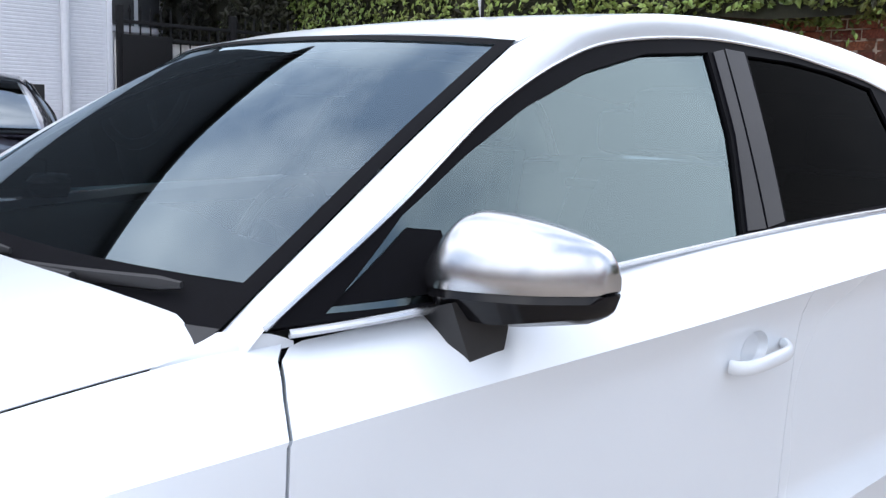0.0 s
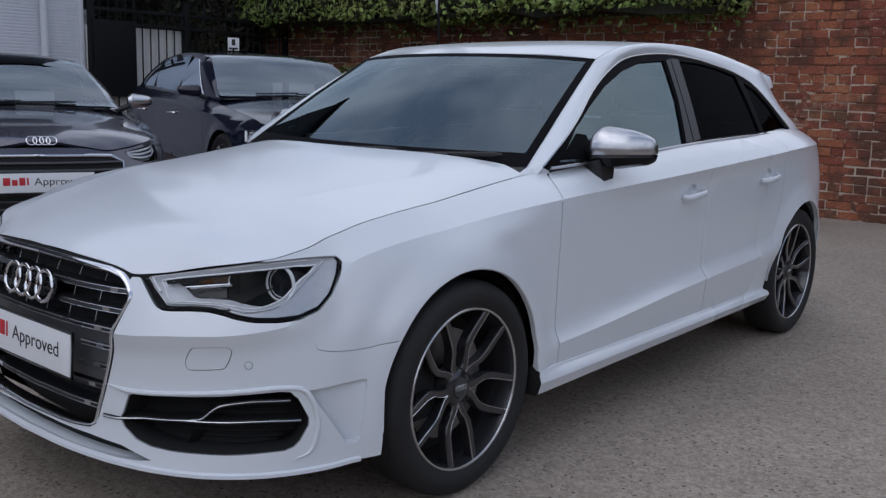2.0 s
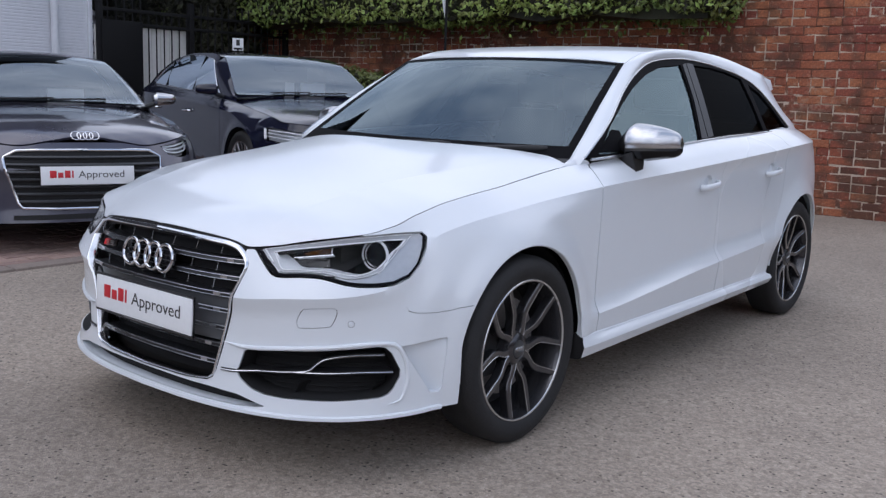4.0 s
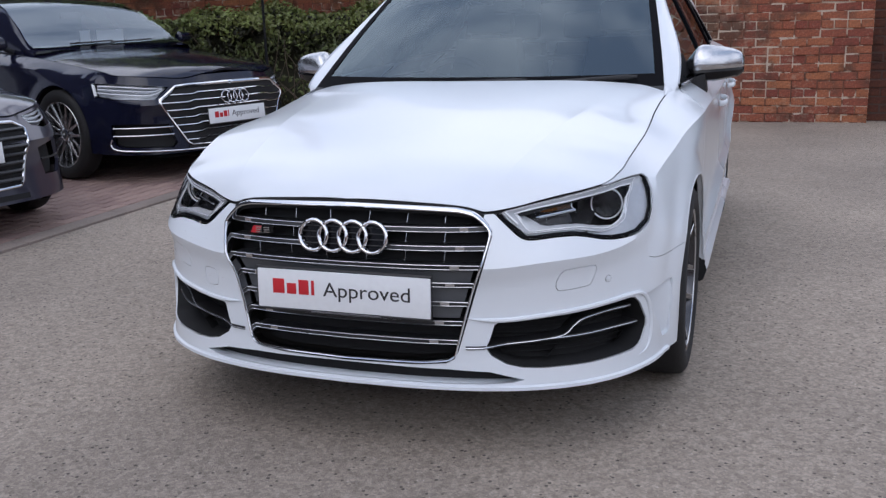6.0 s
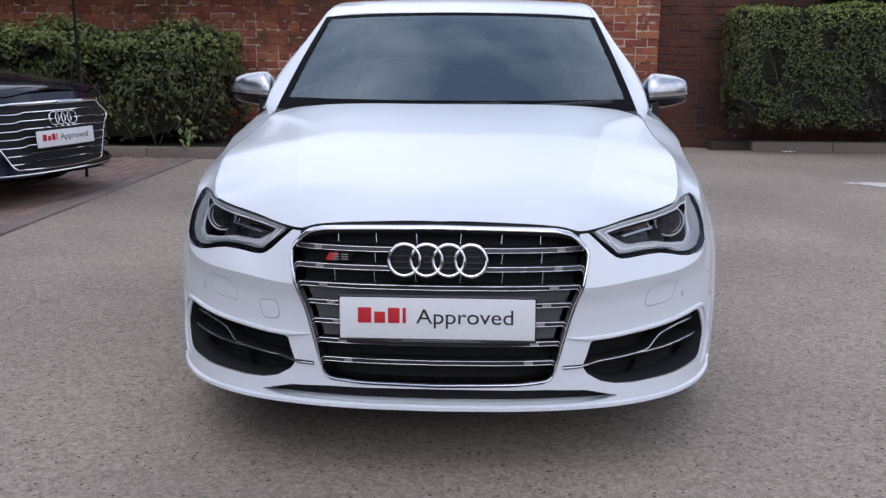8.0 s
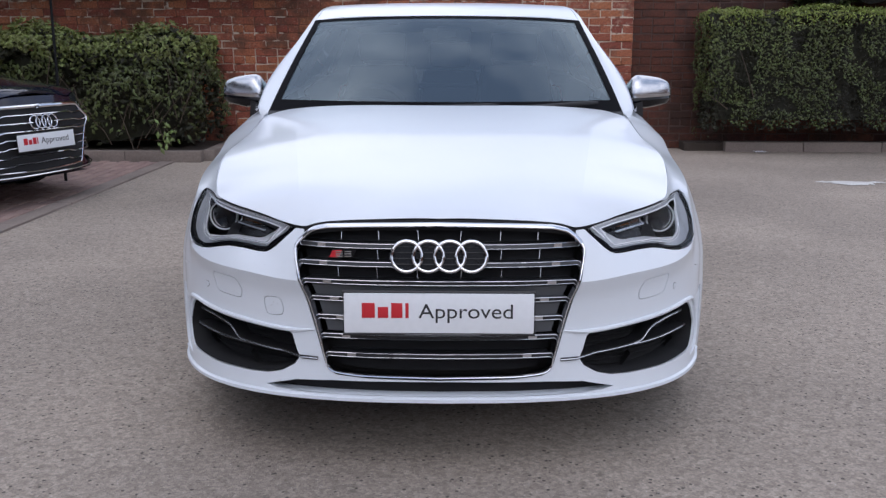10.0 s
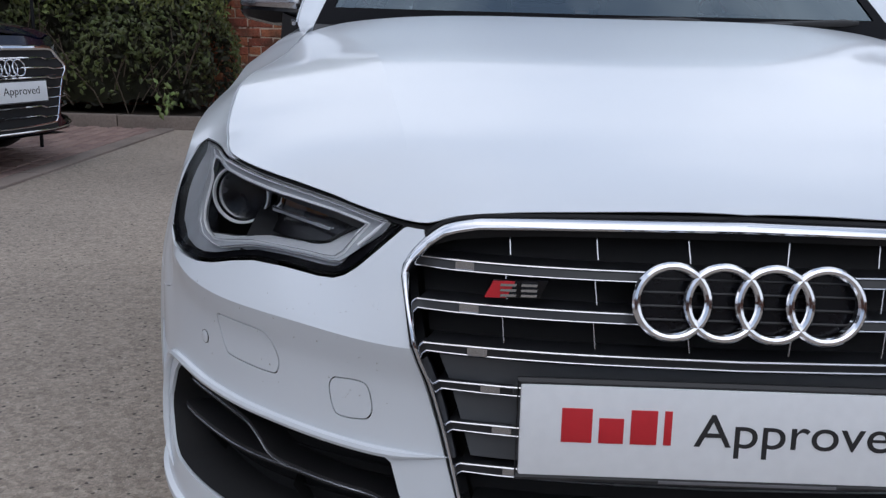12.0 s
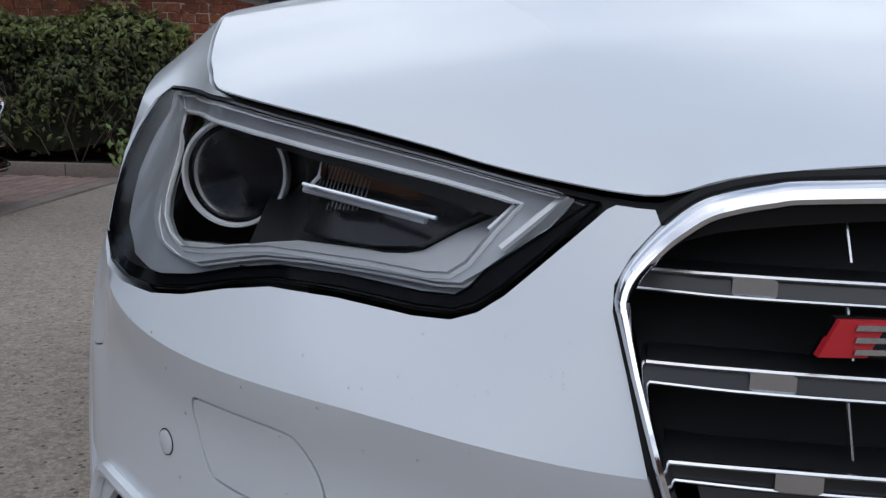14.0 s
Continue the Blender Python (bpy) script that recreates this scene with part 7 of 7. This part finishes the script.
# ---- the two parked cars ----
def plain_car(name, label, spec, at, paint):
    """A parked car with its own shell, glasshouse, grille, lamps and wheels; its front points down its own y axis."""
    root = thing(name, at, label, "car")
    wx, kz = spec["half"] / .888, spec["kz"]
    fy = hermite([-2.17, -1.30, 1.331, 2.13], [spec["front"], spec["axle_f"], spec["axle_r"], spec["rear"]])
    plan = [(x * wx, float(fy(y))) for x, y in PLAN]
    base = dict(ROWS_BODY, il=[.003, .003, .003, .003, .002, .002, .01, .008, -.003, -.008, -.006, .004, .01, 0, 0, 0], zt=[.718, .714, .688, .706, .737, .755, .783, .842, .905, .975, 1.005, 1.03, 1.04, 1.04, 1.03, 1.03],
                it=[.058, .058, .062, .088, .082, .09, .14, .172, .155, .106, .121, .132, .14, .12, .10, .10])
    rows = {k: [v * kz for v in r] if k in ("z0", "zl", "zm", "zc", "zt") else list(r) for k, r in base.items()}
    rows["zt"] = [z + dz for z, dz in zip(rows["zt"], spec["zt_add"])]
    R = spec["wheel_r"]
    arches = [(spec["axle_f"], R, R + .03), (spec["axle_r"], R, R + .03)]
    sh = Shell(plan, rows, arches)

    def sy(y):
        return sh.s_of_y(y)

    def top(s, gap=.004):
        return sh.section(s)[0]["zt"] - gap

    def panel(nm, outline, step=.035, holes=(), mt=None, parent=None, out=0.0, flange=.02, lab="", sides=(1, -1), centre=False):
        ends = (min(q[0] for q in outline), max(q[0] for q in outline))
        ridge = [[(s, float(sh.f["zc"](s))) for s in np.linspace(max(ends[0] - .1, 1.25), ends[1] + .1, 40)]] if ends[1] > 1.4 and out == 0 else []
        v, f = sheet(outline, lambda s, z: sh.at(s, z, out), step, holes, flange, open_at=(lambda p: abs(p[0]) < 1e-4) if centre else None, lines=ridge)
        f = orient(v, f, car_axis)
        if centre:
            return ob_mesh(nm, *joined((v, f), mirrored(v, f)), mt or paint, parent or root, lab)
        made = []
        for sd in sides:
            made.append(ob_mesh(nm, *((v, f) if sd > 0 else mirrored(v, f)), mt or paint, parent or root, lab))
        return made

    def arch(cy, a0, a1, n=20):
        return [(sy(cy + (R + .03) * math.cos(radians(a))), R + (R + .03) * math.sin(radians(a))) for a in np.linspace(a0, a1, n)]
    af, ar = spec["axle_f"], spec["axle_r"]
    lamp, gril, intake = spec["lamp"], spec["grille"], spec["intake"]
    z0 = lambda s: float(sh.f["z0"](s))
    s_arch = sy(af - R - .03)
    seam_z = .52 * kz
    # front bumper and wing in one run, split at a seam
    bump = [(s, z0(s)) for s in np.linspace(0, s_arch, 20)] + arch(af, 188, 150, 6) + [(s_arch - .02, seam_z + .1), (s_arch - .04, spec["lamp_z"])] + [(s, top(s)) for s in np.linspace(s_arch - .04, 0, 24)]
    panel("front_bumper", bump, .03, [lamp, intake], centre=False)
    # the grille stands proud of the bumper skin
    v, f = sheet(gril, lambda s, z: sh.at(s, z, .004), .05, flange=.01)
    f = orient(v, f, car_axis)
    g = ob_mesh("grille", *joined((v, f), mirrored(v, f)), M["dark"], root, spec["grille_label"])
    gp = np.array(gril)
    full = np.concatenate([gp, (gp * (-1, 1))[::-1][1:-1]])
    ring = []
    for x, z in dense(full, .03):
        p = sh.at(abs(x), z, .010)
        ring.append((math.copysign(p[0], x), p[1], p[2]))
    z_corner = gp[int(np.argmax(gp[:, 0])), 1]
    tube("grille_frame", ring, [spec["frame_low"] + (spec["frame_r"] - spec["frame_low"]) * float(np.clip((p[2] - z_corner + .02) / .03, 0, 1)) for p in ring], M["chrome"], g, 8, closed=True)
    zl, zh = gp[:, 1].min(), gp[:, 1].max()
    for z in np.linspace(zl, zh, spec["bars"] + 2)[1:-1]:
        w = [q for q in np.linspace(0, .8, 161) if inside([(q, z)], full)[0]]
        if not w:
            continue
        jog = lambda x: spec["bar_jog"] * float(np.clip((abs(x) / w[-1] - .60) / .05, 0, 1))
        pts = [sh.at(abs(x), z - jog(x), .010) * (1 if x >= 0 else -1, 1, 1) for x in np.linspace(-w[-1] * .98, w[-1] * .98, 41)]
        tube("grille_bar", pts, spec["bar_r"], spec["bar_mat"], g, 6, flat=1.6)
    show_plate(root, spec["front"] - .03, spec["plate_z"], .58, .118, 4)
    # rings
    rw = spec["ring_w"]
    rr_ = rw * .174
    on_hood = spec["ring_z"] > spec["hood_front"]
    for k in range(4):
        if on_hood:
            o = np.array([(k - 1.5) * rw * .218, spec["front"] + .052, spec["ring_z"] + .012])
            lean = .75
        else:
            o = sh.at(0.01, spec["ring_z"], .022) * (0, 1, 1) + ((k - 1.5) * rw * .218, 0, 0)
            lean = .2
        tube("ring", [o + (rr_ * math.cos(q), lean * rr_ * math.sin(q), rr_ * math.sin(q) * math.sqrt(1 - lean * lean * .6)) for q in np.linspace(0, 6.283, 33)[:-1]], rw * .019, M["chrome"], root, 8, closed=True)
    # lamps
    for sd in (1, -1):
        lens = ob_mesh("headlamp", *(lambda vf: (vf[0], orient(*vf, car_axis)) if sd > 0 else mirrored(vf[0], orient(*vf, car_axis)))(sheet(lamp, lambda s, z: sh.at(s, z, .001), .03, flange=.005)), M["lens"], root, "clear slim headlamp")
        lens.visible_shadow = False
        v, f = sheet(lamp, lambda s, z: sh.at(s, z, -.05) * (sd, 1, 1), .04, flange=0)
        ob_mesh("lamp_back", v, f, spec["lamp_mat"], lens)
        lm = np.array(lamp)
        for zf, mt, r in ((.80, M["lampsilver"], .007), (.55, M["lampgrey"], .008), (.30, M["lampsilver"], .006)):
            pts = []
            for q in np.linspace(.08, .92, 12):
                s = lm[:, 0].min() + q * (lm[:, 0].max() - lm[:, 0].min())
                col = [z for z in np.linspace(lm[:, 1].min(), lm[:, 1].max(), 60) if inside([(s, z)], lm)[0]]
                if col:
                    pts.append(sh.at(s, col[0] + zf * (col[-1] - col[0]), -.022) * (sd, 1, 1))
            if len(pts) > 3:
                tube("lamp_strip", pts, r, mt, lens, 6)
        if spec["end_light"]:
            tube("end_marker", [sh.at(s, z, -.010) * (sd, 1, 1) for s, z in spline(spec["end_light"], 4)], .013, M["lampwhite"], lens, 6)
        if spec["lip_line"]:
            tube("bumper_trim", [sh.at(s, z, .012) * (sd, 1, 1) for s, z in spline(spec["lip_line"], 4)], .006, M["chrome"], root, 6)
        v, f = sheet(intake, lambda s, z: sh.at(s, z, -.05) * (sd, 1, 1), .05, flange=0)
        ob_mesh("intake_back", v, f, M["dark"], root)
        for z in spec["intake_bars"]:
            im = np.array(intake)
            pts = [sh.at(s, z, .002) * (sd, 1, 1) for s in np.linspace(im[:, 0].min() + .02, im[:, 0].max() - .02, 14)]
            tube("intake_bar", pts, .006, M["alu"] if spec["intake_chrome"] else M["plastic"], root, 6)
    v, f = sheet([(0, z0(0) + .02), (.45, z0(.45) + .02), (.45, z0(.45) + .05), (0, z0(0) + .055)], lambda s, z: sh.at(s, z, .006), .05, flange=0)
    ob_mesh("lower_slot", *joined((v, f), mirrored(v, f)), M["dark"], root)
    # wings, doors, quarters
    dy = spec["doors"]
    wing = arch(af, 150, -8, 26) + [(sy(dy[0] - .004), .27), (sy(dy[0] - .004), top(sy(dy[0]), .002))] + [(s, top(s, .001)) for s in np.linspace(sy(dy[0]), s_arch - .036, 24)][1:] + [(s_arch - .036, spec["lamp_z"])] + [(s_arch - .016, seam_z + .1)]
    panel("front_wing", wing)
    for a, b in zip(dy[:-1], dy[1:]):
        out = [(s, .30) for s in np.linspace(sy(a), sy(b), 14)] + [(s, top(s, .001)) for s in np.linspace(sy(b), sy(a), 14)]
        if b == dy[-1]:
            out = [(s, .30) for s in np.linspace(sy(a), sy(min(b, ar - R - .06)), 12)] + [(sy(min(b, ar - R - .05)), .45), (sy(b), .66)] + [(s, top(s, .001)) for s in np.linspace(sy(b), sy(a), 14)]
        for d, sd in zip(panel("door", out), (1, -1)):
            hy = b - .24
            pts = [sh.at(sy(hy + q), .80 * kz, o) * (sd, 1, 1) for q, o in ((0, .003), (.02, .03), (.10, .036), (.17, .03), (.19, .003))]
            tube("door_handle", spline(pts, 4), .012, M["chrome"] if spec["chrome_handles"] else paint, d, 8)
    e = sh.end
    q = [(sy(dy[-1] + .004), .67)] + arch(ar, 150, -8, 24) + [(s, z0(s)) for s in np.linspace(sy(ar + R + .05), e, 20)] + [(e, top(e, .001))] + [(s, top(s, .001)) for s in np.linspace(e, sy(dy[-1] + .004), 24)][1:]
    panel("rear_quarter", q, .05)
    for sd in (1, -1):
        v, f = loft_data([[np.array(p) * (sd, 1, 1) for p in ((spec["half"] - .03, y, .31), (spec["half"] + .005, y, .28), (spec["half"] - .01, y, .22), (spec["half"] - .12, y, .20))] for y in (af + R, ar - R)])
        ob_mesh("sill", v, f, paint, root)
        for cy in (af, ar):
            v, f = loft_data([[(x * sd, cy + (R + .034) * math.cos(a), R + (R + .034) * math.sin(a)) for a in np.linspace(0, math.pi, 20)] for x in (spec["half"] - .03, .5)])
            ob_mesh("wheel_housing", v, f, M["dark"], root)
            wheel(root, (spec["half"] - .115) * sd, cy, sd, R, R - (.098 if spec["bright_wheels"] else .075), M["alu"] if spec["bright_wheels"] else None, 5 if not spec["bright_wheels"] else 8, None, 12)
        # added black skin: the shade behind the door gaps as colour
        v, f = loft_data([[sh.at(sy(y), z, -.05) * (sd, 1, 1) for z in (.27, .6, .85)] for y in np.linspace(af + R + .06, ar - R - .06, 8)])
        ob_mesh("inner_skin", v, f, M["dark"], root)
    v, f = loft_data([[(x, y, .19) for x in (-.62, .62)] for y in (spec["front"] + .12, spec["rear"] - .15)])
    ob_mesh("undertray", v, f, M["dark"], root)
    # bonnet, cabin, boot: sections across the car
    ed = np.array([sh.top(s) for s in np.linspace(0, sh.end, 300)])
    ya, xa, za = ed[:, 1], ed[:, 0], ed[:, 2]
    zt_c = hermite(*zip(*spec["centre"]))
    wsb, wst = spec["ws"]

    def bonnet_z(x, y):
        k = np.searchsorted(ya, y)
        xe, ze = np.interp(y, ya, xa), np.interp(y, ya, za)
        q = min(abs(x) / max(xe, .02), 1)
        return np.array([x, y, ze + (float(zt_c(y)) - ze) * (1 - q ** 2.6)])
    n_ = int(np.searchsorted(ya, wsb + .10))
    out = [(0, ya[0] + .006)] + [(max(xa[i] - .004, 0), ya[i] + .003) for i in range(1, n_, 2)] + [(0, wsb + .02)]
    v, f = sheet(out, bonnet_z, .04, flange=.02, open_at=lambda p: abs(p[0]) < 1e-4)
    f = orient(v, f, lambda p: np.array([0, 0, 1.0]))
    ob_mesh("bonnet", *joined((v, f), mirrored(v, f)), paint, root)
    rb, re_ = spec["rearglass"]

    def cabin_at(y, w):
        """w: 0 at the belt, 1 at the roof's edge, 2 at its middle."""
        xb, zb = np.interp(y, ya, xa) - .01, np.interp(y, ya, za) - .01
        zr = float(zt_c(y))
        span = np.clip((zr - zb) / (spec["roof"] - zb), 0, 1)
        xr = xb - (xb - spec["roof_half"]) * span
        ze = zb + (zr - zb) * spec["eave"]
        if w <= 1:
            return np.array([xb + (xr - xb) * w + .03 * math.sin(math.pi * w) * span, y, zb + (ze - zb) * w])
        k = w - 1
        return np.array([xr * (1 - k), y, ze + (zr - ze) * (1 - (1 - k) ** 2.2)])
    ys = np.concatenate([np.linspace(wsb - .06, wst, 14), np.linspace(wst, rb, 16)[1:], np.linspace(rb, re_, 12)[1:]])
    wsx = np.concatenate([np.linspace(0, 1, 7), np.linspace(1, 2, 9)[1:]])
    # cowl, pillars and the closed rest, leaving the windscreen's opening free
    v, f = joined(loft_data([[cabin_at(y, w) for w in wsx] for y in np.linspace(wsb - .06, wsb + .03, 4)]),
                  loft_data([[cabin_at(y, w) for w in np.linspace(0, 1.05, 8)] for y in ys if y < wst + .001]),
                  loft_data([[cabin_at(y, w) for w in wsx] for y in ys if y > wst - .04]))
    f = orient(v, f, lambda p: np.array([p[0], 0, 1.0]))
    ob_mesh("cabin", *joined((v, f), mirrored(v, f)), paint, root)

    def screen(y0, y1, nm, sgn):
        us = np.linspace(-1, 1, 25)
        rows_ = []
        for y in np.linspace(y0, y1, 12):
            rows_.append([cabin_at(y, 2 - abs(u) * .97) * (1 if u >= 0 else -1, 1, 1) + (0, sgn * .012, .012) for u in us])
        return rows_
    sc = screen(wsb + .02, wst - .02, "windscreen", -1)
    v, f = joined(*[loft_data([[p - np.array((0, -.006, .006)) for p in r] for r in rr_b]) for rr_b in (sc[:2], sc[-2:])])
    ob_mesh("windscreen_border", v, f, M["gloss"], root)
    v, f = loft_data(sc)
    ws = ob_mesh("windscreen", v, f, M["glass_far"], root, "raked windscreen with price cards behind it")
    ws.visible_shadow = False
    # behind the glass: dashboard, added black backdrop for the cabin's shade, mirror, upright price cards
    z_dash = float(zt_c(wsb)) - .035
    v, f = loft_data([[(x, y, z) for x in np.linspace(-.60, .60, 9)] for y, z in ((wsb + .03, z_dash - .02), (wsb + .12, z_dash), (wsb + .50, z_dash), (wsb + .56, z_dash - .03), (wsb + .58, .55))])
    ob_mesh("dashboard", v, f, M["plastic"], root)
    v, f = loft_data([[(x, y, z) for x in (-.70, .70)] for y, z in ((wsb + .58, .55), (wst + .75, .55), (wst + .80, z_dash + .12), (wst + .82, float(zt_c(wst + .82)) - .04))])
    ob_mesh("cabin_lining", v, f, M["dark"], root)
    box("inside_mirror", (-.11, wst - .14, float(zt_c(wst - .14)) - .10), (.11, wst - .11, float(zt_c(wst - .14)) - .045), M["plastic"], root, .01)
    for x0, x1, k in spec["cards"]:
        y = wsb + (wst - wsb) * k
        box("price_card", (x0, y, z_dash), (x1, y + .003, float(zt_c(y)) - .035), M["paper"], root, label="white price card")
    v, f = loft_data([[p + np.array((0, .004, 0)) for p in r] for r in screen(rb + .05, re_ - .05, "rear", 1)])
    ob_mesh("rear_window", v, f, M["gloss"], root)
    for sd in (1, -1):
        poly = spec["glass"]
        v, f = sheet(poly, lambda y, w: (cabin_at(y, w) + (.006, 0, .002)) * (sd, 1, 1), .08, flange=.004)
        ob_mesh("side_window", v, f, M["glass_parked"], root, "dark side glass")
        tube("window_trim", [(cabin_at(y, w) + (.008, 0, .003)) * (sd, 1, 1) for y, w in dense(np.array(poly, float), .06)], .006, M["chrome"] if spec["chrome_trim"] else M["gloss"], root, 6, closed=True)
        for y, w in spec["pillars"]:
            tube("window_pillar", [(cabin_at(y, .08) + (.007, 0, 0)) * (sd, 1, 1), (cabin_at(y + .10, w) + (.007, 0, .002)) * (sd, 1, 1)], .02, M["gloss"], root, 6, flat=.4)
        my = spec["mirror_y"]
        c = cabin_at(my, .05)
        secs = []
        for u in np.linspace(0, 1, 9):
            x = c[0] + .06 + .20 * u
            h, d = .055 * (1 - .35 * u ** 2), .05 * (1 - .4 * u ** 2)
            if u in (0, 1):
                h, d = h * .6, d * .6
            secs.append([np.array([x, my - .06 + .06 * u + d * math.cos(a) * abs(math.cos(a)) ** -.3 if abs(math.cos(a)) > .01 else my - .06 + .06 * u, c[2] + .085 + h * math.sin(a)]) * (sd, 1, 1) for a in np.linspace(0, 2 * math.pi, 17)[:-1]])
        v, f = loft_data(secs, True, True)
        mir = ob_mesh("door_mirror", v, f, spec["mirror_mat"], root)
        tube("mirror_foot", [np.array([c[0] - .02, my - .04, c[2] + .01]) * (sd, 1, 1), np.array([c[0] + .08, my - .05, c[2] + .05]) * (sd, 1, 1)], .022, M["plastic"], mir, 8)
    for a, b in ((-.55, .05), (.0, .62)):
        pts = [cabin_at(wsb + .05 + .03 * k, 2 - abs(a + (b - a) * k) * .94) * (1 if a + (b - a) * k >= 0 else -1, 1, 1) + (0, -.02, .025) for k in np.linspace(0, 1, 8)]
        tube("wiper", pts, .008, M["plastic"], root, 6)
    return root


def placed(px, py, heading, front):
    """A pose that puts the middle of a car's nose at (px, py), pointing along heading degrees."""
    m = pose(0, 0, 0, 0, 0, heading + 90)
    off = m @ Vector((0, front - .03, 0))
    return pose(px - off.x, py - off.y, .018, 0, 0, heading + 90)


COUPE = dict(lamp_mat=M["lampgrey2"], half=.916, kz=.985, front=-2.07, axle_f=-1.21, axle_r=1.295, rear=2.11, wheel_r=.33, zt_add=[.02, .02, .02, .015, .01, .01, .01, 0, -.02, -.03, -.03, -.03, -.04, -.04, -.04, -.04],
             lamp=[(.555, .690), (.68, .705), (.82, .722), (.95, .722), (.93, .672), (.84, .622), (.70, .612), (.60, .632)], lamp_z=.70,
             grille=[(0, .676), (.30, .674), (.43, .668), (.505, .628), (.505, .610), (.42, .335), (.395, .305), (.20, .298), (0, .298)], grille_label="dark hexagonal grille with grey bars",
             frame_r=.010, bars=7, bar_r=.010, bar_mat=M["mesh_grey"], plate_z=.515, ring_w=.175, ring_z=.755, hood_front=.70,
             intake=[(.585, .50), (.70, .52), (.86, .53), (.90, .40), (.80, .33), (.62, .335)], intake_bars=[.43], intake_chrome=False,
             doors=[-.62, .62], chrome_handles=False, bright_wheels=False, centre=[(-2.07, .732), (-1.98, .775), (-1.8, .822), (-1.4, .872), (-.90, .915), (-.62, .94), (-.35, 1.11), (.05, 1.30), (.35, 1.345), (.7, 1.335), (1.2, 1.20), (1.7, 1.02), (2.11, .98)],
             ws=(-.66, .08), rearglass=(.85, 1.72), roof=1.34, roof_half=.55, glass=[(-.48, .12), (-.18, .62), (.12, .88), (.45, .93), (.85, .86), (1.12, .30), (1.0, .10), (.2, .08)], pillars=[(.62, .88)],
             cards=[(.02, .30, .36)], chrome_trim=False, frame_low=.010, bar_jog=0.0, lip_line=(), end_light=(), eave=.90, mirror_y=-.42, mirror_mat=M["alu"])
SALOON = dict(lamp_mat=M["lampsatin"], half=.965, kz=1.06, front=-2.56, axle_f=-1.55, axle_r=1.40, rear=2.59, wheel_r=.36, zt_add=[.05, .05, .055, .05, .03, .02, .02, .01, .0, -.01, -.01, -.01, -.01, -.02, -.02, -.02],
              lamp=[(.552, .726), (.72, .741), (.92, .757), (1.13, .768), (1.235, .768), (1.215, .715), (1.185, .664), (1.0, .646), (.80, .636), (.675, .636)], lamp_z=.765,
              grille=[(0, .735), (.40, .732), (.505, .724), (.640, .628), (.643, .608), (.455, .300), (.425, .279), (.2, .272), (0, .270)], grille_label="wide black grille with chrome bars",
              frame_r=.016, frame_low=.007, bars=7, bar_r=.0052, bar_mat=M["chrome"], bar_jog=.012, plate_z=.482, ring_w=.275, ring_z=.622, hood_front=.78,
              intake=[(.59, .448), (.80, .456), (1.035, .456), (1.045, .40), (1.02, .30), (.95, .280), (.57, .268), (.535, .30)], intake_bars=[.426, .368], intake_chrome=True,
              lip_line=[(1.035, .345), (1.045, .300), (1.0, .262), (.8, .250), (.5, .242), (.2, .240), (0, .240)], end_light=[(1.222, .760), (1.180, .672)],
              doors=[-1.02, .05, 1.16], chrome_handles=True, bright_wheels=True, centre=[(-2.56, .815), (-2.46, .858), (-2.2, .895), (-1.8, .940), (-1.3, .985), (-.98, 1.025), (-.68, 1.215), (-.32, 1.405), (-.05, 1.455), (.3, 1.470), (.6, 1.47), (1.1, 1.42), (1.6, 1.25), (1.95, 1.10), (2.4, 1.075), (2.59, 1.05)],
              ws=(-1.0, -.26), rearglass=(1.15, 1.95), roof=1.47, roof_half=.62, eave=.955, glass=[(-.78, .10), (-.48, .55), (-.16, .86), (.3, .92), (.9, .90), (1.3, .70), (1.52, .30), (1.40, .10), (.3, .06)], pillars=[(.02, .90), (.98, .84)],
              cards=[(-.13, -.03, .40), (.04, .32, .40)], chrome_trim=True, mirror_y=-.72, mirror_mat=M["navy"])
plain_car("grey_coupe", "dark grey two-door coupe with a hexagonal grille", COUPE, placed(-3.08, -.57, -19.5, COUPE["front"]), M["grey"])
plain_car("black_saloon", "gloss black long saloon with a chrome-barred grille", SALOON, placed(-2.98, 2.19, -17.5, SALOON["front"]), M["navy"])
